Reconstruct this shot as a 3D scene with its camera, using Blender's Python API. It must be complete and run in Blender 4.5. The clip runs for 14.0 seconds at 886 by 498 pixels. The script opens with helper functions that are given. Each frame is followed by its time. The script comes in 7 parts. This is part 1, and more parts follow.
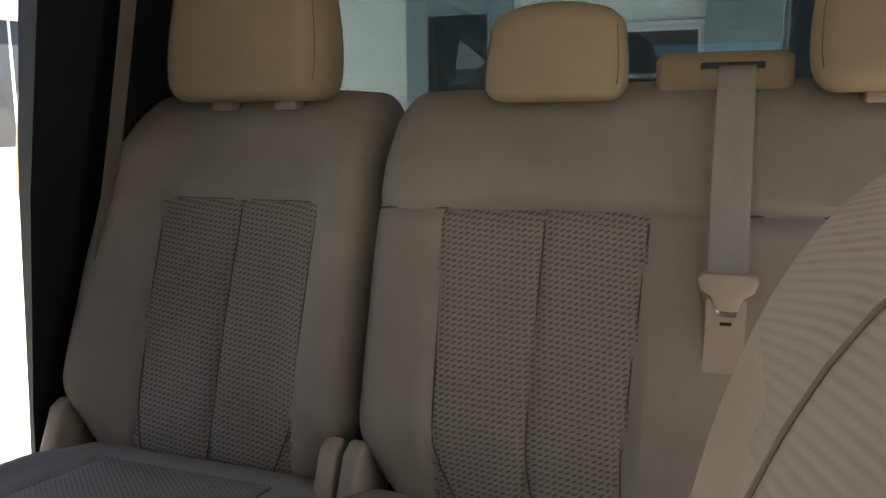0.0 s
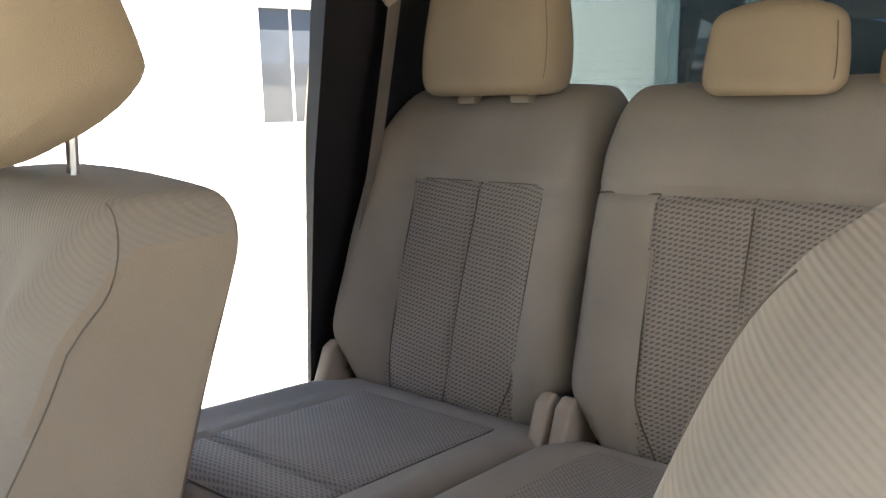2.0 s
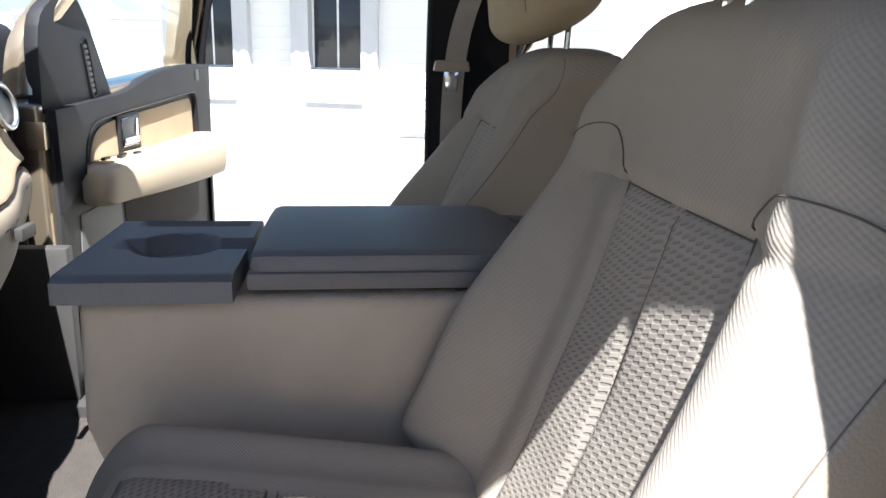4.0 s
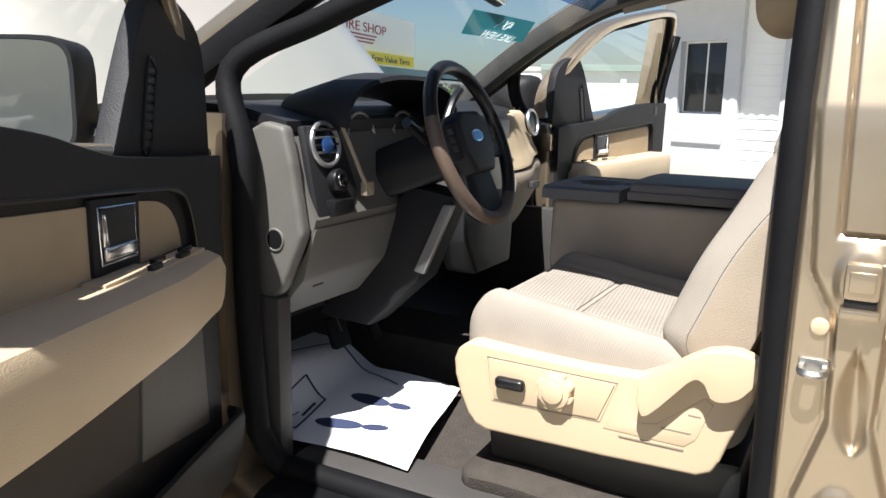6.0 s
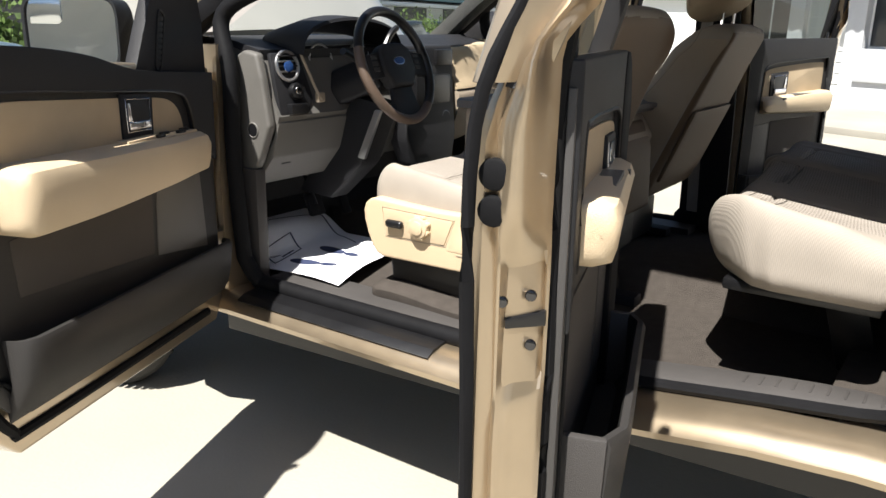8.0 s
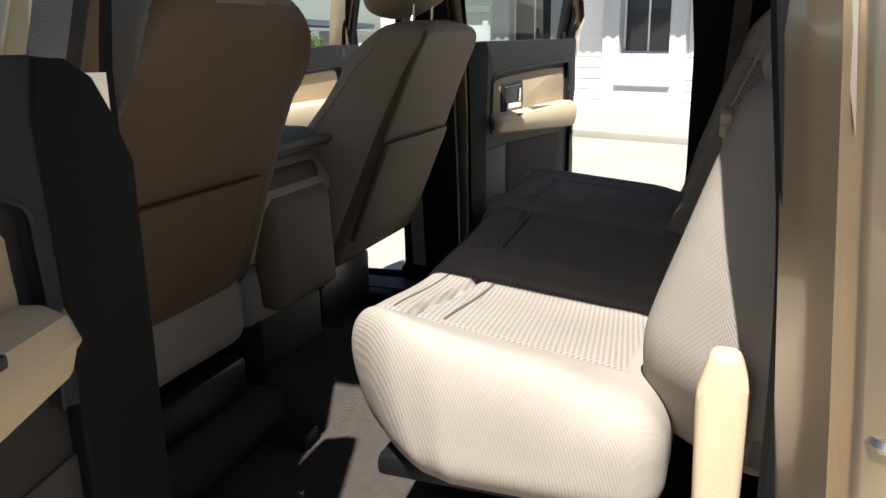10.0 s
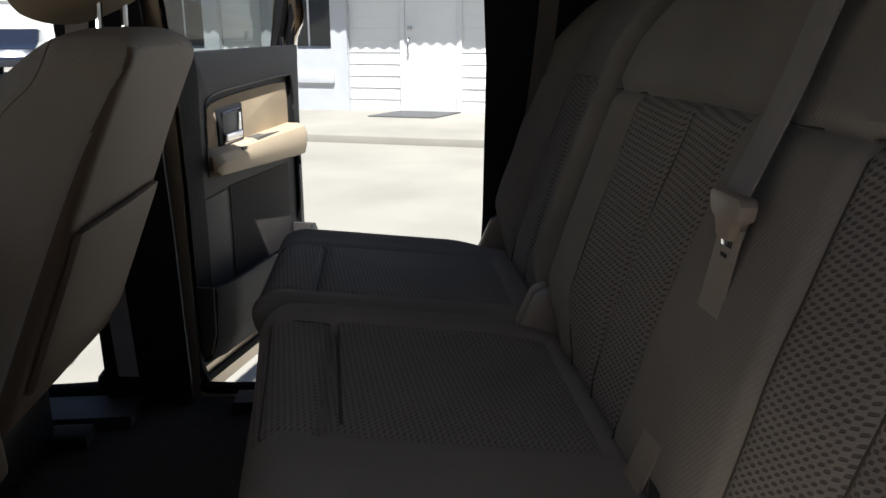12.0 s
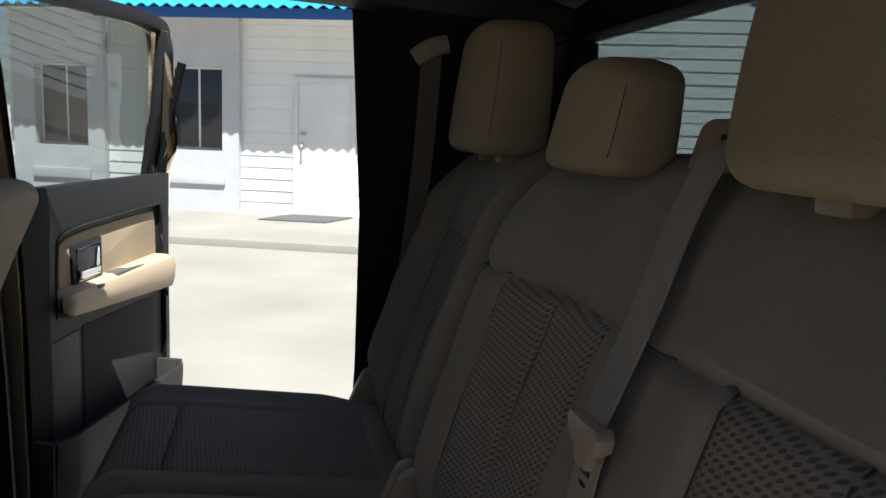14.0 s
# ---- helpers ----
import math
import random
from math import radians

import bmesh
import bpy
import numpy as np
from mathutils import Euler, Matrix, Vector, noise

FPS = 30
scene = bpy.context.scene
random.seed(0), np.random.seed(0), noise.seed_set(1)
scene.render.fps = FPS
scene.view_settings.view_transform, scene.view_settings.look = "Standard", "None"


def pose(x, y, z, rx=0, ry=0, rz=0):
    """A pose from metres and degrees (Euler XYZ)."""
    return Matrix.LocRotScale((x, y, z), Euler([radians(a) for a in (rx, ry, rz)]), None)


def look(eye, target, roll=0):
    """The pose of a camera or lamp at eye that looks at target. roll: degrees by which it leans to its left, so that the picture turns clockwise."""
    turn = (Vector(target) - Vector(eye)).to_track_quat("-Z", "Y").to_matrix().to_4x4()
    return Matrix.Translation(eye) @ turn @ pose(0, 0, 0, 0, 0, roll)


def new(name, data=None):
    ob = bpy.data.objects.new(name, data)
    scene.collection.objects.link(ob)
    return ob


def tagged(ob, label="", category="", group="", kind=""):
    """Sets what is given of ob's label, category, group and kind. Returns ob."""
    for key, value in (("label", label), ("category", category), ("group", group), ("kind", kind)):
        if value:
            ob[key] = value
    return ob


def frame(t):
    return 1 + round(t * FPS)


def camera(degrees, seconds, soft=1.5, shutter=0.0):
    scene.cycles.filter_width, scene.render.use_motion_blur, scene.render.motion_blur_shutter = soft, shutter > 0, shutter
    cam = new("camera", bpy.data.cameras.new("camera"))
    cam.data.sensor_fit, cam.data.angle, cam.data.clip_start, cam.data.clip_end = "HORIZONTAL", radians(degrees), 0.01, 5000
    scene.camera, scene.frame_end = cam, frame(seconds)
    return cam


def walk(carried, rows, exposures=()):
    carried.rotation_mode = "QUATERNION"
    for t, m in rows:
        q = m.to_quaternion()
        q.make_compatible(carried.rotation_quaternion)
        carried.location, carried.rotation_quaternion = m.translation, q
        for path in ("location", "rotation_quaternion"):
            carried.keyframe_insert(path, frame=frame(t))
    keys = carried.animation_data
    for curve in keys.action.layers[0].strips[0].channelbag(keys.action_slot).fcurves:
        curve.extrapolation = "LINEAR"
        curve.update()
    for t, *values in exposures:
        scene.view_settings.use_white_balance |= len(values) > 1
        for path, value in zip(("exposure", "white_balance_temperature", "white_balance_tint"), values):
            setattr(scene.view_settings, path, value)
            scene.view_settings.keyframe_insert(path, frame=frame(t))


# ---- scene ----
cam = camera(58.9, 14.0)
PATH = [
    (0, (-0.216, 0.161, 1.457), (0.471, -1.69, 1.138), -0.3),
    (0.5, (-0.224, 0.146, 1.477), (0.393, -1.732, 1.176), -0.1),
    (1, (-0.201, 0.184, 1.521), (0.469, -1.671, 1.19), -0.8),
    (1.5, (-0.265, 0.235, 1.503), (0.708, -1.481, 1.172), -1.9),
    (2, (-0.315, 0.281, 1.491), (0.894, -1.266, 1.111), -1.0),
    (2.5, (-0.389, 0.338, 1.5), (0.995, -1.043, 1.083), -0.3),
    (2.8, (-0.539, 0.354, 1.482), (1.058, -0.772, 1.055), -0.4),
    (3, (-0.618, 0.36, 1.47), (1.056, -0.607, 0.958), 0.7),
    (3.2, (-0.718, 0.37, 1.452), (1.035, -0.424, 0.906), 0.2),
    (3.4, (-0.809, 0.367, 1.441), (1.003, -0.275, 0.888), 0.3),
    (3.6, (-0.896, 0.352, 1.43), (0.967, -0.146, 0.899), 0.7),
    (5.8, (-2.02, -0.019, 1.394), (-0.248, 0.823, 1.004), 0.8),
    (6, (-2.107, -0.082, 1.388), (-0.381, 0.852, 0.999), 1.1),
    (6.5, (-2.278, -0.259, 1.379), (-0.673, 0.87, 0.995), 1.7),
    (7, (-2.402, -0.5, 1.386), (-0.875, 0.73, 0.994), 2.1),
    (7.5, (-2.549, -0.721, 1.395), (-1.003, 0.459, 0.929), 1.5),
    (8, (-2.554, -0.923, 1.419), (-0.974, 0.17, 0.863), 1.0),
    (8.3, (-2.433, -1.028, 1.406), (-0.817, 0.008, 0.843), 0.6),
    (8.5, (-2.327, -1.05, 1.387), (-0.676, -0.071, 0.823), 0.7),
    (8.7, (-2.198, -1.067, 1.378), (-0.522, -0.133, 0.813), 0.6),
    (10.8, (-1.302, -0.655, 1.387), (0.595, -0.292, 0.868), -1.7),
    (11, (-1.24, -0.604, 1.393), (0.671, -0.353, 0.858), -1.8),
    (11.5, (-1.08, -0.527, 1.4), (0.836, -0.534, 0.83), -1.1),
    (12, (-0.947, -0.514, 1.426), (0.972, -0.668, 0.884), -0.2),
    (12.5, (-0.853, -0.502, 1.464), (1.084, -0.761, 1.034), 0.7),
    (13, (-0.794, -0.5, 1.511), (1.147, -0.848, 1.175), 1.3),
    (13.5, (-0.79, -0.541, 1.528), (1.15, -0.931, 1.241), 1.4),
    (14, (-0.867, -0.571, 1.527), (1.065, -0.994, 1.234), 2.1),
]
walk(cam, [(t, look(eye, target, roll)) for t, eye, target, roll in PATH],
     exposures=[(0.0, 2.9, 6350, 10), (0.5, 3.65, 6350, 10), (1.0, 3.85, 6350, 10), (2.0, 3.75, 6200, 10), (2.5, 3.7, 6000, 10), (3.6, 2.65, 5650, 10), (4.6, 1.8, 5800, 10), (5.6, 1.33, 5950, 10), (8.7, 1.34, 6200, 10), (11.0, 1.3, 5900, 10), (12.0, 1.0, 5800, 10), (13.2, 1.08, 5800, 10), (14.0, 1.0, 5800, 10)])

# ---- world, sun, exposure ----
world = bpy.data.worlds.new("sky")
scene.world = world
world.use_nodes = True
wn = world.node_tree.nodes
sky = wn.new("ShaderNodeTexSky")
sky.sky_type = "NISHITA"
sky.sun_disc = False
SUN = Vector((-1.0, -0.145, 1.82)).normalized()
sky.sun_elevation = math.asin(SUN.z)
sky.sun_rotation = math.atan2(SUN.x, SUN.y)
world.node_tree.links.new(sky.outputs[0], wn["Background"].inputs[0])
wn["Background"].inputs[1].default_value = 0.038
sun = new("sun", bpy.data.lights.new("sun", "SUN"))
sun.data.energy = 5.0
sun.data.angle = radians(0.55)
sun.data.color = (1.0, 0.94, 0.84)
sun.matrix_world = look(SUN * 30, (0, 0, 0))


# ---- materials ----
def mat(name, color, rough=0.6, metal=0.0, vary=0.12, scale=9.0, bump=0.0, bscale=60.0, coat=0.0, spec=0.5):
    """Plain surface with broad mottling, finer grain in colour and relief."""
    m = bpy.data.materials.new(name)
    m.use_nodes = True
    n, l = m.node_tree.nodes, m.node_tree.links
    b = n["Principled BSDF"]
    tc = n.new("ShaderNodeTexCoord")
    n1 = n.new("ShaderNodeTexNoise")
    n1.inputs["Scale"].default_value = scale
    n1.inputs["Detail"].default_value = 5
    l.new(tc.outputs["Object"], n1.inputs["Vector"])
    ramp = n.new("ShaderNodeMapRange")
    ramp.inputs[1].default_value, ramp.inputs[2].default_value = 0.3, 0.7
    ramp.inputs[3].default_value, ramp.inputs[4].default_value = 1 - vary, 1 + vary
    l.new(n1.outputs[0], ramp.inputs[0])
    mix = n.new("ShaderNodeVectorMath")
    mix.operation = "SCALE"
    mix.inputs[0].default_value = color
    l.new(ramp.outputs[0], mix.inputs["Scale"])
    l.new(mix.outputs[0], b.inputs["Base Color"])
    rr = n.new("ShaderNodeMapRange")
    rr.inputs[3].default_value, rr.inputs[4].default_value = max(rough - 0.08, 0.02), min(rough + 0.08, 1)
    l.new(n1.outputs[0], rr.inputs[0])
    l.new(rr.outputs[0], b.inputs["Roughness"])
    b.inputs["Metallic"].default_value = metal
    b.inputs["Coat Weight"].default_value = coat
    b.inputs["Coat Roughness"].default_value = 0.06
    b.inputs["Specular IOR Level"].default_value = spec
    if bump:
        n2 = n.new("ShaderNodeTexNoise")
        n2.inputs["Scale"].default_value = bscale
        n2.inputs["Detail"].default_value = 4
        l.new(tc.outputs["Object"], n2.inputs["Vector"])
        bp = n.new("ShaderNodeBump")
        bp.inputs["Strength"].default_value = bump
        bp.inputs["Distance"].default_value = 0.004
        l.new(n2.outputs[0], bp.inputs["Height"])
        l.new(bp.outputs[0], b.inputs["Normal"])
    return m


def rib_mat(name, color, axes, pitch=0.0030, depth=0.24):
    """Seat bolster cloth: fine slanting ribs broken into small knots. axes: object axes that carry the weave."""
    m = mat(name, color, 0.92, vary=0.09, scale=6, spec=0.2)
    n, l = m.node_tree.nodes, m.node_tree.links
    tc = n.new("ShaderNodeTexCoord")

    def stripes(along, across, size):
        way = [0.22, 0.22, 0.22]
        way[axes[0]], way[axes[1]] = along, across
        dot = n.new("ShaderNodeVectorMath")
        dot.operation = "DOT_PRODUCT"
        dot.inputs[1].default_value = [w * 2 * math.pi / size for w in way]
        l.new(tc.outputs["Object"], dot.inputs[0])
        sn = n.new("ShaderNodeMath")
        sn.operation = "SINE"
        l.new(dot.outputs["Value"], sn.inputs[0])
        return sn.outputs[0]
    ribs, knots = stripes(0.68, -0.70, pitch), stripes(0.75, 0.62, pitch * 1.7)
    mul = n.new("ShaderNodeMath")
    mul.operation = "MULTIPLY_ADD"
    mul.inputs[1].default_value = 0.8
    l.new(knots, mul.inputs[0])
    l.new(ribs, mul.inputs[2])
    nz = n.new("ShaderNodeTexNoise")
    nz.inputs["Scale"].default_value = 700
    l.new(tc.outputs["Object"], nz.inputs["Vector"])
    ad = n.new("ShaderNodeMath")
    ad.operation = "MULTIPLY_ADD"
    ad.inputs[1].default_value = 0.8
    l.new(nz.outputs[0], ad.inputs[0])
    l.new(mul.outputs[0], ad.inputs[2])
    bp = n.new("ShaderNodeBump")
    bp.inputs["Strength"].default_value = depth
    bp.inputs["Distance"].default_value = 0.0006
    l.new(ad.outputs[0], bp.inputs["Height"])
    l.new(bp.outputs[0], n["Principled BSDF"].inputs["Normal"])
    return m


def dash_mat(name, light, dark, axes, pitch=(0.0103, 0.0041), slant=0.0):
    """Seat insert cloth: short dark dashes woven in offset rows on a lighter ground."""
    m = bpy.data.materials.new(name)
    m.use_nodes = True
    n, l = m.node_tree.nodes, m.node_tree.links
    b = n["Principled BSDF"]
    b.inputs["Roughness"].default_value = 0.93
    b.inputs["Specular IOR Level"].default_value = 0.2
    tc = n.new("ShaderNodeTexCoord")
    sep = n.new("ShaderNodeSeparateXYZ")
    l.new(tc.outputs["Object"], sep.inputs[0])
    com = n.new("ShaderNodeCombineXYZ")
    l.new(sep.outputs[axes[0]], com.inputs[0])
    l.new(sep.outputs[axes[1]], com.inputs[1])
    mp = n.new("ShaderNodeMapping")
    mp.inputs["Rotation"].default_value[2] = radians(slant)
    l.new(com.outputs[0], mp.inputs[0])
    s2 = n.new("ShaderNodeSeparateXYZ")
    l.new(mp.outputs[0], s2.inputs[0])

    def op(kind, a, c):
        q = n.new("ShaderNodeMath")
        q.operation = kind
        for k, val in enumerate((a, c)):
            if val is None:
                continue
            if isinstance(val, (int, float)):
                q.inputs[k].default_value = val
            else:
                l.new(val, q.inputs[k])
        return q.outputs[0]
    wob = n.new("ShaderNodeTexNoise")
    wob.inputs["Scale"].default_value = 90
    l.new(mp.outputs[0], wob.inputs["Vector"])
    jit = op("MULTIPLY", wob.outputs[0], 1.6)
    ca = op("COSINE", op("ADD", op("MULTIPLY", s2.outputs[0], 2 * math.pi / (pitch[0] * 1.7)), jit), None)
    cb = op("COSINE", op("ADD", op("MULTIPLY", op("ADD", s2.outputs[1], op("MULTIPLY", s2.outputs[0], 0.22)), 2 * math.pi / (pitch[1] * 1.9)), jit), None)
    loz = n.new("ShaderNodeMapRange")
    loz.interpolation_type = "SMOOTHSTEP"
    loz.inputs[1].default_value, loz.inputs[2].default_value = -0.05, 0.62
    loz.inputs[3].default_value, loz.inputs[4].default_value = 1.0, 0.0
    l.new(op("MULTIPLY", ca, cb), loz.inputs[0])
    br = n.new("ShaderNodeMix")
    br.data_type = "RGBA"
    br.inputs[6].default_value = (*dark, 1)
    br.inputs[7].default_value = (*light, 1)
    l.new(loz.outputs[0], br.inputs[0])
    nz = n.new("ShaderNodeTexNoise")
    nz.inputs["Scale"].default_value = 7
    nz.inputs["Detail"].default_value = 6
    l.new(tc.outputs["Object"], nz.inputs["Vector"])
    rg = n.new("ShaderNodeMapRange")
    rg.inputs[3].default_value, rg.inputs[4].default_value = 0.86, 1.14
    l.new(nz.outputs[0], rg.inputs[0])
    sc = n.new("ShaderNodeVectorMath")
    sc.operation = "SCALE"
    l.new(br.outputs[2], sc.inputs[0])
    l.new(rg.outputs[0], sc.inputs["Scale"])
    l.new(sc.outputs[0], b.inputs["Base Color"])
    bp = n.new("ShaderNodeBump")
    bp.inputs["Strength"].default_value = 0.7
    bp.inputs["Distance"].default_value = 0.0012
    l.new(loz.outputs[0], bp.inputs["Height"])
    l.new(bp.outputs[0], b.inputs["Normal"])
    return m


def glass_mat(name, tint=(0.9, 0.95, 0.94), rough=0.0, most=0.9):
    m = bpy.data.materials.new(name)
    m.use_nodes = True
    n, l = m.node_tree.nodes, m.node_tree.links
    n.remove(n["Principled BSDF"])
    tr = n.new("ShaderNodeBsdfTransparent")
    tr.inputs[0].default_value = (*tint, 1)
    gl = n.new("ShaderNodeBsdfGlossy")
    gl.inputs["Roughness"].default_value = rough
    lw = n.new("ShaderNodeLayerWeight")
    lw.inputs[0].default_value = 0.5
    pw = n.new("ShaderNodeMath")
    pw.operation = "POWER"
    pw.inputs[1].default_value = 4.0
    l.new(lw.outputs["Facing"], pw.inputs[0])
    fr = n.new("ShaderNodeMapRange")
    fr.inputs[3].default_value, fr.inputs[4].default_value = 0.04, most
    l.new(pw.outputs[0], fr.inputs[0])
    mx = n.new("ShaderNodeMixShader")
    l.new(fr.outputs[0], mx.inputs[0])
    l.new(tr.outputs[0], mx.inputs[1])
    l.new(gl.outputs[0], mx.inputs[2])
    l.new(mx.outputs[0], n["Material Output"].inputs[0])
    return m


SEAMT = mat("taupe_seam_thread", (0.15, 0.125, 0.10), 0.8, vary=0.05)
PAINT = mat("adobe_metallic_paint", (0.42, 0.335, 0.235), 0.36, 0.85, 0.04, 3, coat=0.8)
PAINT_JAMB = mat("adobe_jamb_paint", (0.46, 0.37, 0.26), 0.33, 0.85, 0.07, 7, coat=1.0)
CLOTH_V = rib_mat("seat_cloth_back", (0.305, 0.270, 0.230), (0, 2))
CLOTH_H = rib_mat("seat_cloth_cushion", (0.305, 0.270, 0.230), (0, 1))
INS_V = dash_mat("seat_insert_back", (0.31, 0.277, 0.24), (0.155, 0.132, 0.113), (0, 2), slant=6)
INS_F = dash_mat("seat_insert_front", (0.30, 0.268, 0.232), (0.245, 0.217, 0.187), (0, 2), pitch=(0.0145, 0.0040), slant=6)
INS_H = dash_mat("seat_insert_cushion", (0.31, 0.277, 0.24), (0.205, 0.177, 0.152), (0, 1), slant=6)
TAN = mat("tan_vinyl", (0.55, 0.435, 0.29), 0.5, vary=0.05, scale=5, bump=0.25, bscale=420)
TANP = mat("tan_hard_plastic", (0.55, 0.43, 0.285), 0.45, vary=0.04, scale=5, bump=0.15, bscale=500)
TANC = mat("tan_cloth_panel", (0.46, 0.36, 0.235), 0.9, vary=0.07, scale=8, bump=0.4, bscale=600)
HEADC = mat("headrest_cloth", (0.37, 0.295, 0.20), 0.9, vary=0.07, scale=7, bump=0.35, bscale=700, spec=0.2)
CHAR = mat("charcoal_plastic", (0.016, 0.016, 0.018), 0.55, vary=0.12, scale=6, bump=0.3, bscale=450, spec=0.3)
GREYP = mat("dark_grey_plastic", (0.045, 0.041, 0.039), 0.6, vary=0.1, scale=5, bump=0.3, bscale=450)
STONE = mat("stone_grey_plastic", (0.111, 0.105, 0.096), 0.55, vary=0.06, scale=6, bump=0.3, bscale=450)
LID = mat("console_lid_vinyl", (0.13, 0.128, 0.135), 0.5, vary=0.08, scale=6, bump=0.3, bscale=420)
RUBBER = mat("black_rubber", (0.006, 0.006, 0.007), 0.7, vary=0.2, scale=14, bump=0.2, bscale=90, spec=0.15)
BLACK = mat("black_plastic", (0.008, 0.008, 0.009), 0.35, vary=0.15, scale=12)
CARPET = mat("brown_grey_carpet", (0.066, 0.057, 0.050), 1.0, vary=0.1, scale=30, bump=1.0, bscale=350, spec=0.05)
CHROME = mat("chrome", (0.8, 0.8, 0.82), 0.12, 1.0, 0.03)
STEEL = mat("bare_steel", (0.5, 0.49, 0.47), 0.35, 1.0, 0.1)
SATIN = mat("satin_silver", (0.55, 0.55, 0.56), 0.35, 0.9, 0.05)
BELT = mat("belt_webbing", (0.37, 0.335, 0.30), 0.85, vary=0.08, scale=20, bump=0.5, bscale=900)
# outboard webbing: the belt colour darkened to carry the cab corners' shade
BELT_SHADED = mat("shaded_belt_webbing", (0.20, 0.172, 0.148), 0.85, vary=0.08, scale=20, bump=0.5, bscale=900)
BELTP = mat("belt_plastic", (0.38, 0.315, 0.245), 0.45, vary=0.06)
LINER = mat("headliner_cloth", (0.42, 0.38, 0.33), 0.95, vary=0.05, scale=12, bump=0.3, bscale=500)
GLASS = glass_mat("clear_glass")
GLASS_WS = glass_mat("windshield_glass", (0.86, 0.93, 0.93), most=0.10)
GLASS_PRIV = glass_mat("privacy_glass", (0.42, 0.46, 0.44))
GLASS_REAR = glass_mat("rear_window_glass", (0.35, 0.39, 0.39))
GLASS_BAND = glass_mat("tinted_band_glass", (0.12, 0.3, 0.6), most=0.10)
TRIMB = mat("matt_black_trim", (0.017, 0.016, 0.018), 0.7, vary=0.15, scale=8, bump=0.2, bscale=300, spec=0.2)
SIDEV = mat("tan_vinyl_side", (0.30, 0.247, 0.188), 0.6, vary=0.06, scale=7, bump=0.25, bscale=420, spec=0.3)
BROWNV = mat("brown_vinyl_panel", (0.14, 0.098, 0.064), 0.6, vary=0.08, scale=7, bump=0.25, bscale=420, spec=0.3)
SEAM = mat("dark_seam_thread", (0.10, 0.084, 0.068), 0.9, vary=0.1)
RED = mat("red_plastic", (0.5, 0.02, 0.02), 0.4)
WHITEP = mat("white_paper", (0.82, 0.82, 0.85), 0.7, vary=0.04, scale=12, bump=0.3, bscale=18)
INK = mat("dark_blue_ink", (0.03, 0.04, 0.09), 0.7)
TYRE = mat("tyre_rubber", (0.02, 0.019, 0.018), 0.8, vary=0.3, scale=20, bump=0.4, bscale=80)


# ---- mesh helpers ----
def part(name, bm, material, parent=None, label="", smooth=True):
    """Links a bmesh as one mesh object under a thing or a part."""
    me = bpy.data.meshes.new(name)
    bmesh.ops.recalc_face_normals(bm, faces=bm.faces)
    bm.to_mesh(me)
    bm.free()
    ob = new(name, me)
    me.materials.append(material)
    if smooth:
        for p in me.polygons:
            p.use_smooth = True
        me.set_sharp_from_angle(angle=radians(38))
    if parent:
        ob.parent = parent
    if label:
        ob["label"] = label
    return ob


def thing(name, label, category, at=(0, 0, 0), group="", kind=""):
    ob = new(name)
    ob.location = at
    ob.empty_display_size = 0.1
    bpy.context.view_layer.update()
    return tagged(ob, label, category, group, kind)


def adopt(parent, *obs):
    """Parents meshes that were built in world place."""
    for o in obs:
        o.parent = parent
        o.matrix_parent_inverse = parent.matrix_world.inverted()


def world_map(a, b, c):
    return Vector((a, b, c))


def prism(outline, c0, c1, place=world_map, bevel=0.0, seg=2, bm=None):
    """Outline (a, b) swept from c0 to c1; place maps (a, b, c) to the world."""
    own = bmesh.new()
    lo = [own.verts.new(place(a, b, c0)) for a, b in outline]
    hi = [own.verts.new(place(a, b, c1)) for a, b in outline]
    own.faces.new(lo)
    own.faces.new(hi)
    k = len(lo)
    for i in range(k):
        own.faces.new((lo[i], lo[(i + 1) % k], hi[(i + 1) % k], hi[i]))
    bmesh.ops.recalc_face_normals(own, faces=own.faces)
    if bevel:
        bmesh.ops.bevel(own, geom=own.edges[:], offset=bevel, segments=seg, profile=0.6, affect="EDGES", clamp_overlap=True)
    return merge(bm, own)


def merge(bm, own):
    if bm is None:
        return own
    tmp = bpy.data.meshes.new("tmp")
    own.to_mesh(tmp)
    bm.from_mesh(tmp)
    bpy.data.meshes.remove(tmp)
    own.free()
    return bm


def box(x0, x1, y0, y1, z0, z1, bevel=0.004, place=world_map, bm=None, seg=2):
    return prism([(x0, y0), (x1, y0), (x1, y1), (x0, y1)], z0, z1, place, bevel, seg, bm)


def loft(rings, closed=True, caps=True, bm=None):
    """Skin through rings of equal length."""
    own = bmesh.new()
    vs = [[own.verts.new(p) for p in r] for r in rings]
    k = len(vs[0])
    for a, b in zip(vs, vs[1:]):
        for i in range(k if closed else k - 1):
            own.faces.new((a[i], a[(i + 1) % k], b[(i + 1) % k], b[i]))
    if caps and closed:
        own.faces.new(vs[0])
        own.faces.new(vs[-1])
    bmesh.ops.recalc_face_normals(own, faces=own.faces)
    return merge(bm, own)


def spline(pts, n=8):
    """Catmull-Rom through the points."""
    P = [Vector(p) for p in pts]
    out = []
    for i in range(len(P) - 1):
        p0, p1, p2, p3 = P[max(i - 1, 0)], P[i], P[i + 1], P[min(i + 2, len(P) - 1)]
        for j in range(n):
            t = j / n
            out.append(0.5 * (2 * p1 + (p2 - p0) * t + (2 * p0 - 5 * p1 + 4 * p2 - p3) * t * t + (3 * p1 - p0 - 3 * p2 + p3) * t ** 3))
    return out + [P[-1]]


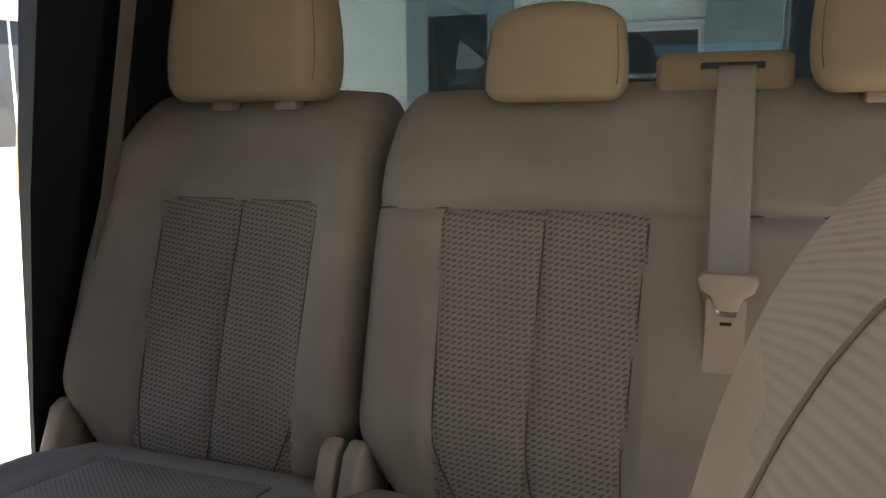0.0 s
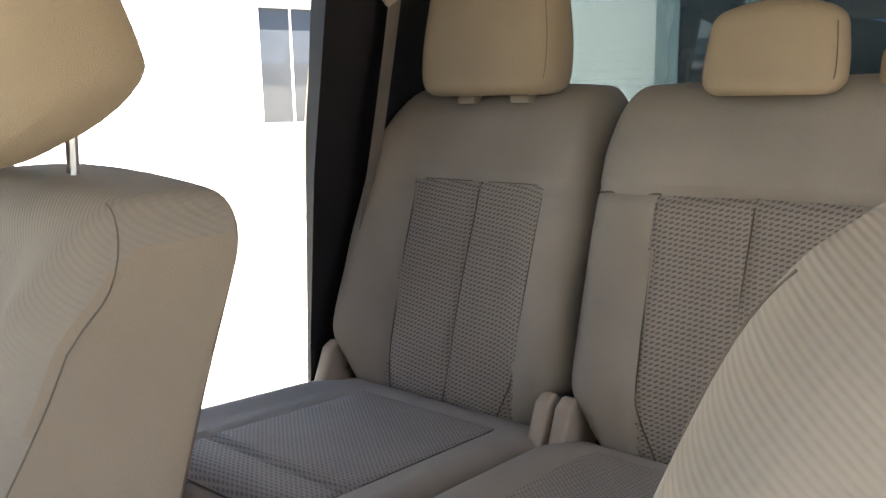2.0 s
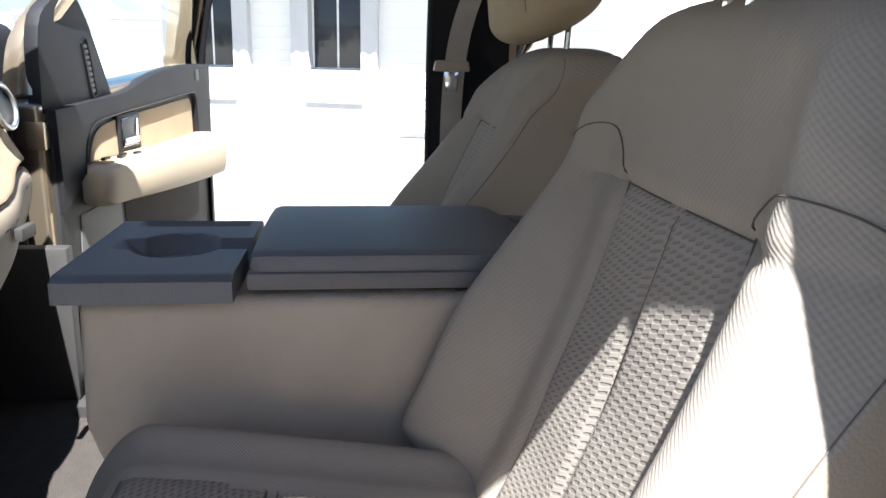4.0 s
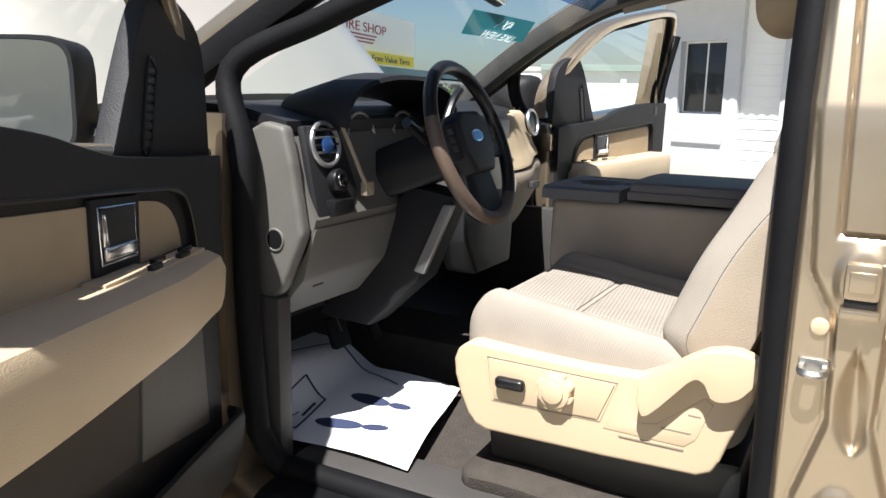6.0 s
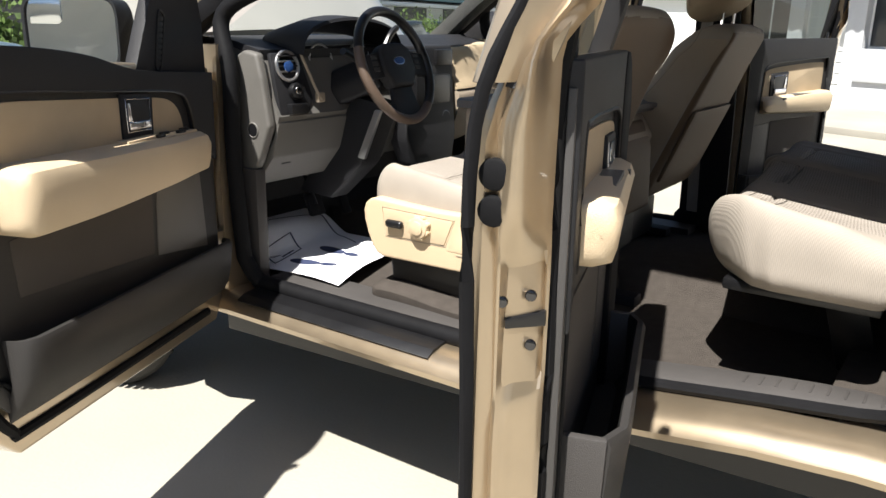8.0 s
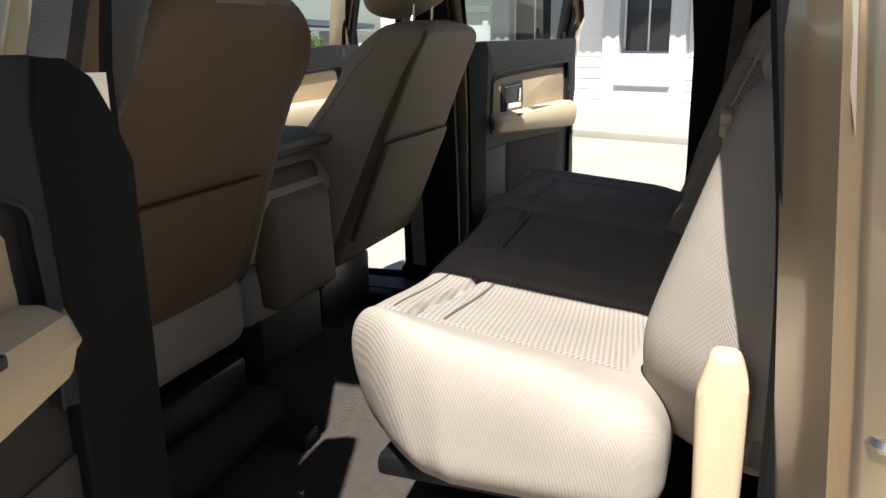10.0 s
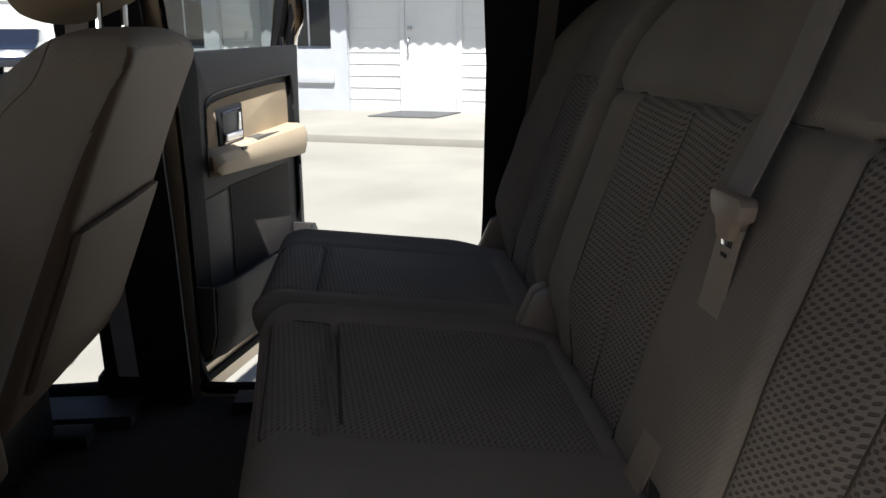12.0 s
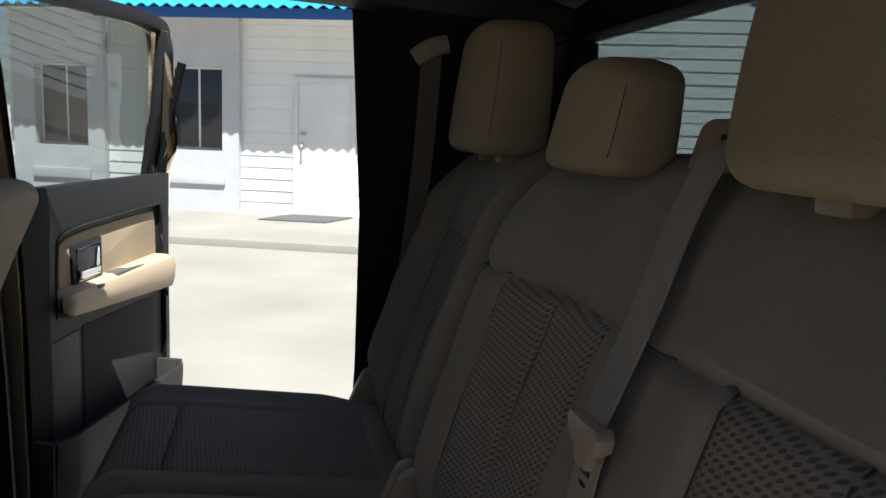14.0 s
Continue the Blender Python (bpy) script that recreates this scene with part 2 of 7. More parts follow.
def curve2(pts, n=5):
    """Smooth flat outline through (a, b) points."""
    return [(p.x, p.y) for p in spline([(a, b, 0) for a, b in pts], n)]


def tube(pts, ra, rb=None, up=(0, 0, 1), seg=8, closed=False, power=2.0, bm=None):
    """Tube along points; ra across, rb along up."""
    rb = rb or ra
    P = [Vector(p) for p in pts]
    rings = []
    for i, p in enumerate(P):
        if closed:
            d = P[(i + 1) % len(P)] - P[i - 1]
        else:
            d = P[min(i + 1, len(P) - 1)] - P[max(i - 1, 0)]
        d.normalize()
        side = d.cross(Vector(up))
        if side.length < 1e-4:
            side = d.cross(Vector((1, 0, 0)))
        side.normalize()
        u = side.cross(d)
        ring = []
        for k in range(seg):
            a = 2 * math.pi * k / seg
            c, s = math.cos(a), math.sin(a)
            c = math.copysign(abs(c) ** (2 / power), c)
            s = math.copysign(abs(s) ** (2 / power), s)
            ring.append(p + side * ra * c + u * rb * s)
        rings.append(ring)
    if closed:
        rings.append(rings[0])
        own = loft(rings, caps=False)
        bmesh.ops.remove_doubles(own, verts=own.verts, dist=1e-6)
        return merge(bm, own)
    return loft(rings, bm=bm)


def disc(centre, axis, radius, depth, seg=24, bevel=0.0, bm=None):
    """Cylinder with its base centre, along axis."""
    c, d = Vector(centre), Vector(axis).normalized()
    s = d.orthogonal().normalized()
    u = d.cross(s)
    ring = lambda r, h: [c + d * h + (s * math.cos(2 * math.pi * k / seg) + u * math.sin(2 * math.pi * k / seg)) * r for k in range(seg)]
    b = min(bevel, radius * 0.5, depth * 0.5)
    rings = [ring(radius, 0), ring(radius, depth - b)]
    if b:
        rings += [ring(radius - b * 0.3, depth - b * 0.3), ring(radius - b, depth)]
    return loft(rings, bm=bm)


def puff(size, r, res, shape, bm=None):
    """Rounded box of size (x, y, z) on an even grid, bent by shape(p, n) -> place."""
    own = bmesh.new()
    h = [s / 2 for s in size]
    cache = {}

    def vert(p):
        key = tuple(round(c, 6) for c in p)
        if key not in cache:
            q = Vector([max(-hh + r, min(hh - r, c)) for c, hh in zip(p, h)])
            d = Vector(p) - q
            nrm = d.normalized() if d.length > 1e-9 else Vector((0, 0, 1))
            place = q + nrm * r if d.length > 1e-9 else Vector(p)
            cache[key] = own.verts.new(shape(place, nrm))
        return cache[key]

    n = [max(2, int(s / res)) for s in size]
    for ax in range(3):
        a, b = (ax + 1) % 3, (ax + 2) % 3
        for sgn in (-1, 1):
            for i in range(n[a]):
                for j in range(n[b]):
                    f = []
                    for di, dj in ((0, 0), (1, 0), (1, 1), (0, 1)):
                        p = [0, 0, 0]
                        p[ax] = sgn * h[ax]
                        p[a] = -h[a] + size[a] * (i + di) / n[a]
                        p[b] = -h[b] + size[b] * (j + dj) / n[b]
                        f.append(vert(p))
                    if len(set(f)) == 4:
                        try:
                            own.faces.new(f)
                        except ValueError:
                            pass
    bmesh.ops.recalc_face_normals(own, faces=own.faces)
    return merge(bm, own)


def take(bm, test):
    """Splits off the faces that pass the test into a bmesh of their own."""
    out = bm.copy()
    flags = [test(f.calc_center_median()) for f in bm.faces]
    bm.faces.ensure_lookup_table()
    out.faces.ensure_lookup_table()
    bmesh.ops.delete(out, geom=[f for f, k in zip(out.faces[:], flags) if not k], context="FACES")
    bmesh.ops.delete(bm, geom=[f for f, k in zip(bm.faces[:], flags) if k], context="FACES")
    return out


def take_faces(bm, test):
    """As take(), with the face itself put to the test."""
    bm.normal_update()
    out = bm.copy()
    flags = [test(f) for f in bm.faces]
    bmesh.ops.delete(out, geom=[f for f, k in zip(out.faces[:], flags) if not k], context="FACES")
    bmesh.ops.delete(bm, geom=[f for f, k in zip(bm.faces[:], flags) if k], context="FACES")
    return out


def step(e0, e1, x):
    t = max(0.0, min(1.0, (x - e0) / (e1 - e0)))
    return t * t * (3 - 2 * t)


# ---- ground and surroundings ----
GROUND = mat("sunlit_concrete", (0.31, 0.29, 0.245), 0.9, vary=0.12, scale=0.8, bump=0.5, bscale=60)
WHITEW = mat("white_painted_siding", (0.78, 0.78, 0.76), 0.7, vary=0.05, scale=2, bump=0.2, bscale=40)
GREYW = mat("pale_grey_painted_bay", (0.50, 0.51, 0.53), 0.7, vary=0.05, scale=3, bump=0.2, bscale=60)
BLUE_ROOF = mat("blue_painted_metal_roof", (0.05, 0.36, 0.60), 0.45, vary=0.08, scale=3)
BLUE_DARK = mat("dark_blue_fascia", (0.02, 0.10, 0.32), 0.5, vary=0.05)
DARKWIN = mat("dark_window_pane", (0.03, 0.032, 0.036), 0.08, vary=0.1, scale=1.5)
FRAME_W = mat("white_window_frame", (0.7, 0.7, 0.7), 0.5, vary=0.04)
MATDARK = mat("grey_door_mat", (0.10, 0.10, 0.10), 0.95, vary=0.2, scale=20, bump=0.5, bscale=200)
ground = part("ground", prism([(-400, -400), (400, -400), (400, 400), (-400, 400)], -0.3, 0.0), GROUND, smooth=False)
tagged(ground, "pale sunlit concrete forecourt, dusty and worn", "ground", kind="structure")

WX = 12.4


def siding(backing, place, length, z0, z1, board=0.19, gap=0.007):
    """Lap siding: one tilted board for each course, all on one mesh, as children of the backing wall."""
    bm = prism([(0.0, 0.0), (0.022, 0.0), (0.006, board - gap), (0.0, board)], 0, length, place)
    me = None
    k = 0
    rnd = random.Random(int(length * 10))
    while z0 + k * board < z1 - 0.02:
        if me is None:
            ob = part("board", bm, backing.data.materials[0], backing, smooth=False)
            me = ob.data
        else:
            ob = new("board", me)
            ob.parent = backing
        ob.location = (rnd.uniform(-0.002, 0.002), rnd.uniform(-0.002, 0.002), z0 + k * board)
        k += 1
    return backing


def window_unit(parent, y0, y1, z0, z1, x, panes=2):
    """Dark window with a pale frame, set back into a bay that faces -x."""
    w = part("window", box(x + 0.09, x + 0.13, y0, y1, z0, z1, 0.0), FRAME_W, parent, "dark window in a pale frame")
    for i in range(panes):
        a = y0 + 0.04 + (y1 - y0 - 0.04) * i / panes
        b = y0 + (y1 - y0 - 0.04) * (i + 1) / panes
        part("pane", box(x + 0.082, x + 0.096, a, b, z0 + 0.04, z1 - 0.04, 0.002), DARKWIN, w)
    part("sill", box(x - 0.05, x + 0.09, y0 - 0.06, y1 + 0.06, z0 - 0.06, z0, 0.008), FRAME_W, w)
    return w


def side_building():
    b = thing("warehouse", "long white-sided workshop with grey window bays and blue metal roof", "building", (WX, 0, 0))
    bays = [(-0.08, 1.46, 0.20, 1.14), (2.26, 3.9, 2.55, 3.50), (-9.95, -8.1, -9.6, -8.43)]
    y = -24.0
    spans = []
    for y0, y1, *_ in sorted(bays):
        spans.append((y, y0))
        y = y1
    spans.append((y, 4.05))
    core = part("wall", box(WX + 0.2, WX + 8.5, -24, 4.05, 0, 3.6, 0), GREYW, None, "white painted wall")
    objs = [core]
    for y0, y1 in spans:
        pl = lambda a, bb, c, y0=y0: Vector((WX + 0.05 - a, y0 + c, bb))
        objs.append(siding(part("wall_panel", box(WX + 0.05, WX + 0.2, y0, y1, 0, 3.5 if y1 > -4.3 else 5.4, 0), WHITEW, None, "white horizontal lap siding"), pl, y1 - y0, 0.1, 3.45 if y1 > -4.3 else 5.4))
    for y0, y1, w0, w1 in bays:
        zb, zt = 1.10, (2.45 if y1 > -4.3 else 2.95)
        top = 3.4 if y1 > -4.3 else 5.4
        for a, c, lo, hi in ((y0, w0, 0, top), (w1, y1, 0, top), (w0, w1, 0, zb), (w0, w1, zt, top)):
            objs.append(part("bay_panel", box(WX - 0.10, WX + 0.2, a, c, lo, hi, 0), GREYW, None, "pale grey painted window bay", smooth=False))
        objs.append(window_unit(None, w0, w1, zb, zt, WX))
        objs.append(part("ledge", box(WX - 0.15, WX - 0.10, w0 - 0.05, w1 + 0.05, zb - 0.55, zb - 0.38, 0.01), GREYW, None))
    door = part("door", box(WX + 0.0, WX + 0.04, -1.92, -1.05, 0.1, 2.24, 0.01), WHITEW, None, "white flush door")
    part("door_frame", prism([(-2.0, 0.1), (-1.92, 0.1), (-1.92, 2.24), (-1.05, 2.24), (-1.05, 0.1), (-0.97, 0.1), (-0.97, 2.32), (-2.0, 2.32)], WX - 0.02, WX + 0.03, lambda a, bb, c: Vector((c, a, bb)), 0.0), FRAME_W, door)
    part("door_handle", disc((WX, -1.14, 1.42), (-1, 0, 0), 0.035, 0.06, 16, 0.01), STEEL, door)
    part("pull", tube(spline([(WX, -1.12, 1.28), (WX - 0.06, -1.12, 1.22), (WX - 0.06, -1.12, 1.06), (WX, -1.12, 1.0)], 4), 0.012), STEEL, door)
    objs.append(door)
    # corrugated roof that overhangs towards the yard
    bm = bmesh.new()
    n = 222
    y0, y1 = -4.4, 4.5
    rows = []
    for k, (x, z) in enumerate(((WX - 1.02, 3.27), (WX + 4.5, 4.85))):
        rows.append([(x, y0 + (y1 - y0) * i / n, z + 0.028 * math.sin(2 * math.pi * i / 5.0)) for i in range(n + 1)])
    under = [[(x, y, z - 0.012) for x, y, z in r] for r in rows]
    v = [[bm.verts.new(p) for p in r] for r in rows + under]
    for a, c in ((0, 1), (2, 3)):
        for i in range(n):
            bm.faces.new((v[a][i], v[a][i + 1], v[c][i + 1], v[c][i]))
    for i in range(n):
        bm.faces.new((v[0][i], v[2][i], v[2][i + 1], v[0][i + 1]))
    objs.append(part("roof", bm, BLUE_ROOF, None, "corrugated bright blue metal roof sheets"))
    objs.append(part("fascia", box(WX - 0.93, WX - 0.89, -4.4, 1.9, 3.10, 3.25, 0.0), BLUE_DARK, None, "dark blue fascia board"))
    objs.append(part("soffit", prism([(WX - 0.89, 3.20), (WX + 0.3, 3.55), (WX + 0.3, 3.57), (WX - 0.89, 3.22)], -4.4, 4.05, lambda a, bb, c: Vector((a, c, bb))), WHITEW, None))
    adopt(b, *objs)
    # the workshop stands at an angle to the truck
    turn = Matrix.Translation((12.45, 0.06, 0)) @ Matrix.Rotation(radians(-20), 4, "Z") @ Matrix.Translation((0.1 - WX, 0, 0))
    b.matrix_world = turn @ b.matrix_world
    on_lot = lambda a, bb, c: turn @ Vector((a, bb, c))
    pv = part("pavement", box(WX - 3.05, WX + 0.2, -24, 4.05, -0.05, 0.10, 0.02, on_lot), GROUND)
    tagged(pv, "raised pale concrete walkway along the workshop", "pavement", kind="structure")
    dm = part("door_mat", prism([(WX - 0.92, -1.8), (WX - 0.05, -2.0), (WX - 0.05, -0.95), (WX - 0.92, -0.72)], 0.104, 0.118, on_lot, bevel=0.003), MATDARK)
    tagged(dm, "flat dark grey door mat on the concrete walkway", "mat")


def rear_building():
    ry = -13.0
    b = thing("office_building", "white-sided office with slate-grey columns and dark glazed doors", "building", (0, ry, 0))
    SLATE = mat("slate_grey_paint", (0.23, 0.29, 0.31), 0.6, vary=0.05)
    objs = []
    pl = lambda a, bb, c: Vector((-14 + c, ry + a, bb))
    objs.append(siding(part("wall", box(-14, 10, ry - 0.3, ry, 0, 5.2, 0), WHITEW, None, "white horizontal lap siding", smooth=False), pl, 24.0, 0.0, 5.2, 0.16))
    def glazed(x0, x1, frame_m, side, top, head):
        g = part("glazed_door", box(x0 - side, x1 + side, ry + 0.024, ry + 0.12, 0, top, 0.01), frame_m, None, "dark glazed opening in a painted frame")
        part("pane", box(x0, x1, ry + 0.122, ry + 0.135, 0.1, head, 0.0), DARKWIN, g)
        part("frame_edge", prism([(x0 - 0.04, 0.1), (x0, 0.1), (x0, head), (x1, head), (x1, 0.1), (x1 + 0.04, 0.1), (x1 + 0.04, head + 0.04), (x0 - 0.04, head + 0.04)], ry + 0.121, ry + 0.15, lambda p, q, c: Vector((p, c, q))), frame_m, g)
        return g
    objs.append(glazed(3.8, 4.87, SLATE, 0.42, 5.2, 3.25))
    objs.append(glazed(0.41, 1.50, FRAME_W, 0.09, 3.0, 2.85))
    objs.append(glazed(1.68, 2.67, FRAME_W, 0.09, 3.0, 2.85))
    objs.append(part("column", box(-0.78, 0.31, ry + 0.02, ry + 0.3, 0, 5.2, 0.02), SLATE, None, "slate-grey painted column"))
    objs.append(glazed(-2.4, -0.88, SLATE, 0.1, 3.6, 3.4))
    # opening hours on the glass: one readable line, the rest as plain bars
    sign = part("notice", box(0.55, 1.38, ry + 0.136, ry + 0.140, 1.86, 2.24, 0), DARKWIN, None, "white lettering on dark glass")
    cu = bpy.data.curves.new("lettering", "FONT")
    cu.body, cu.size, cu.extrude, cu.align_x = "HOURS OF OPERATION", 0.098, 0.002, "CENTER"
    tmp = new("lettering", cu)
    me = bpy.data.meshes.new_from_object(tmp)
    bpy.data.objects.remove(tmp)
    for v in me.vertices:
        v.co = Vector((0.965 - v.co.x, ry + 0.145 + v.co.z, 2.13 + v.co.y))
    me.materials.clear()
    me.materials.append(FRAME_W)
    new("lettering", me).parent = sign
    for i in range(2):
        for k in range(4):
            part("bar", box(0.60 + 0.19 * k, 0.75 + 0.19 * k + 0.02 * (i - k % 2), ry + 0.141, ry + 0.145, 1.90 + i * 0.105, 1.955 + i * 0.105, 0), FRAME_W, sign)
    objs.append(sign)
    adopt(b, *objs)


def far_lot():
    """Tyre shop, signs, hedge and parked cars beyond the truck's nose."""
    b = thing("tyre_shop", "low white tyre shop with blue-grey roof edge and signs", "building", (45, 33, 0))
    PALE = mat("pale_far_wall", (0.62, 0.64, 0.66), 0.8, vary=0.05, scale=0.5)
    TEAL = mat("blue_grey_roof_edge", (0.10, 0.19, 0.24), 0.6, vary=0.05, scale=0.5)
    SIGNW = mat("white_sign_board", (0.8, 0.8, 0.8), 0.6, vary=0.03)
    SIGNR = mat("dark_red_lettering", (0.30, 0.03, 0.04), 0.6)
    YEL = mat("yellow_sign_board", (0.75, 0.62, 0.02), 0.6, vary=0.04)
    o = Vector((45.8, 32.9, 0))
    ax = Vector((0.977, 0.213, 0))
    nn = Vector((0.213, -0.977, 0))
    P = lambda a, z, c: o + ax * a + nn * c + Vector((0, 0, z))
    objs = [part("wall", prism([(-62, 0), (40, 0), (40, 2.7), (-62, 2.7)], -8, 0, P), PALE, None, "white painted wall", smooth=False),
            part("roof_edge", prism([(-62, 2.7), (40, 2.7), (40, 3.2), (-62, 3.2)], -8.4, 2.0, P), TEAL, None, "blue-grey painted roof edge", smooth=False),
            part("canopy", prism([(-62, 2.3), (40, 2.3), (40, 2.5), (-62, 2.5)], 0, 2.0, P), PALE, None, smooth=False)]
    for k in range(9):
        objs.append(part("opening", prism([(-40 + k * 8, 0), (-35 + k * 8, 0), (-35 + k * 8, 2.5), (-40 + k * 8, 2.5)], 0.01, 0.05, P), DARKWIN, None, smooth=False))
    sb = part("sign_board", prism([(-15.0, 3.25), (5.0, 3.25), (5.0, 6.6), (-15.0, 6.6)], 2.2, 2.4, P), SIGNW, None, "white sign board with red lettering")
    objs.append(sb)
    yb = part("sign_banner", prism([(-5.4, 3.25), (4.4, 3.25), (4.4, 4.0), (-5.4, 4.0)], 2.5, 2.6, P), YEL, None, "yellow banner sign")
    objs.append(yb)
    rot = Matrix((( ax.x, 0, nn.x), (ax.y, 0, nn.y), (0, 1, 0))).to_4x4()
    def words(txt, a, z, size, m, c, parent):
        cu = bpy.data.curves.new("lettering", "FONT")
        cu.body, cu.size, cu.extrude, cu.align_x = txt, size, 0.01, "CENTER"
        ob = new("lettering", cu)
        ob.matrix_world = Matrix.Translation(P(a, z, c)) @ rot
        me = bpy.data.meshes.new_from_object(ob)
        bpy.data.objects.remove(ob)
        ob2 = new("lettering", me)
        me.materials.clear()
        me.materials.append(m)
        ob2.matrix_world = Matrix.Translation(P(a, z, c)) @ rot @ Matrix.Diagonal((2.0, 1, 1, 1))
        ob2.parent = parent
        return ob2
    words("TIRE SHOP", -5.2, 5.2, 0.85, SIGNR, 2.42, sb)
    for i in range(3):
        part("bar", prism([(-8.0 + 0.4 * i, 4.95 - 0.22 * i), (-3.0 - 0.3 * i, 4.95 - 0.22 * i), (-3.0 - 0.3 * i, 5.04 - 0.22 * i), (-8.0 + 0.4 * i, 5.04 - 0.22 * i)], 2.4, 2.43, P), SIGNR, sb)
    words("Free Value Tires", -0.5, 3.42, 0.58, INK, 2.62, yb)
    adopt(b, *objs)
    HEDGE = mat("hedge_leaves", (0.07, 0.11, 0.02), 0.8, vary=0.5, scale=3)
    rnd = random.Random(4)
    for (cx, cy, L, dx, dy) in ((30.0, 24.0, 14, 1, 0.2), (4.6, 15.5, 2.4, 1, 0.1), (46, 27, 9, 1, 0.2)):
        h = thing("hedge", "clipped green hedge beside the forecourt", "hedge", (cx, cy, 0), group="hedges")
        bm = bmesh.new()
        for _ in range(5600):
            t = rnd.random()
            p = Vector((cx + dx * L * (t - 0.5) + rnd.gauss(0, 0.35), cy + dy * L * (t - 0.5) + rnd.gauss(0, 0.35), abs(rnd.gauss(0.75, 0.42))))
            s = rnd.uniform(0.035, 0.085)
            r = Euler((rnd.random() * 6, rnd.random() * 6, rnd.random() * 6)).to_matrix()
            bm.faces.new([bm.verts.new(p + r @ Vector(q) * s) for q in ((-1, -0.5, 0), (0.6, -0.8, 0.2), (1, 0.5, 0), (-0.3, 0.9, -0.2))])
        adopt(h, tagged(part("foliage", bm, HEDGE, None, smooth=False), kind="stuff"))


def far_car(x, y, turn, colour, name, label):
    """Small parked saloon or pickup for the distance."""
    c = thing(name, label, "car", (x, y, 0), group="parked cars")
    m = Matrix.Translation((x, y, 0)) @ Matrix.Rotation(radians(turn), 4, "Z")
    prof = [(-2.2, 0.35), (-2.25, 0.75), (-2.0, 0.95), (-1.3, 1.0), (-0.75, 1.42), (0.55, 1.45), (1.15, 1.02), (2.05, 0.9), (2.25, 0.6), (2.2, 0.35)]
    objs = [part("body", prism(prof, -0.85, 0.85, lambda a, b, d: m @ Vector((a, d, b)), 0.06), colour)]
    gl = [(-1.2, 1.02), (-0.72, 1.36), (0.5, 1.39), (1.02, 1.04)]
    objs.append(part("window", prism(gl, -0.865, 0.865, lambda a, b, d: m @ Vector((a, d, b)), 0.01), DARKWIN))
    for wx in (-1.4, 1.4):
        for wy in (-0.78, 0.6):
            objs.append(part("wheel", disc(m @ Vector((wx, wy, 0.33)), m.to_3x3() @ Vector((0, 1, 0)), 0.33, 0.2, 20, 0.04), TYRE))
    adopt(c, *objs)


def far_store():
    """Low white store beyond the workshop, seen past the passenger's door."""
    b = thing("store_building", "low white store with a grey-green roof edge beyond the workshop", "building", (41, 11, 0))
    STORE = mat("white_store_wall", (0.74, 0.75, 0.74), 0.8, vary=0.05, scale=0.6, bump=0.1, bscale=8)
    EDGE = mat("grey_green_roof_edge", (0.20, 0.26, 0.23), 0.6, vary=0.06, scale=0.6)
    o, ax, nn = Vector((38.8, 17.5, 0)), Vector((0.30, -0.954, 0)), Vector((-0.954, -0.30, 0))
    P = lambda a, z, c: o + ax * a + nn * c + Vector((0, 0, z))
    objs = [part("wall", prism([(0, 0), (26, 0), (26, 2.72), (0, 2.72)], -9, 0, P), STORE, None, "white painted wall", smooth=False),
            part("roof_edge", prism([(1.2, 2.72), (26, 2.72), (26, 3.05), (1.2, 3.05)], -8.6, 0.35, P, 0.02), EDGE, None, "grey-green roof edge", smooth=False),
            part("parapet", prism([(0, 2.72), (1.2, 2.72), (1.2, 2.9), (0, 2.9)], -8.6, 0.1, P, 0.02), STORE, None, smooth=False)]
    for k in range(3):
        objs.append(part("pilaster", prism([(5.5 + 7 * k, 0), (5.8 + 7 * k, 0), (5.8 + 7 * k, 2.7), (5.5 + 7 * k, 2.7)], 0.0, 0.12, P), STORE, None, smooth=False))
    adopt(b, *objs)


side_building()
rear_building()
far_lot()
far_store()


def left_building():
    """Beige sided shed on the open side of the yard, seen in the door mirror."""
    b = thing("storage_shed", "long beige-sided storage shed across the yard", "building", (-17, 0, 0))
    BEIGE = mat("beige_siding", (0.80, 0.73, 0.59), 0.7, vary=0.06, scale=2, bump=0.2, bscale=40)
    pl = lambda a, bb, c: Vector((-17 + a, -16 + c, bb))
    adopt(b, siding(part("wall", box(-17.3, -17, -16, 18, 0, 3.8, 0), BEIGE, None, "beige horizontal lap siding", smooth=False), pl, 34.0, 0.0, 3.8, 0.2),
          part("roof", prism([(-21, 4.6), (-16.5, 3.7), (-16.5, 3.8), (-21, 4.7)], -16.5, 18.5, lambda a, bb, c: Vector((a, c, bb))), BLUE_DARK, None, "dark metal roof", smooth=False))


left_building()
CARD = mat("dark_car_paint", (0.02, 0.025, 0.04), 0.2, 0.3, 0.05, coat=0.6)
CARB = mat("blue_car_paint", (0.03, 0.08, 0.25), 0.2, 0.3, 0.05, coat=0.6)
CARW = mat("pale_blue_car_paint", (0.45, 0.55, 0.65), 0.25, 0.3, 0.05, coat=0.6)
far_car(16.0, 16.5, 20, CARD, "parked_car", "dark saloon car parked on the lot")
far_car(26.0, 11.1, 196, CARD, "parked_car", "dark car parked beyond the workshop")
far_car(2.9, 13.6, 25, CARW, "parked_car", "pale blue car parked by the hedge")
far_car(24.0, 20.0, 10, CARD, "parked_car", "dark car parked in front of the tyre shop")
far_car(34.0, 26.0, 15, CARD, "parked_car", "dark car parked in front of the tyre shop")

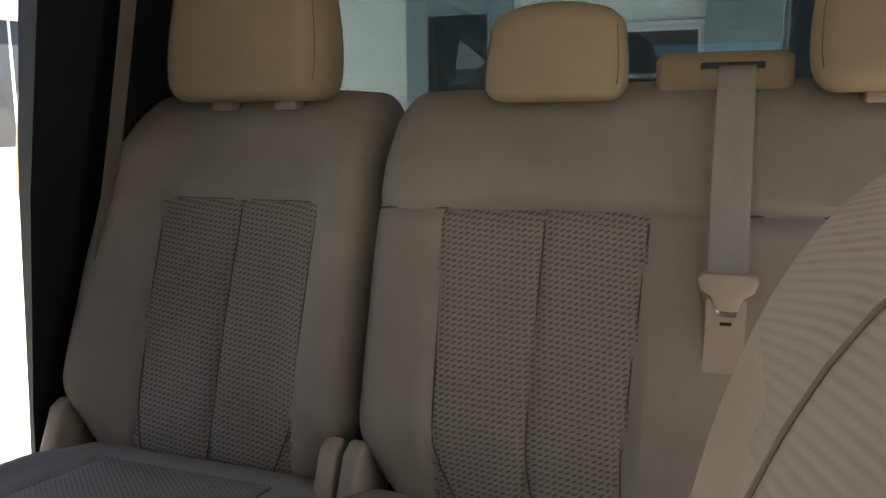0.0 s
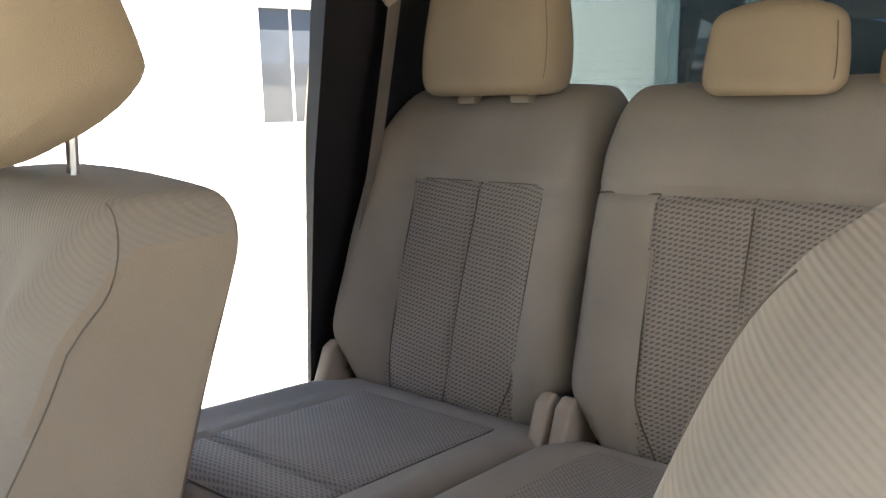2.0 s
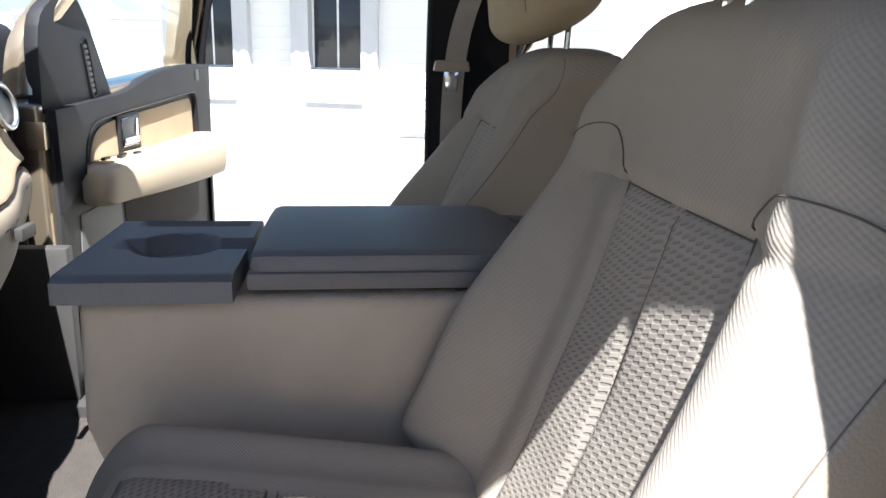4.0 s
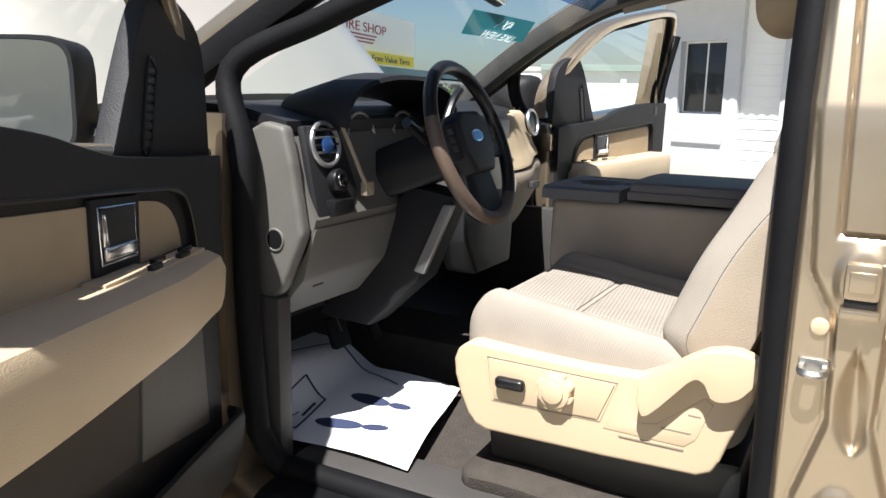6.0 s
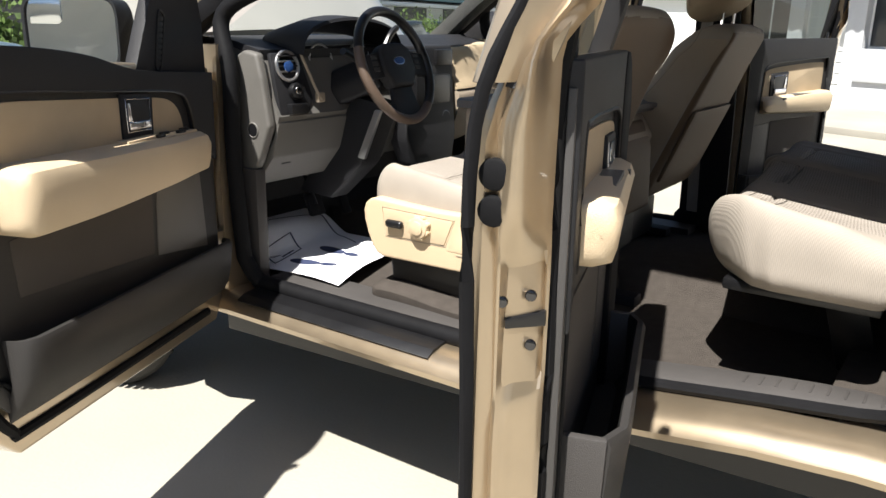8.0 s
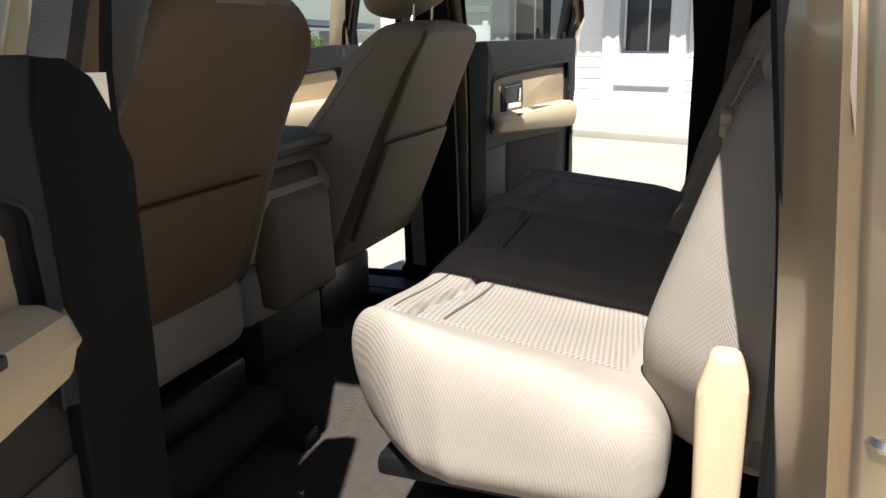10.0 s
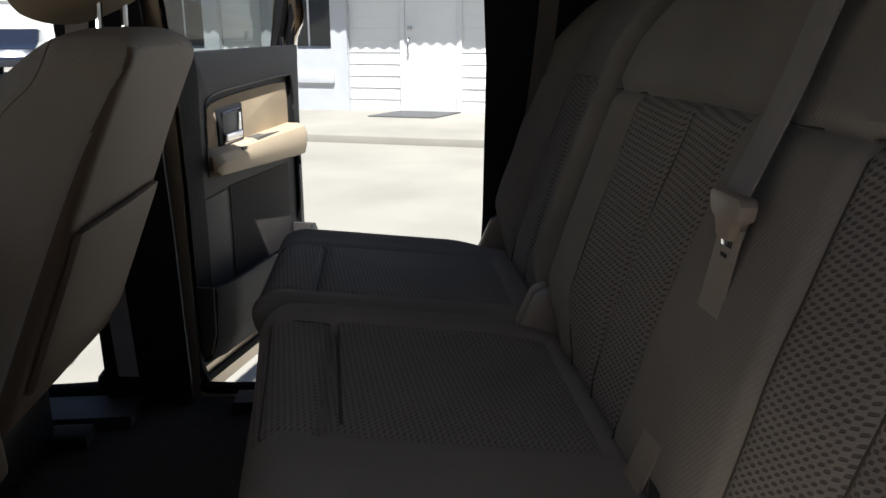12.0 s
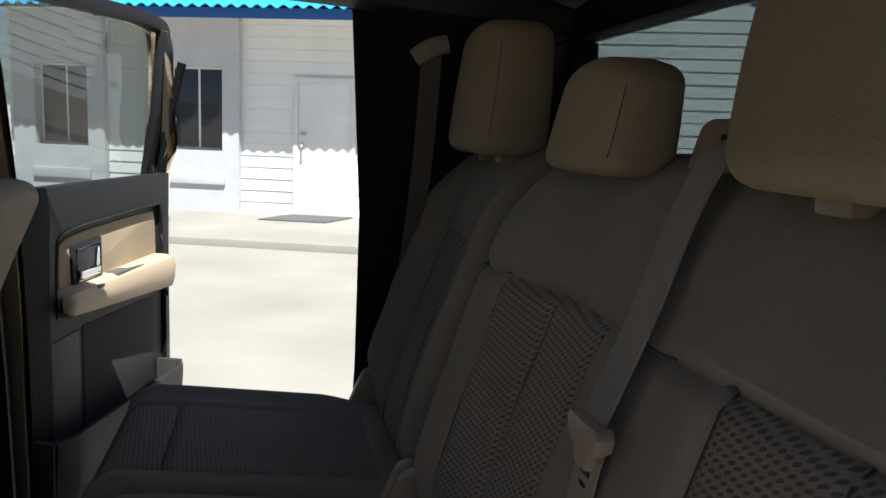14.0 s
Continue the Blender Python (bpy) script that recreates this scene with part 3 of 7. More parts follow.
# ---- the truck: shell ----
truck = thing("pickup_truck", "pale gold crew-cab pickup truck with all doors open and hood raised", "pickup truck")


def tp(name, bm, material, label="", parent=None, smooth=True):
    return part(name, bm, material, parent or truck, label, smooth)


prof_y = lambda a, b, c: Vector((a, c, b))      # outline in x, z swept along y
prof_x = lambda a, b, c: Vector((c, a, b))      # outline in y, z swept along x

# floor with tunnel
tp("floor_pan", prism([(-0.84, 0.50), (0.84, 0.50), (0.84, 0.56), (0.20, 0.565), (0.14, 0.66), (-0.14, 0.66), (-0.20, 0.565), (-0.84, 0.56)], -1.12, 1.40, prof_y), CARPET, "brown-grey cut-pile carpet floor")
tp("firewall", prism([(1.22, 0.55), (1.40, 0.72), (1.40, 1.30), (1.45, 1.30), (1.45, 0.50), (1.22, 0.50)], -0.84, 0.84, prof_x), CHAR, "black carpeted firewall")
tp("seat_riser", puff((0.60, 0.62, 0.11), 0.05, 0.02, lambda p, n: Vector((-0.468 + p.x + 0.008 * math.sin(9 * p.y), 0.30 + p.y, 0.60 + p.z + 0.006 * math.sin(14 * p.y + 5 * p.x) - 0.03 * step(0.0, 0.3, -p.x) * step(0.0, 0.06, p.z)))), CARPET, "carpeted riser under the driver's seat")
tp("step_riser", box(-0.72, 0.72, -1.05, -0.72, 0.56, 0.63, 0.02), CARPET)

def ladder(outline, stations, place):
    """Outline swept along y with a ring at every station."""
    return loft([[place(a, b, y) for a, b in outline] for y in stations])


for s in (-1, 1):
    dy = 0.11 if s > 0 else 0.0
    sx = lambda a, b, c, s=s: Vector((s * a, c, b))
    back = 0.1 if s > 0 else 0.0
    # rocker: painted sill with the scuff plate on it
    tp("rocker_panel", ladder([(0.83, 0.488), (0.955, 0.480), (0.980, 0.492), (0.986, 0.510), (0.974, 0.530), (0.95, 0.546), (0.90, 0.557), (0.83, 0.558)], [-1.02 + 0.2 * k for k in range(10)] + [1.10], sx), PAINT_JAMB, "gold painted rocker panel")
    tp("pinch_weld", box(0.88, 0.91, -1.02, 1.10, 0.40, 0.486, 0.0, lambda a, b, c, s=s: Vector((s * a, b, c))), BLACK)
    for y0, y1 in ((0.06, 0.98), (-0.90, -0.16)):
        xi = 0.70 if y0 > 0 else 0.748
        tp("scuff_plate", ladder([(xi, 0.56), (0.835, 0.557), (0.84, 0.572), (0.815, 0.588), (xi, 0.588)], [y0 + (y1 - y0) * k / 8 for k in range(9)], sx), GREYP, "dark grey plastic sill scuff plate")
        if y0 < 0:
            for k in range(9):
                tp("sill_rib", box(0.765, 0.812, y0 + 0.06 + 0.035 * k, y0 + 0.066 + 0.035 * k, 0.587, 0.5895, 0.001, lambda a, b, c, s=s: Vector((s * a, b, c))), GREYP)
            continue
        sp = tp("sill_strip", prism([(0.872, 0.558), (0.935, 0.552), (0.962, 0.538), (0.968, 0.545), (0.938, 0.560), (0.874, 0.567)], y0 + (0.16 if y0 > 0 else 0.0), y1, sx, 0.002), BLACK if y0 > 0 else PAINT_JAMB)
    # B-pillar: painted outside, grey trim inside, narrowing to the roof
    def pil(ya, yb, xo, xi, z):
        return [(s * xo, ya + dy, z), (s * xo, yb + dy, z), (s * xi, yb + 0.01 + dy, z), (s * xi, ya - 0.01 + dy, z)]
    tp("centre_pillar", loft([pil(-0.165, 0.0, 0.90, 0.85, 0.50), pil(-0.165, -0.005, 0.90, 0.85, 0.75), pil(-0.165, -0.005, 0.895, 0.85, 1.15), pil(-0.165, -0.005, 0.87, 0.82, 1.38), pil(-0.16, -0.005, 0.76, 0.735, 1.79)]), PAINT_JAMB, "gold painted centre door pillar")
    tp("pillar_trim", loft([pil(-0.155, 0.02, 0.86, 0.80, 0.57), pil(-0.15, 0.02, 0.845, 0.79, 1.0), pil(-0.14, 0.02, 0.83, 0.775, 1.35), pil(-0.13, 0.01, 0.745, 0.70, 1.79)]), TRIMB, "matt black centre pillar trim")
    # pressed outer skin: a bell-shaped ridge with hinge domes, a tear-shaped dent and an embossed field above
    lip_z, lip_y = (0.55, 0.66, 0.82, 0.944, 1.098, 1.159, 1.369, 1.80), (-0.026, -0.028, -0.028, -0.063, -0.057, -0.024, -0.011, -0.011)
    rows = []
    for i in range(206):
        z = 0.565 + 1.215 * i / 205
        base = 0.93 if z < 1.0 else float(np.interp(z, (1.0, 1.15, 1.38, 1.79), (0.93, 0.926, 0.905, 0.795)))
        edge = float(np.interp(z, lip_z, lip_y))
        row = []
        for j in range(81):
            y = 0.006 - 0.184 * j / 80
            h = 0.009 * step(-0.006, 0.010, min(edge - y, y + 0.188 + edge))
            h -= 0.004 * math.exp(-(min(edge - y, y + 0.188 + edge) / 0.004) ** 2)
            for hz in (0.80, 1.15):
                h += 0.007 * (1 - step(0.6, 1.0, math.hypot((y + 0.09) / 0.040, (z - hz) / 0.058)))
            w = 0.018 * max(0.0, math.sin(math.pi * min(1.0, max(0.0, (1.075 - z) / 0.175)) ** 1.6))
            h -= 0.016 * math.exp(-((y + 0.097 + 0.05 * (1.0 - z)) / (w + 0.0015)) ** 2) * step(0.0, 0.008, w)
            up = min(-0.056 + 0.03 * (z - 1.21) - y, y + 0.124 + 0.12 * (z - 1.21), z - 1.21)
            h += 0.004 * step(0.0, 0.008, up) - 0.006 * math.exp(-(up / 0.0035) ** 2)
            lo = min(-0.07 - y, y + 0.122, z - 0.63, 0.712 - z)
            h += 0.005 * step(0.0, 0.006, lo)
            h -= 0.045 * (1 - step(-0.178, -0.155, y)) + 0.035 * step(-0.012, 0.006, y)
            row.append(Vector((s * (base + h), y + dy, z)))
        rows.append(row)
    tp("pillar_skin", loft(rows, closed=False, caps=False), PAINT_JAMB, "pressed gold pillar skin with hinge domes and a tear-shaped dent")
    for yy, zz in ((-0.044, 1.079), (-0.124, 1.085)):
        tp("pillar_plug", disc((s * 0.924, yy + dy, zz), (s, 0, 0), 0.0125, 0.011, 18, 0.004), TANP, "round cream plug")
    # rear cab corner
    tp("rear_pillar", loft([pil(-1.20, -0.93, 0.94, 0.86, 0.50), pil(-1.20, -0.985, 0.955, 0.86, 0.80), pil(-1.20, -0.985, 0.95, 0.86, 1.15), pil(-1.20, -0.94, 0.92, 0.84, 1.38), pil(-1.18, -0.90, 0.80, 0.745, 1.79)]), PAINT_JAMB, "gold painted rear cab pillar")
    # pressed skin of the cab corner: jamb, crease, door gap edge and outer side
    rows = []
    for i in range(62):
        z = 0.56 + 1.22 * i / 61
        slope = float(np.interp(z, (1.1, 1.38, 1.79), (0.0, -0.030, -0.165)))
        row = []
        for j in range(73):
            y = -0.922 - 0.323 * j / 72
            x = float(np.interp(-y, (0.922, 0.940, 0.958, 0.967, 0.975, 1.012, 1.020, 1.028, 1.245), (0.895, 0.930, 0.957, 0.948, 0.962, 0.979, 0.968, 0.984, 0.987)))
            row.append(Vector((s * (x + slope), y + 0.063 * (z - 1.075) * step(-1.245, -1.0, y) + dy * 0.6, z)))
        rows.append(row)
    tp("corner_skin", loft(rows, closed=False, caps=False), PAINT_JAMB, "pressed gold cab corner with a crease and gap line")
    tp("rear_pillar_trim", loft([pil(-1.28, -0.95 + back, 0.86, 0.835, 0.57), pil(-1.28, -0.98 + back * 1.1, 0.855, 0.835, 1.0), pil(-1.26, -0.97 + back * 1.0, 0.835, 0.80, 1.35), pil(-1.23, -0.90 + back * 0.65, 0.745, 0.69, 1.79)]), TRIMB, "matt black rear quarter trim")
    # A-pillar and roof rail
    apath = spline([(s * 0.87, 1.40, 1.33), (s * 0.85, 1.25, 1.43), (s * 0.80, 1.02, 1.58), (s * 0.765, 0.80, 1.70), (s * 0.75, 0.62, 1.765), (s * 0.745, 0.40, 1.812), (s * 0.745, 0.0, 1.832), (s * 0.745, -0.55, 1.828), (s * 0.745, -1.15, 1.79)], 6)
    apath = [Vector((p.x, p.y + dy * step(0.0, 0.8, p.y), p.z)) for p in apath]
    tp("roof_rail", tube(apath, 0.045, 0.038, seg=10, power=3), PAINT_JAMB, "gold painted roof rail and windshield pillar")
    inner = [Vector((p.x - s * (0.05 if s < 0 else 0.058), p.y + (0.01 if s < 0 else -0.012), p.z - (0.012 if s < 0 else 0.022))) for p in apath]
    tp("pillar_liner", tube(inner, 0.032 if s < 0 else 0.048, 0.034 if s < 0 else 0.042, seg=8, power=3), GREYP, "grey windshield pillar trim")
    strip = [Vector((p.x + s * 0.014, p.y - 0.012, p.z - 0.03)) for p in apath if p.y > 0.30]
    tp("pillar_seal", tube(strip, 0.036, 0.034, seg=8, power=3), RUBBER, "black weather strip on the windshield pillar")
    # cowl side and hinge pillar
    tp("hinge_pillar", loft([pil(1.06, 1.24, 0.93, 0.84, 0.48), pil(1.07, 1.26, 0.93, 0.85, 0.9), pil(1.08, 1.34, 0.91, 0.85, 1.34)]), PAINT_JAMB, "gold painted hinge pillar")
    tp("kick_panel", box(0.80, 0.845, 1.0, 1.35, 0.56, 0.95, 0.01, lambda a, b, c, s=s: Vector((s * a, b, c))), GREYP)
    # door seals
    ring = spline([(s * 0.885, 1.03, 0.66), (s * 0.895, 1.04, 0.95), (s * 0.885, 1.05, 1.25), (s * 0.855, 1.10, 1.43), (s * 0.805, 0.90, 1.53), (s * 0.77, 0.65, 1.63), (s * 0.757, 0.40, 1.75), (s * 0.757, 0.05, 1.792), (s * 0.765, 0.015, 1.745), (s * 0.845, 0.012, 1.42), (s * 0.88, 0.01, 1.15), (s * 0.88, 0.008, 0.72), (s * 0.87, 0.05, 0.60), (s * 0.858, 0.12, 0.575), (s * 0.858, 0.90, 0.575), (s * 0.868, 0.99, 0.59), (s * 0.885, 1.03, 0.66), ], 6)[:-1]
    ring = [Vector((p.x, p.y + dy, p.z + (0.09 * step(1.36, 1.50, p.z) * (1 - step(1.63, 1.76, p.z)) * step(0.2, 0.45, p.y) if s > 0 else 0.0))) for p in ring]
    tp("door_seal", tube(ring, 0.026, 0.027, up=(1, 0, 0), seg=10, closed=True), RUBBER, "black rubber door seal")
    ring = spline([(s * 0.89, -0.16, 0.66), (s * 0.885, -0.155, 1.0), (s * 0.85, -0.15, 1.42), (s * 0.77, -0.135, 1.74), (s * 0.757, -0.18, 1.79), (s * 0.757, -0.5, 1.797), (s * 0.757, -0.82, 1.785), (s * 0.77, -0.88, 1.73), (s * 0.845, -0.905, 1.42), (s * 0.88, -0.93, 1.15), (s * 0.885, -0.925, 0.80), (s * 0.875, -0.89, 0.66), (s * 0.858, -0.80, 0.58), (s * 0.858, -0.24, 0.575), (s * 0.87, -0.18, 0.60), (s * 0.89, -0.16, 0.66), ], 6)[:-1]
    ring = [Vector((p.x, p.y + dy, p.z)) for p in ring]
    tp("door_seal", tube(ring, 0.015, 0.016, up=(1, 0, 0), seg=8, closed=True), RUBBER)
    # strikers and hinges
    for yy, zz in ((-0.042 + dy, 1.022), (-1.0 + dy, 1.09)):
        st = tp("striker", box(0.922, 0.938, yy - 0.02, yy + 0.02, zz - 0.018, zz + 0.012, 0.004, lambda a, b, c, s=s: Vector((s * a, b, c))), STEEL, "steel door striker")
        tp("striker_loop", tube(spline([(s * 0.93, yy - 0.014, zz), (s * 0.965, yy - 0.014, zz), (s * 0.973, yy, zz), (s * 0.965, yy + 0.014, zz), (s * 0.93, yy + 0.014, zz)], 3), 0.006, seg=6), STEEL, parent=st)
    side = lambda a, b, c, s=s: Vector((s * a, b, c))
    for zz in (0.80, 1.15):
        hg = tp("door_hinge", box(0.93, 0.962, -0.112 + dy, -0.068 + dy, zz - 0.022, zz + 0.028, 0.007, side), PAINT_JAMB, "gold painted door hinge")
        tp("hinge_plate", box(0.955, 0.966, -0.106 + dy, -0.074 + dy, zz - 0.010, zz + 0.018, 0.003, side), PAINT_JAMB, parent=hg)
        tp("hinge_gap", box(0.93, 0.957, -0.110 + dy, -0.070 + dy, zz - 0.034, zz - 0.021, 0.002, side), BLACK, parent=hg)
        tp("hinge_pin", disc((s * 0.955, -0.118 + dy, zz - 0.040), (0, 0, 1), 0.009, 0.07, 12, 0.003), PAINT_JAMB, parent=hg)
        tp("hinge_knuckle", box(0.93, 0.968, -0.114 + dy, -0.066 + dy, zz - 0.046, zz - 0.033, 0.004, side), PAINT_JAMB, parent=hg)
    for zz in (0.72, 1.20):
        tp("door_hinge", box(0.925, 0.965, 1.07, 1.12, zz - 0.035, zz + 0.035, 0.006, side), PAINT_JAMB)
    # front fender with wheel arch
    arch = [(1.16, 0.55), (1.16, 1.26), (1.5, 1.27), (2.5, 1.16), (2.62, 0.9), (2.6, 0.55), (2.42, 0.50)]
    arch += [(1.95 + 0.46 * math.cos(a), 0.42 + 0.46 * math.sin(a)) for a in [math.pi * k / 10 for k in range(1, 10)]] + [(1.46, 0.48), (1.3, 0.45)]
    tp("front_fender", prism(arch, s * 0.93, s * 0.995, prof_x, 0.015), PAINT, "gold front fender")
    for wy in (1.95, -2.05):
        w = tp("wheel", disc((s * 0.98, wy, 0.39), (-s, 0, 0), 0.25, 0.2, 32, 0.02), SATIN, "alloy wheel")
        tr = []
        for k in range(48):
            a = 2 * math.pi * k / 48
            tr.append((Vector((s * 0.86, wy + 0.325 * math.cos(a), 0.39 + 0.325 * math.sin(a)))))
        tp("tyre", tube(tr, 0.125, 0.085, up=(1, 0, 0), seg=14, closed=True, power=3), TYRE, "worn black tyre", w)
        bm = bmesh.new()
        for k in range(60):
            a = 2 * math.pi * k / 60
            for j, off in enumerate((-0.08, -0.03, 0.03, 0.08)):
                r = Matrix.Rotation(a, 3, "X")
                box(s * 0.86 + off - 0.018, s * 0.86 + off + 0.018, -0.012 + (0.008 if j % 2 else -0.008), 0.012 + (0.008 if j % 2 else -0.008), 0.405, 0.416, 0, lambda x, y, z, r=r, wy=wy: (r @ Vector((0, y, z))) + Vector((x, wy, 0.39)), bm)
        tagged(tp("tread", bm, TYRE, "", w, smooth=False), kind="stuff")

# roof, headliner, back of the cab
def roof_ring(y, z, w):
    return [(-w, y, z - 0.05), (-w + 0.06, y, z - 0.01), (-0.35, y, z + 0.025), (0.35, y, z + 0.025), (w - 0.06, y, z - 0.01), (w, y, z - 0.05)]
ROOF = [(0.74, 1.775, 0.72), (0.40, 1.842, 0.75), (0.1, 1.872, 0.76), (-0.5, 1.878, 0.76), (-1.05, 1.858, 0.75), (-1.2, 1.82, 0.74)]
for nm, dz, m, lb in (("roof_skin", 0.03, PAINT, "gold painted roof"), ("headliner", -0.03, LINER, "pale cloth headliner")):
    rings = []
    for y, z, w in ROOF:
        top = [Vector((a, b, c + dz)) for a, b, c in roof_ring(y, z, w)]
        rings.append(top + [p - Vector((0, 0, 0.02)) for p in reversed(top)])
    tp(nm, loft(rings), m, lb)
ZW0, ZW1 = 1.40, 1.72
bm = bmesh.new()
box(-0.88, 0.88, -1.22, -1.17, 0.50, ZW0, 0.01, bm=bm)
box(-0.80, 0.80, -1.22, -1.15, ZW1, 1.85, 0.01, bm=bm)
for s in (-1, 1):
    box(min(s * 0.66, s * 0.84), max(s * 0.66, s * 0.84), -1.215, -1.155, ZW0, ZW1, 0.01, bm=bm)
tp("rear_bulkhead", bm, CHAR, "charcoal trimmed rear cab wall")
rw = tp("rear_window", prism([(-0.67, ZW0 - 0.01), (0.67, ZW0 - 0.01), (0.67, ZW1 + 0.01), (-0.67, ZW1 + 0.01)], -1.192, -1.187, prof_y), GLASS_REAR, "tinted rear cab window", smooth=False)
rw.visible_shadow = False

# load bed
bed = tp("bed", prism([(-0.995, 0.55), (-0.995, 1.22), (-0.97, 1.27), (-0.90, 1.27), (-0.90, 0.60), (0.90, 0.60), (0.90, 1.27), (0.97, 1.27), (0.995, 1.22), (0.995, 0.55)], -2.95, -1.255, prof_y, 0.008), PAINT, "gold load bed")
tp("bed_front", box(-0.9, 0.9, -1.30, -1.26, 0.6, 1.27, 0.01), PAINT, "", bed)
for s in (-1, 1):
    arch = [(-2.05 + 0.50 * math.cos(math.pi * k / 16), 0.60 + 0.26 * math.sin(math.pi * k / 16)) for k in range(17)]
    tp("wheel_well", prism(arch, s * 0.68, s * 0.902, prof_x, 0.02), PAINT, "gold wheel well", bed)
tp("tailgate", box(-0.9, 0.9, -2.95, -2.89, 0.6, 1.27, 0.02), PAINT, "", bed)
tp("frame_rail", box(-0.45, 0.45, -2.9, 2.3, 0.36, 0.48, 0.02), BLACK, "black chassis")
tp("inner_apron", box(-0.90, 0.90, 1.5, 2.55, 0.55, 1.02, 0.03), BLACK, "dark engine bay")

# windshield and raised hood
def shield(u, v):
    """u across -1..1, v 0 at the cowl to 1 at the roof."""
    w = 0.80 - 0.12 * v
    y = 1.53 + 0.06 * u - 0.79 * v - 0.13 * u * u * (1 - 0.5 * v)
    return Vector((w * u, y, 1.31 + 0.452 * v - 0.02 * u * u))
def glass_sheet(v0, v1, n=12, k=6):
    bm = bmesh.new()
    g = [[bm.verts.new(shield(-1 + 2 * i / n, v0 + (v1 - v0) * j / k)) for i in range(n + 1)] for j in range(k + 1)]
    for j in range(k):
        for i in range(n):
            bm.faces.new((g[j][i], g[j][i + 1], g[j + 1][i + 1], g[j + 1][i]))
    return bm
ws = tp("windshield", glass_sheet(0, 0.86), GLASS_WS, "clear windshield with blue sun band")
ws.visible_shadow = False
wb = tp("sun_band", glass_sheet(0.86, 1.0, 12, 2), GLASS_BAND, "blue tinted band", ws)
wb.visible_shadow = False
HOODM = mat("hood_outer_paint", (0.55, 0.50, 0.44), 0.35, 0.4, 0.04, 3, coat=0.8)
ha = radians(45)
def hood_p(a, b, c):
    return Vector((a, 1.66 + b * math.cos(ha) - c * math.sin(ha), 1.34 + b * math.sin(ha) + c * math.cos(ha)))
HN = 18
def hood_grid(lift, m):
    """Crowned sheet with a rounded nose."""
    rows = []
    for j in range(HN + 1):
        v = j / HN
        w = 0.86 * (1 - 0.22 * step(0.78, 1.0, v) ** 2)
        rows.append([hood_p(w * (-1 + 2 * i / m), 1.15 * v - 0.10 * (abs(-1 + 2 * i / m) ** 4) * v, lift + 0.055 * (1 - (-1 + 2 * i / m) ** 2) - 0.05 * step(0.85, 1.0, v) - 0.03 * step(0.86, 1.0, abs(-1 + 2 * i / m))) for i in range(m + 1)])
    return rows
top_s, low_s = hood_grid(0.0, 20), hood_grid(-0.03, 20)
tp("hood", loft([a + b[::-1] for a, b in zip(top_s, low_s)]), HOODM, "raised hood in pale gold paint")
tp("cowl", prism([(1.42, 1.28), (1.66, 1.30), (1.66, 1.22), (1.40, 1.20)], -0.86, 0.86, prof_x, 0.01), BLACK, "black cowl grille")

# the driver's side sill climbs a little under the rear door
for ob in truck.children:
    if ob.name.split(".")[0] in ("rocker_panel", "scuff_plate", "sill_rib", "door_seal", "rear_pillar", "pinch_weld"):
        for v in ob.data.vertices:
            if v.co.x < 0 and v.co.z < 0.9:
                v.co.z += 0.075 * step(0.05, 0.85, -v.co.y) * (1 - step(0.62, 0.88, v.co.z))

# ---- doors ----
def frame_of(origin, d, n):
    o, d, n = Vector((*origin, 0)), Vector((*d, 0)).normalized(), Vector((*n, 0)).normalized()
    return lambda u, z, c: o + d * u + n * c + Vector((0, 0, z))


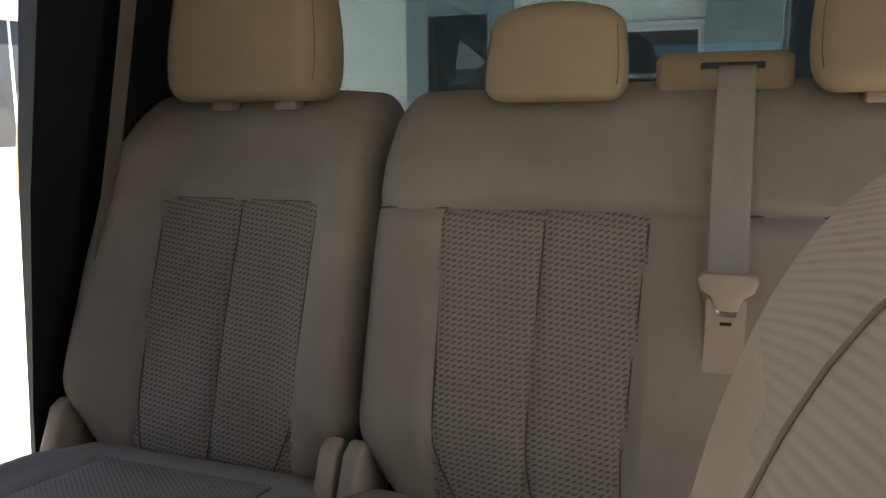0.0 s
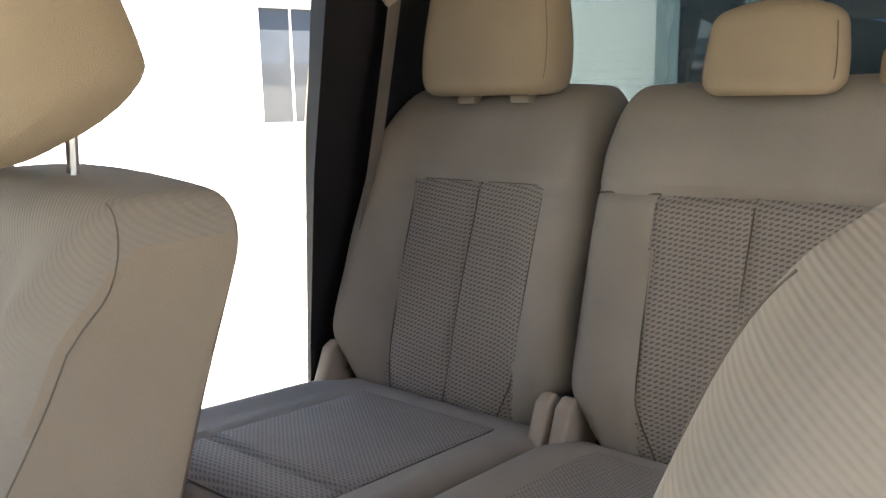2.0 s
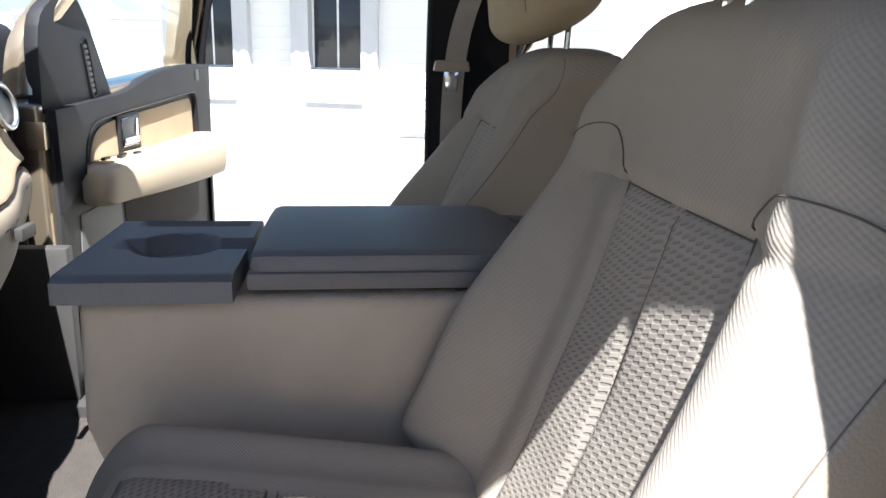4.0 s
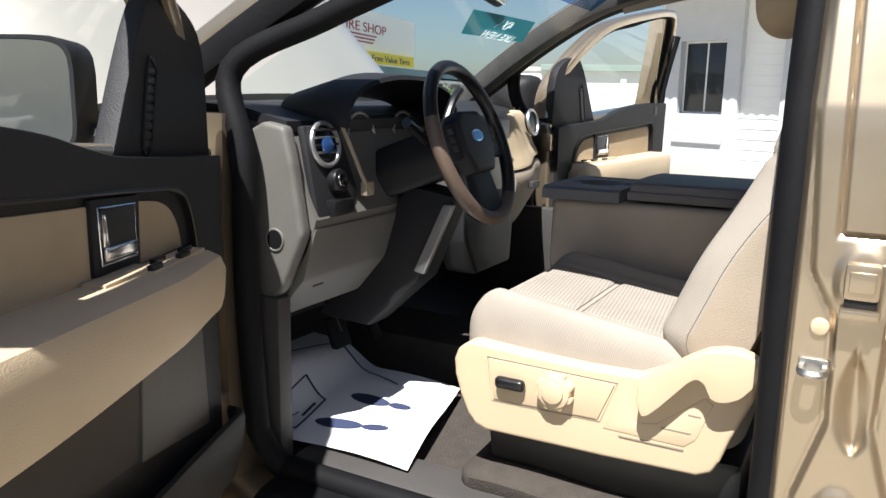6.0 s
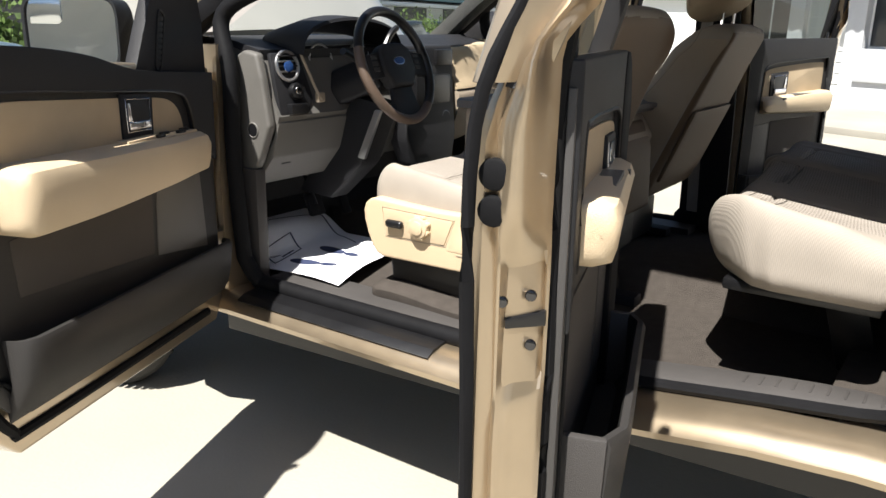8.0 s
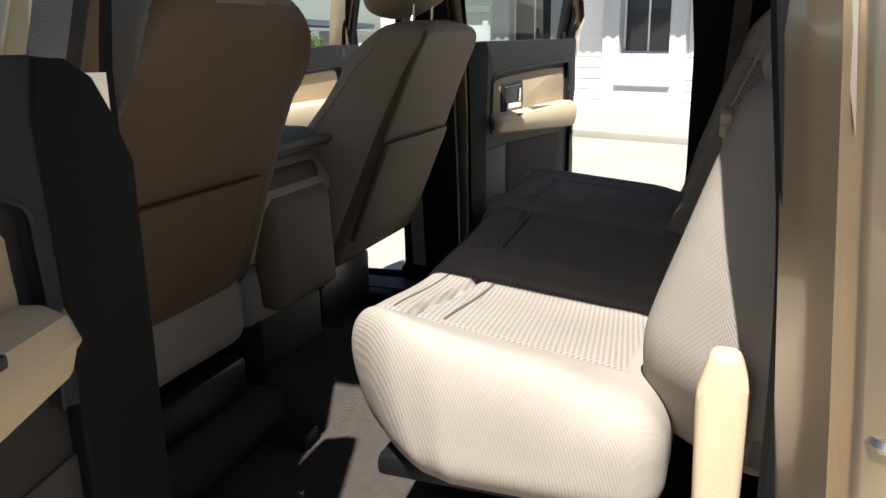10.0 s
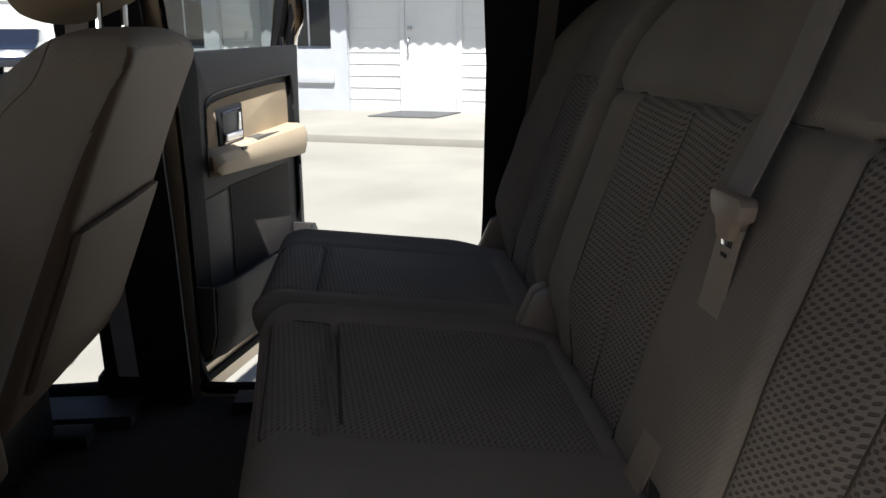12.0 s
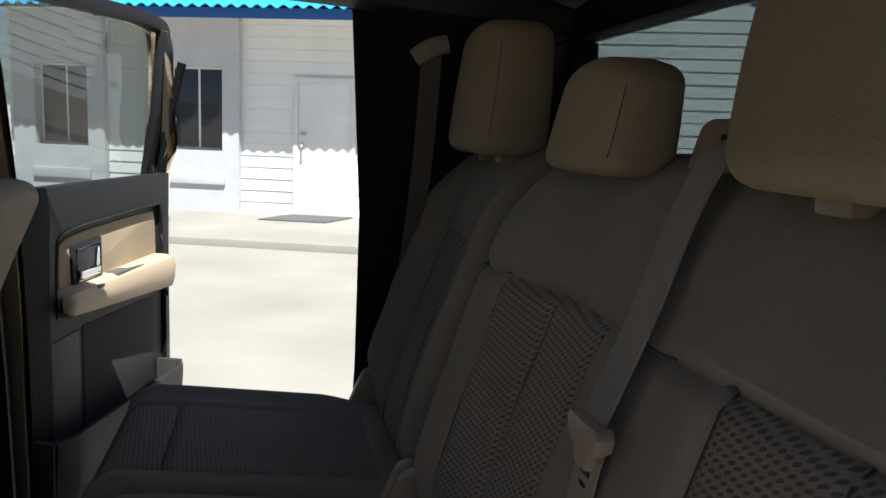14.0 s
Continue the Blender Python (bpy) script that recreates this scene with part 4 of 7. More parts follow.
def door(kind, P, L, thick, label, arm_up=0.0):
    """Open cab door. P(u, z, c): u from the hinge, z up, c towards the cabin side."""
    front = kind == "front"
    if not front:
        thick = 0.10
        P0 = P
        # the shut face of a rear door runs on the slant
        def P(u, z, c):
            k = min(1.0, max(0.0, (-c - 0.02) / 0.08))
            k += (1 - k) * step(1.38, 1.46, z)
            return P0(u + 0.9 * min(0.1, max(0.0, -c)) * step(L - 0.22, L, u) * (1 - 0.7 * step(1.3, 1.6, z)), z, c + 0.085 * k * (1 - math.exp(-max(0.0, z - 1.30) / 0.15)))
    else:
        P1 = P
        P = lambda u, z, c: P1(u, z, c + (0.22 * max(0.0, z - 1.36) if c > -0.16 else 0.0))
    zl = 0.955 if front else 1.042
    root = part("door", bmesh.new(), PAINT_JAMB, truck, label)
    add = lambda name, bm, m, lb="", smooth=True: part(name, bm, m, root, lb, smooth)
    belt0, belt1 = (1.275, 1.355) if front else (1.35, 1.372)
    bottom = 0.47
    # painted shell with the rounded lower rear corner
    shell = [(0.0, bottom + 0.06), (0.05, bottom), (L - 0.12, bottom), (L - 0.02, bottom + 0.10), (L, 0.85), (L - 0.01, belt1), (0.0, belt0)]
    if front:
        body = prism(shell, -thick, -0.014, P, 0.012, 3)
    else:
        rings = []
        for z in [bottom, bottom + 0.03, bottom + 0.06, bottom + 0.10, 0.70, 0.85, 1.0, 1.1, 1.16, 1.22, 1.28, 1.33, belt1]:
            u0 = 0.05 * (1 - step(bottom, bottom + 0.08, z))
            u1 = L - 0.12 * (1 - step(bottom - 0.06, bottom + 0.16, z)) - 0.01 * step(0.9, 1.3, z)
            drop = (belt1 - belt0) if z == belt1 else 0.0
            sec = [(u0, 0.012 - thick), (u0 + 0.012, -thick), (u1 - 0.012, -thick), (u1, 0.012 - thick), (u1, -0.022), (u1 - 0.008, -0.014), (u0 + 0.008, -0.014), (u0, -0.022)]
            rings.append([P(u, z - drop * (1 - u / L), c) for u, c in sec])
        body = loft(rings)
    add("shell", body, PAINT_JAMB, "gold painted door shell")
    # charcoal inner trim with the stepped belt line
    if front:
        up = [(L - 0.026, belt1 + 0.005)] + curve2([(0.88, 1.361), (0.76, 1.354), (0.65, 1.342), (0.56, 1.327), (0.48, 1.306), (0.40, 1.289), (0.30, 1.279), (0.16, 1.270), (0.03, 1.262)], 4)
    else:
        up = [(L - 0.026, belt1 + 0.005), (0.20, belt1), (0.14, belt1 - 0.006), (0.095, belt1 - 0.025), (0.065, belt1 - 0.06), (0.048, belt0 - 0.10)]
    trim = [(0.03, 0.60), (0.12, 0.56), (L - 0.15, 0.56), (L - 0.04, 0.66), (L - 0.022, 0.95)] + up
    add("trim_panel", prism(trim, -0.03, 0.0, P, 0.008, 3), DOORG, "dark grey plastic door trim")
    # tan insert, framed by the soft upper trim that runs down on both sides of it
    if front:
        insert = curve2([(0.19, 1.112), (0.205, 1.158), (0.245, 1.195), (0.33, 1.212), (0.60, 1.231), (0.84, 1.246), (0.882, 1.236), (0.892, 1.19), (0.895, 1.112)], 4)
        loop = curve2([(0.145, 1.085), (0.165, 1.165), (0.205, 1.212), (0.32, 1.229), (0.60, 1.249), (0.86, 1.266), (0.912, 1.252), (0.922, 1.19), (0.926, 1.09)], 5)
    else:
        insert = curve2([(0.25, 1.085), (0.255, 1.20), (0.285, 1.242), (0.50, 1.262), (L - 0.14, 1.268), (L - 0.105, 1.25), (L - 0.10, 1.105)], 4)
        loop = curve2([(0.225, 1.06), (0.23, 1.20), (0.265, 1.262), (0.50, 1.282), (L - 0.13, 1.29), (L - 0.08, 1.268), (L - 0.075, 1.08)], 5)
    top = [(0.035, 1.0)] + loop + [(L - 0.04, 1.0)] + up
    add("upper_trim", prism(top, -0.02, 0.014, P, 0.006, 3), CHAR, "charcoal soft upper door trim")
    add("insert_panel", prism(insert, -0.012, 0.005, P, 0.004), TANC, "tan cloth door insert")
    add("surround", tube([P(a, b, 0.013) for a, b in loop], 0.0035, 0.0035, seg=6), BLACK)
    if not front:
        edge = [(0.03, 0.62), (0.03, 1.26), (0.05, belt1 - 0.085), (0.07, belt1 - 0.055), (0.10, belt1 - 0.022), (0.145, belt1 - 0.004), (0.20, belt1 - 0.002)]
        edge += curve2([(0.212, 1.32), (0.205, 1.20), (0.198, 1.05), (0.198, 0.86), (0.185, 0.72), (0.15, 0.63), (0.10, 0.60)], 3)
        add("hinge_border", prism(edge, -0.004, 0.0165, P, 0.005, 3), RUBBER, "black rounded border on the hinge side of the trim")
    # handle recess
    h0, h1 = (0.345, 0.475) if front else (0.30, 0.43)
    hz0, hz1 = 1.115, 1.225
    bez = add("handle_bezel", prism([(h0, hz0), (h1, hz0 + 0.004), (h1, hz1 + 0.008), (h0 - 0.005, hz1)], -0.002, 0.012, P, 0.005), CHAR, "black door handle bezel")
    part("handle_cup", prism([(h0 + 0.018, hz0 + 0.02), (h1 - 0.018, hz0 + 0.02), (h1 - 0.018, hz1 - 0.012), (h0 + 0.018, hz1 - 0.012)], 0.010, 0.0135, P, 0.001), BLACK, bez)
    rim = [(h0 + 0.016, hz0 + 0.018), (h1 - 0.016, hz0 + 0.020), (h1 - 0.016, hz1 - 0.006), (h0 + 0.014, hz1 - 0.012)]
    part("handle_rim", tube([P(a, b, 0.0135) for a, b in rim], 0.0022, seg=6, closed=True), CHROME, bez, "thin chrome rim")
    part("handle", prism([(h0 + 0.020, hz0 + 0.023), (h1 - 0.020, hz0 + 0.025), (h1 - 0.020, hz0 + 0.046), (h0 + 0.020, hz0 + 0.044)], 0.013, 0.021, P, 0.004, 3), CHROME, bez, "chrome inside door handle")
    part("handle_post", prism([(h1 - 0.036, hz0 + 0.046), (h1 - 0.020, hz0 + 0.046), (h1 - 0.020, hz1 - 0.016), (h1 - 0.030, hz1 - 0.016)], 0.0125, 0.017, P, 0.002), CHROME, bez)
    # armrest
    a0, a1 = (0.145, L - 0.105) if front else (0.225, L - 0.08)
    rings = []
    for t in [0, 0.004, 0.012, 0.024, 0.04, 0.06] + [k / 16 for k in range(2, 15)] + [0.94, 0.96, 0.976, 0.988, 0.996, 1]:
        u = a0 + (a1 - a0) * t
        near = min(1.0, min(t, 1 - t) / 0.06)
        end = math.sqrt(1 - (1 - near) ** 2)
        w = ((0.08 + 0.03 * step(0.0, 0.35, t)) if front else (0.05 + 0.02 * t)) * (0.62 + 0.38 * end)
        zt = (1.105 if front else 1.125) + arm_up + 0.02 * t - 0.022 * (1 - end)
        zb = (0.992 - 0.017 * step(0.15, 0.8, t) if front else 1.055 + arm_up - 0.015 * t) + 0.03 * (1 - end)
        r = 0.03
        sec = [(-0.002, zt), (w - r, zt), (w - 0.3 * r, zt - 0.3 * r), (w, zt - r), (w - 0.004, zb + r), (w - 0.010, zb + 0.3 * r), (w - r - 0.006, zb), (-0.002, zb)]
        rings.append([P(u, z, c) for c, z in sec])
    arm = add("armrest", loft(rings), TAN, "cream-tan padded door armrest")
    part("pull_cup", prism([(a0 + 0.22, 0.008), (a0 + 0.36, 0.008), (a0 + 0.36, 0.045), (a0 + 0.22, 0.045)], 1.106 + arm_up, (1.1195 if front else 1.136) + arm_up, lambda u, c, z: P(u, z, c), 0.002), TANP if front else STONE, arm)
    if front:
        part("switch_plate", prism([(a0 + 0.05, 0.012), (a0 + 0.25, 0.016), (a0 + 0.25, 0.062), (a0 + 0.05, 0.05)], 1.106, 1.114, lambda u, c, z: P(u, z, c), 0.002), TANP, arm)
        for k in range(4):
            part("switch", box(a0 + 0.065 + 0.048 * k, a0 + 0.10 + 0.048 * k, 0.022 + 0.02 * (k % 2), 0.034 + 0.02 * (k % 2), 1.112, 1.122, 0.003, lambda u, c, z: P(u, z, c)), BLACK, arm, "black window switch")
    else:
        part("switch", box(a0 + 0.12, a0 + 0.15, 0.03, 0.05, 1.11 + arm_up, 1.122 + arm_up, 0.003, lambda u, c, z: P(u, z, c)), BLACK, arm, "black window switch")
    # lower panel with grey speaker cloth and a map pocket
    add("speaker_grille", prism([(0.10, 0.74), (0.36, 0.78), (0.34, 1.0), (0.12, 0.98)] if front else [(0.19, 0.71), (0.33, 0.73), (0.33, 1.01), (0.19, 1.0)], -0.008, 0.004, P, 0.006), STONE if front else GREYP, "grey speaker grille")
    add("lower_cloth", prism([(0.375, 0.79), (L - 0.16, 0.83), (L - 0.15, 0.96), (0.36, 1.0)] if front else [(0.345, 0.74), (L - 0.12, 0.76), (L - 0.115, 1.02), (0.345, 1.015)], -0.006, 0.003, P, 0.005), LOWCL, "dark taupe cloth lower door field")
    k0, k1 = (0.015, L - 0.085) if front else (0.12, L - 0.09)
    lipf, lipr = (0.742, 0.762) if front else (0.80, 0.82)
    pout = (0.05, 0.072) if front else (0.09, 0.10)
    outer = []
    for t in ([0, 0.008, 0.02, 0.045] + [k / 12 for k in range(1, 12)] + [0.955, 0.98, 0.992, 1] if front else [k / 12 for k in range(13)]):
        u = k0 + (k1 - k0) * t
        w = pout[0] + (pout[1] - pout[0]) * step(0, 1, t)
        zt = lipf + (lipr - lipf) * t
        e = 0.75 + 0.25 * min(step(0, 0.08, t), step(0, 0.08, 1 - t))
        if front:
            near = min(1.0, min(t, 1 - t) / 0.05)
            e = 0.35 + 0.65 * math.sqrt(1 - (1 - near) ** 2)
        outer.append([P(u, zt, w * e), P(u, zt - 0.012, w * e + 0.006), P(u, 0.66, w * e * 0.95), P(u, 0.60, w * e * 0.6), P(u, 0.565 if front else 0.585, 0.0), P(u, 0.60, -0.002),
                      P(u, 0.63, 0.0), P(u, 0.63, w * e * 0.5), P(u, 0.66, w * e * 0.78), P(u, zt - 0.012, w * e - 0.016), P(u, zt, w * e - 0.012)])
    pk = add("map_pocket", loft(outer), DOORG, "dark grey map pocket")
    for t in (0, 1):
        if front:
            break
        u = k0 + (k1 - k0) * t
        w = (pout[0] + (pout[1] - pout[0]) * t) * 0.75
        zt = lipf + (lipr - lipf) * t
        part("pocket_end", prism([(0.0, 0.60), (w * 0.7, 0.62), (w * 0.95, 0.68), (w, zt), (0.0, zt)], u - 0.008, u + 0.008, lambda c, z, uu: P(uu, z, c), 0.003), GREYP, pk)
    add("trim_edge", prism([(L - 0.10, 0.575), (L - 0.052, 0.63), (L - 0.022, 0.70), (L - 0.018, belt1 - 0.03), (L - 0.046, belt1 - 0.03), (L - 0.05, 0.72), (L - 0.075, 0.66), (L - 0.12, 0.60)], -0.004, 0.007, P, 0.003), EDGEG, "grey plastic trim edge")
    add("trim_gap", tube(spline([P(L - 0.052, belt1 - 0.04, 0.006), P(L - 0.056, 0.74, 0.006), P(L - 0.085, 0.66, 0.006), P(L - 0.16, 0.585, 0.006)], 5), 0.006, 0.006, seg=6), RUBBER)
    # seal, bolts and latch on the closing edge
    add("edge_seal", tube(spline([P(L - 0.03, belt1 + 0.33, -0.02), P(L - 0.03, belt1, -0.015), P(L - 0.028, 0.95, -0.015), P(L - 0.035, 0.68, -0.015), P(L - 0.10, 0.54, -0.015), P(L - 0.2, 0.52, -0.015), P(0.1, 0.52, -0.015)], 6), 0.012, 0.014, seg=8), RUBBER, "black rubber edge seal")
    for z, c in ((zl - 0.035, -0.028), (zl + 0.035, -0.030), (zl + 0.032, -0.062)):
        add("latch_bolt", disc(P(L + 0.001, z, c), P(1, 0, 0) - P(0, 0, 0), 0.008, 0.006, 12, 0.002), BOLT, "dark polished latch bolt")
    add("latch", prism([(zl - 0.007, -0.058), (zl + 0.007, -0.058), (zl + 0.010, -0.012), (zl - 0.012, -0.012)], L - 0.01, L + 0.003, lambda z, c, u: P(u, z, c), 0.002), BLACK, "black latch slot")
    # pressed shut face: a swelling above the latch, a shallow pan round it, a step towards the outer skin
    rows = []
    for i in range(49):
        z = bottom + 0.12 + (1.64 - bottom - 0.12) * i / 48
        hi = max(0.0, z - 1.38)
        line = []
        for j in range(21):
            w = j / 20
            c = -thick + 0.012 + (thick - 0.022 - 0.12 * hi) * w
            pan = step(zl - 0.105, zl - 0.085, z) * (1 - step(zl + 0.075, zl + 0.10, z)) * step(0.30, 0.40, w) * (1 - step(0.90, 0.97, w))
            up = max(0.0, z - zl - 0.08) / 0.30
            swell = step(0.0, 0.25, up) * (1 - step(0.9, 1.5, up)) * math.exp(-(((w - 0.62) / (0.36 - 0.17 * min(up, 1.0))) ** 2))
            lowr = (1 - step(zl - 0.17, zl - 0.10, z)) * math.exp(-(((w - 0.35) / 0.12) ** 2))
            h = 0.001 + 0.016 * math.sin(math.pi * w) ** 0.5 * 0.6 + 0.040 * swell - 0.013 * pan + 0.010 * lowr - 0.020 * (1 - step(0.10, 0.30, w)) + 0.006 * (1 - step(zl - 0.115, zl - 0.085, z)) * step(0.4, 0.5, w)
            line.append(P(L + h - 0.004 - 0.22 * hi, z, c))
        rows.append(line)
    add("shut_face", loft(rows, closed=False, caps=False), PAINT_JAMB, "pressed gold shut face")
    if not front:
        for z in (1.196, 1.242):
            add("bump_stop", disc(P(L + 0.002, z, -thick + 0.026), P(1, 0, 0) - P(0, 0, 0), 0.0205, 0.010, 18, 0.004), RUBBER, "round black rubber bump stop")
    else:
        lb = add("door_sticker", prism([(0.70, -0.115), (0.765, -0.115), (0.765, -0.02), (0.70, -0.02)], L + 0.0115, L + 0.0125, lambda z, c, u: P(u, z, c)), WHITEP, "white paper certification stickers")
        part("sticker", prism([(0.61, -0.12), (0.68, -0.12), (0.68, -0.01), (0.61, -0.01)], L + 0.0116, L + 0.0126, lambda z, c, u: P(u, z, c)), WHITEP, lb)
        for z, m2 in ((0.712, STONE), (0.668, YELLOW)):
            part("sticker_bar", prism([(z, -0.11), (z + 0.008, -0.11), (z + 0.008, -0.03), (z, -0.03)], L + 0.0128, L + 0.0134, lambda z, c, u: P(u, z, c)), m2, lb)
        part("sticker_mark", prism([(0.615, -0.05), (0.643, -0.05), (0.643, -0.022), (0.615, -0.022)], L + 0.0128, L + 0.0134, lambda z, c, u: P(u, z, c)), YELLOW, lb)
    # painted upright of the window frame above the latch, with the weather strip on its outer edge
    tops = [(belt1 - 0.02, -thick, -0.02, 0.0), (1.46, -thick, -0.055, 0.01), (1.60, -thick, -0.065, 0.03), (1.77, -thick, -0.07, 0.06)] if front else [(belt1 - 0.02, -thick, -0.03, 0.0), (1.46, -thick, -0.04, 0.0), (1.62, -thick, -0.05, 0.01), (1.79, -thick, -0.06, 0.03)]
    add("end_post", loft([[P(L - in_, z, c0), P(L - in_, z, c1), P(L - in_ - 0.05, z, c1), P(L - in_ - 0.05, z, c0)] for z, c0, c1, in_ in tops]), PAINT_JAMB, "gold painted window upright")
    add("weather_strip", tube(spline([P(L + 0.004, 0.55, -thick + 0.006), P(L + 0.006, 0.9, -thick + 0.004), P(L + 0.004, 1.3, -thick + 0.004), P(L - 0.005, 1.5, -thick + 0.002), P(L - 0.03, 1.77, -thick)], 6), 0.008, 0.010, seg=8), RUBBER)
    # window frame and glass
    if front:
        fr = [P(0.035, belt0 + 0.02, -0.055), P(0.065, 1.42, -0.06), P(0.15, 1.515, -0.06), P(0.265, 1.605, -0.06), P(0.43, 1.692, -0.06), P(0.74, 1.758, -0.06), P(L - 0.12, 1.785, -0.06), P(L - 0.05, 1.745, -0.06), P(L - 0.03, 1.60, -0.06), P(L - 0.025, belt1 + 0.05, -0.06), P(L - 0.025, belt1 - 0.04, -0.055)]
    else:
        fr = [P(0.02, belt0 - 0.02, -0.085), P(0.03, 1.53, -0.085), P(0.045, 1.75, -0.085), P(0.10, 1.795, -0.085), P(0.45, 1.81, -0.085), P(L - 0.12, 1.81, -0.085), P(L - 0.035, 1.765, -0.085), P(L - 0.022, 1.55, -0.085), P(L - 0.025, belt1 - 0.03, -0.08)]
    sp = spline(fr, 5)
    if front:
        add("window_frame", tube(sp, 0.020, 0.024, up=P(0, 0, 1) - P(0, 0, 0), seg=8, power=3), PAINT_JAMB, "gold painted window frame")
        mid = sum(sp, Vector()) / len(sp)
        add("glass_channel", tube([p + (mid - p).normalized() * 0.027 for p in sp], 0.011, 0.014, up=P(0, 0, 1) - P(0, 0, 0), seg=8), RUBBER, "black rubber glass channel")
    else:
        add("window_frame", tube(sp, 0.022, 0.026, up=P(0, 0, 1) - P(0, 0, 0), seg=8, power=3), CHAR, "charcoal window frame")
    add("outer_frame", tube([p + (P(0, 0, -0.035) - P(0, 0, 0)) * (1.0 if front else 0.6) for p in sp], 0.016, 0.03, up=P(0, 0, 1) - P(0, 0, 0), seg=8, power=3), PAINT, "gold outer window frame")
    bm = bmesh.new()
    bm.faces.new([bm.verts.new(p + (P(0, 0, -0.012) - P(0, 0, 0))) for p in sp])
    bmesh.ops.triangulate(bm, faces=bm.faces)
    g = add("window_glass", bm, GLASS if front else GLASS_PRIV, "raised clear window glass", smooth=False)
    g.visible_shadow = False
    if not front:
        qp = [(L - 0.10, belt1 - 0.03), (L - 0.012, belt1 - 0.03), (L - 0.014, 1.55), (L - 0.03, 1.74), (L - 0.05, 1.785), (L - 0.085, 1.79), (L - 0.09, 1.55)]
        add("quarter_panel", prism(qp, -0.082, -0.05, P, 0.008), CHAR, "charcoal rear window quarter panel")
        add("lock_knob", disc(P(L - 0.09, belt1 + 0.0, -0.01), (0, 0, 1), 0.006, 0.03, 8, 0.003), BLACK)
    else:
        # sail panel with a small vent grille
        sail = [(0.02, 1.250), (0.372, 1.278)] + curve2([(0.36, 1.30), (0.30, 1.42), (0.25, 1.505), (0.205, 1.545), (0.125, 1.535), (0.05, 1.488), (0.025, 1.41)], 3)
        s2 = add("sail_panel", prism(sail, -0.05, -0.012, P1, 0.006), CHAR, "charcoal sail panel with vent slots")
        part("vent_bezel", tube(spline([P1(a, b, -0.011) for a, b in ((0.222, 1.42), (0.232, 1.432), (0.25, 1.425), (0.278, 1.30), (0.272, 1.282), (0.255, 1.285), (0.222, 1.42))], 5)[:-1], 0.0035, closed=True, seg=6), BLACK, s2)
        for k in range(9):
            z = 1.291 + 0.0148 * k
            u0 = 0.252 - 0.0030 * k
            part("slot", prism([(u0, z), (u0 + 0.024, z + 0.002), (u0 + 0.022, z + 0.012), (u0 - 0.002, z + 0.010)], -0.0125, -0.0095, P1, 0.001), BLACK, s2)
        add("lock_clip", box(L - 0.165, L - 0.135, belt1 - 0.05, belt1 - 0.012, 0.010, 0.0165, 0.003, P), BLACK)
        # folding mirror on the outside
        ring = [(1.370 + 0.106 * math.copysign(abs(math.sin(a)) ** 0.36, math.sin(a)), -0.335 + 0.162 * math.copysign(abs(math.cos(a)) ** 0.36, math.cos(a))) for a in [2 * math.pi * (k + 0.5) / 28 for k in range(28)]]
        sc = lambda k: [(1.37 + (z - 1.37) * k, -0.32 + (c + 0.32) * k) for z, c in ring]
        mr = add("mirror", loft([[P(u, z, c) for z, c in sc(k)] for u, k in ((0.06, 0.55), (0.085, 0.82), (0.12, 0.96), (0.18, 1.0), (0.195, 0.985), (0.195, 0.93), (0.185, 0.92))]), CHAR, "black plastic door mirror")
        part("mirror_glass", prism(sc(0.915), 0.186, 0.189, lambda z, c, u: P(u, z, c), 0.0), CHROME, mr, "silvered mirror glass")
        part("spot_mirror", prism([(1.395, -0.465), (1.395, -0.375), (1.405, -0.362), (1.458, -0.36), (1.462, -0.372), (1.462, -0.465)], 0.189, 0.193, lambda z, c, u: P(u, z, c), 0.001), CHROME, mr, "small inset spot mirror")
        part("mirror_arm", tube(spline([P(0.13, 1.29, -0.10), P(0.13, 1.30, -0.16), P(0.13, 1.31, -0.22)], 4), 0.03, 0.022, seg=10), CHAR, mr)
    # outside handle
    oh = add("outer_handle", tube(spline([P(L - 0.25, 1.14, -thick - 0.004), P(L - 0.22, 1.14, -thick - 0.028), P(L - 0.10, 1.14, -thick - 0.030), P(L - 0.07, 1.14, -thick - 0.004)], 5), 0.008, 0.020, seg=10, power=3), CHAR, "black outside door handle")
    part("handle_cup", disc(P(L - 0.145, 1.14, -thick - 0.003), P(0, 0, -1) - P(0, 0, 0), 0.05, 0.004, 24), BLACK, oh)
    return root


PFL = frame_of((-0.95, 1.05), (-0.93, -0.36), (0.36, -0.93))
PRL = frame_of((-0.86, -0.24), (-0.955, -0.297), (0.297, -0.955))
PRR = frame_of((0.87, 0.01), (0.947, -0.323), (-0.323, -0.947))
PFR = frame_of((0.93, 1.07), (0.98, -0.19), (-0.19, -0.98))
DOORG = mat("door_trim_plastic", (0.030, 0.028, 0.027), 0.55, vary=0.1, scale=5, bump=0.3, bscale=450, spec=0.3)
LOWCL = mat("lower_door_cloth", (0.058, 0.050, 0.044), 0.9, vary=0.1, scale=8, bump=0.3, bscale=500)
EDGEG = mat("mid_grey_trim_edge", (0.052, 0.049, 0.047), 0.55, vary=0.06, bump=0.2, bscale=450)
BOLT = mat("dark_polished_steel", (0.10, 0.10, 0.105), 0.16, 1.0, 0.05)
YELLOW = mat("yellow_ink", (0.75, 0.6, 0.05), 0.6)
door("front", PFL, 1.03, 0.15, "open driver's front door, gold outside with tan and charcoal trim")
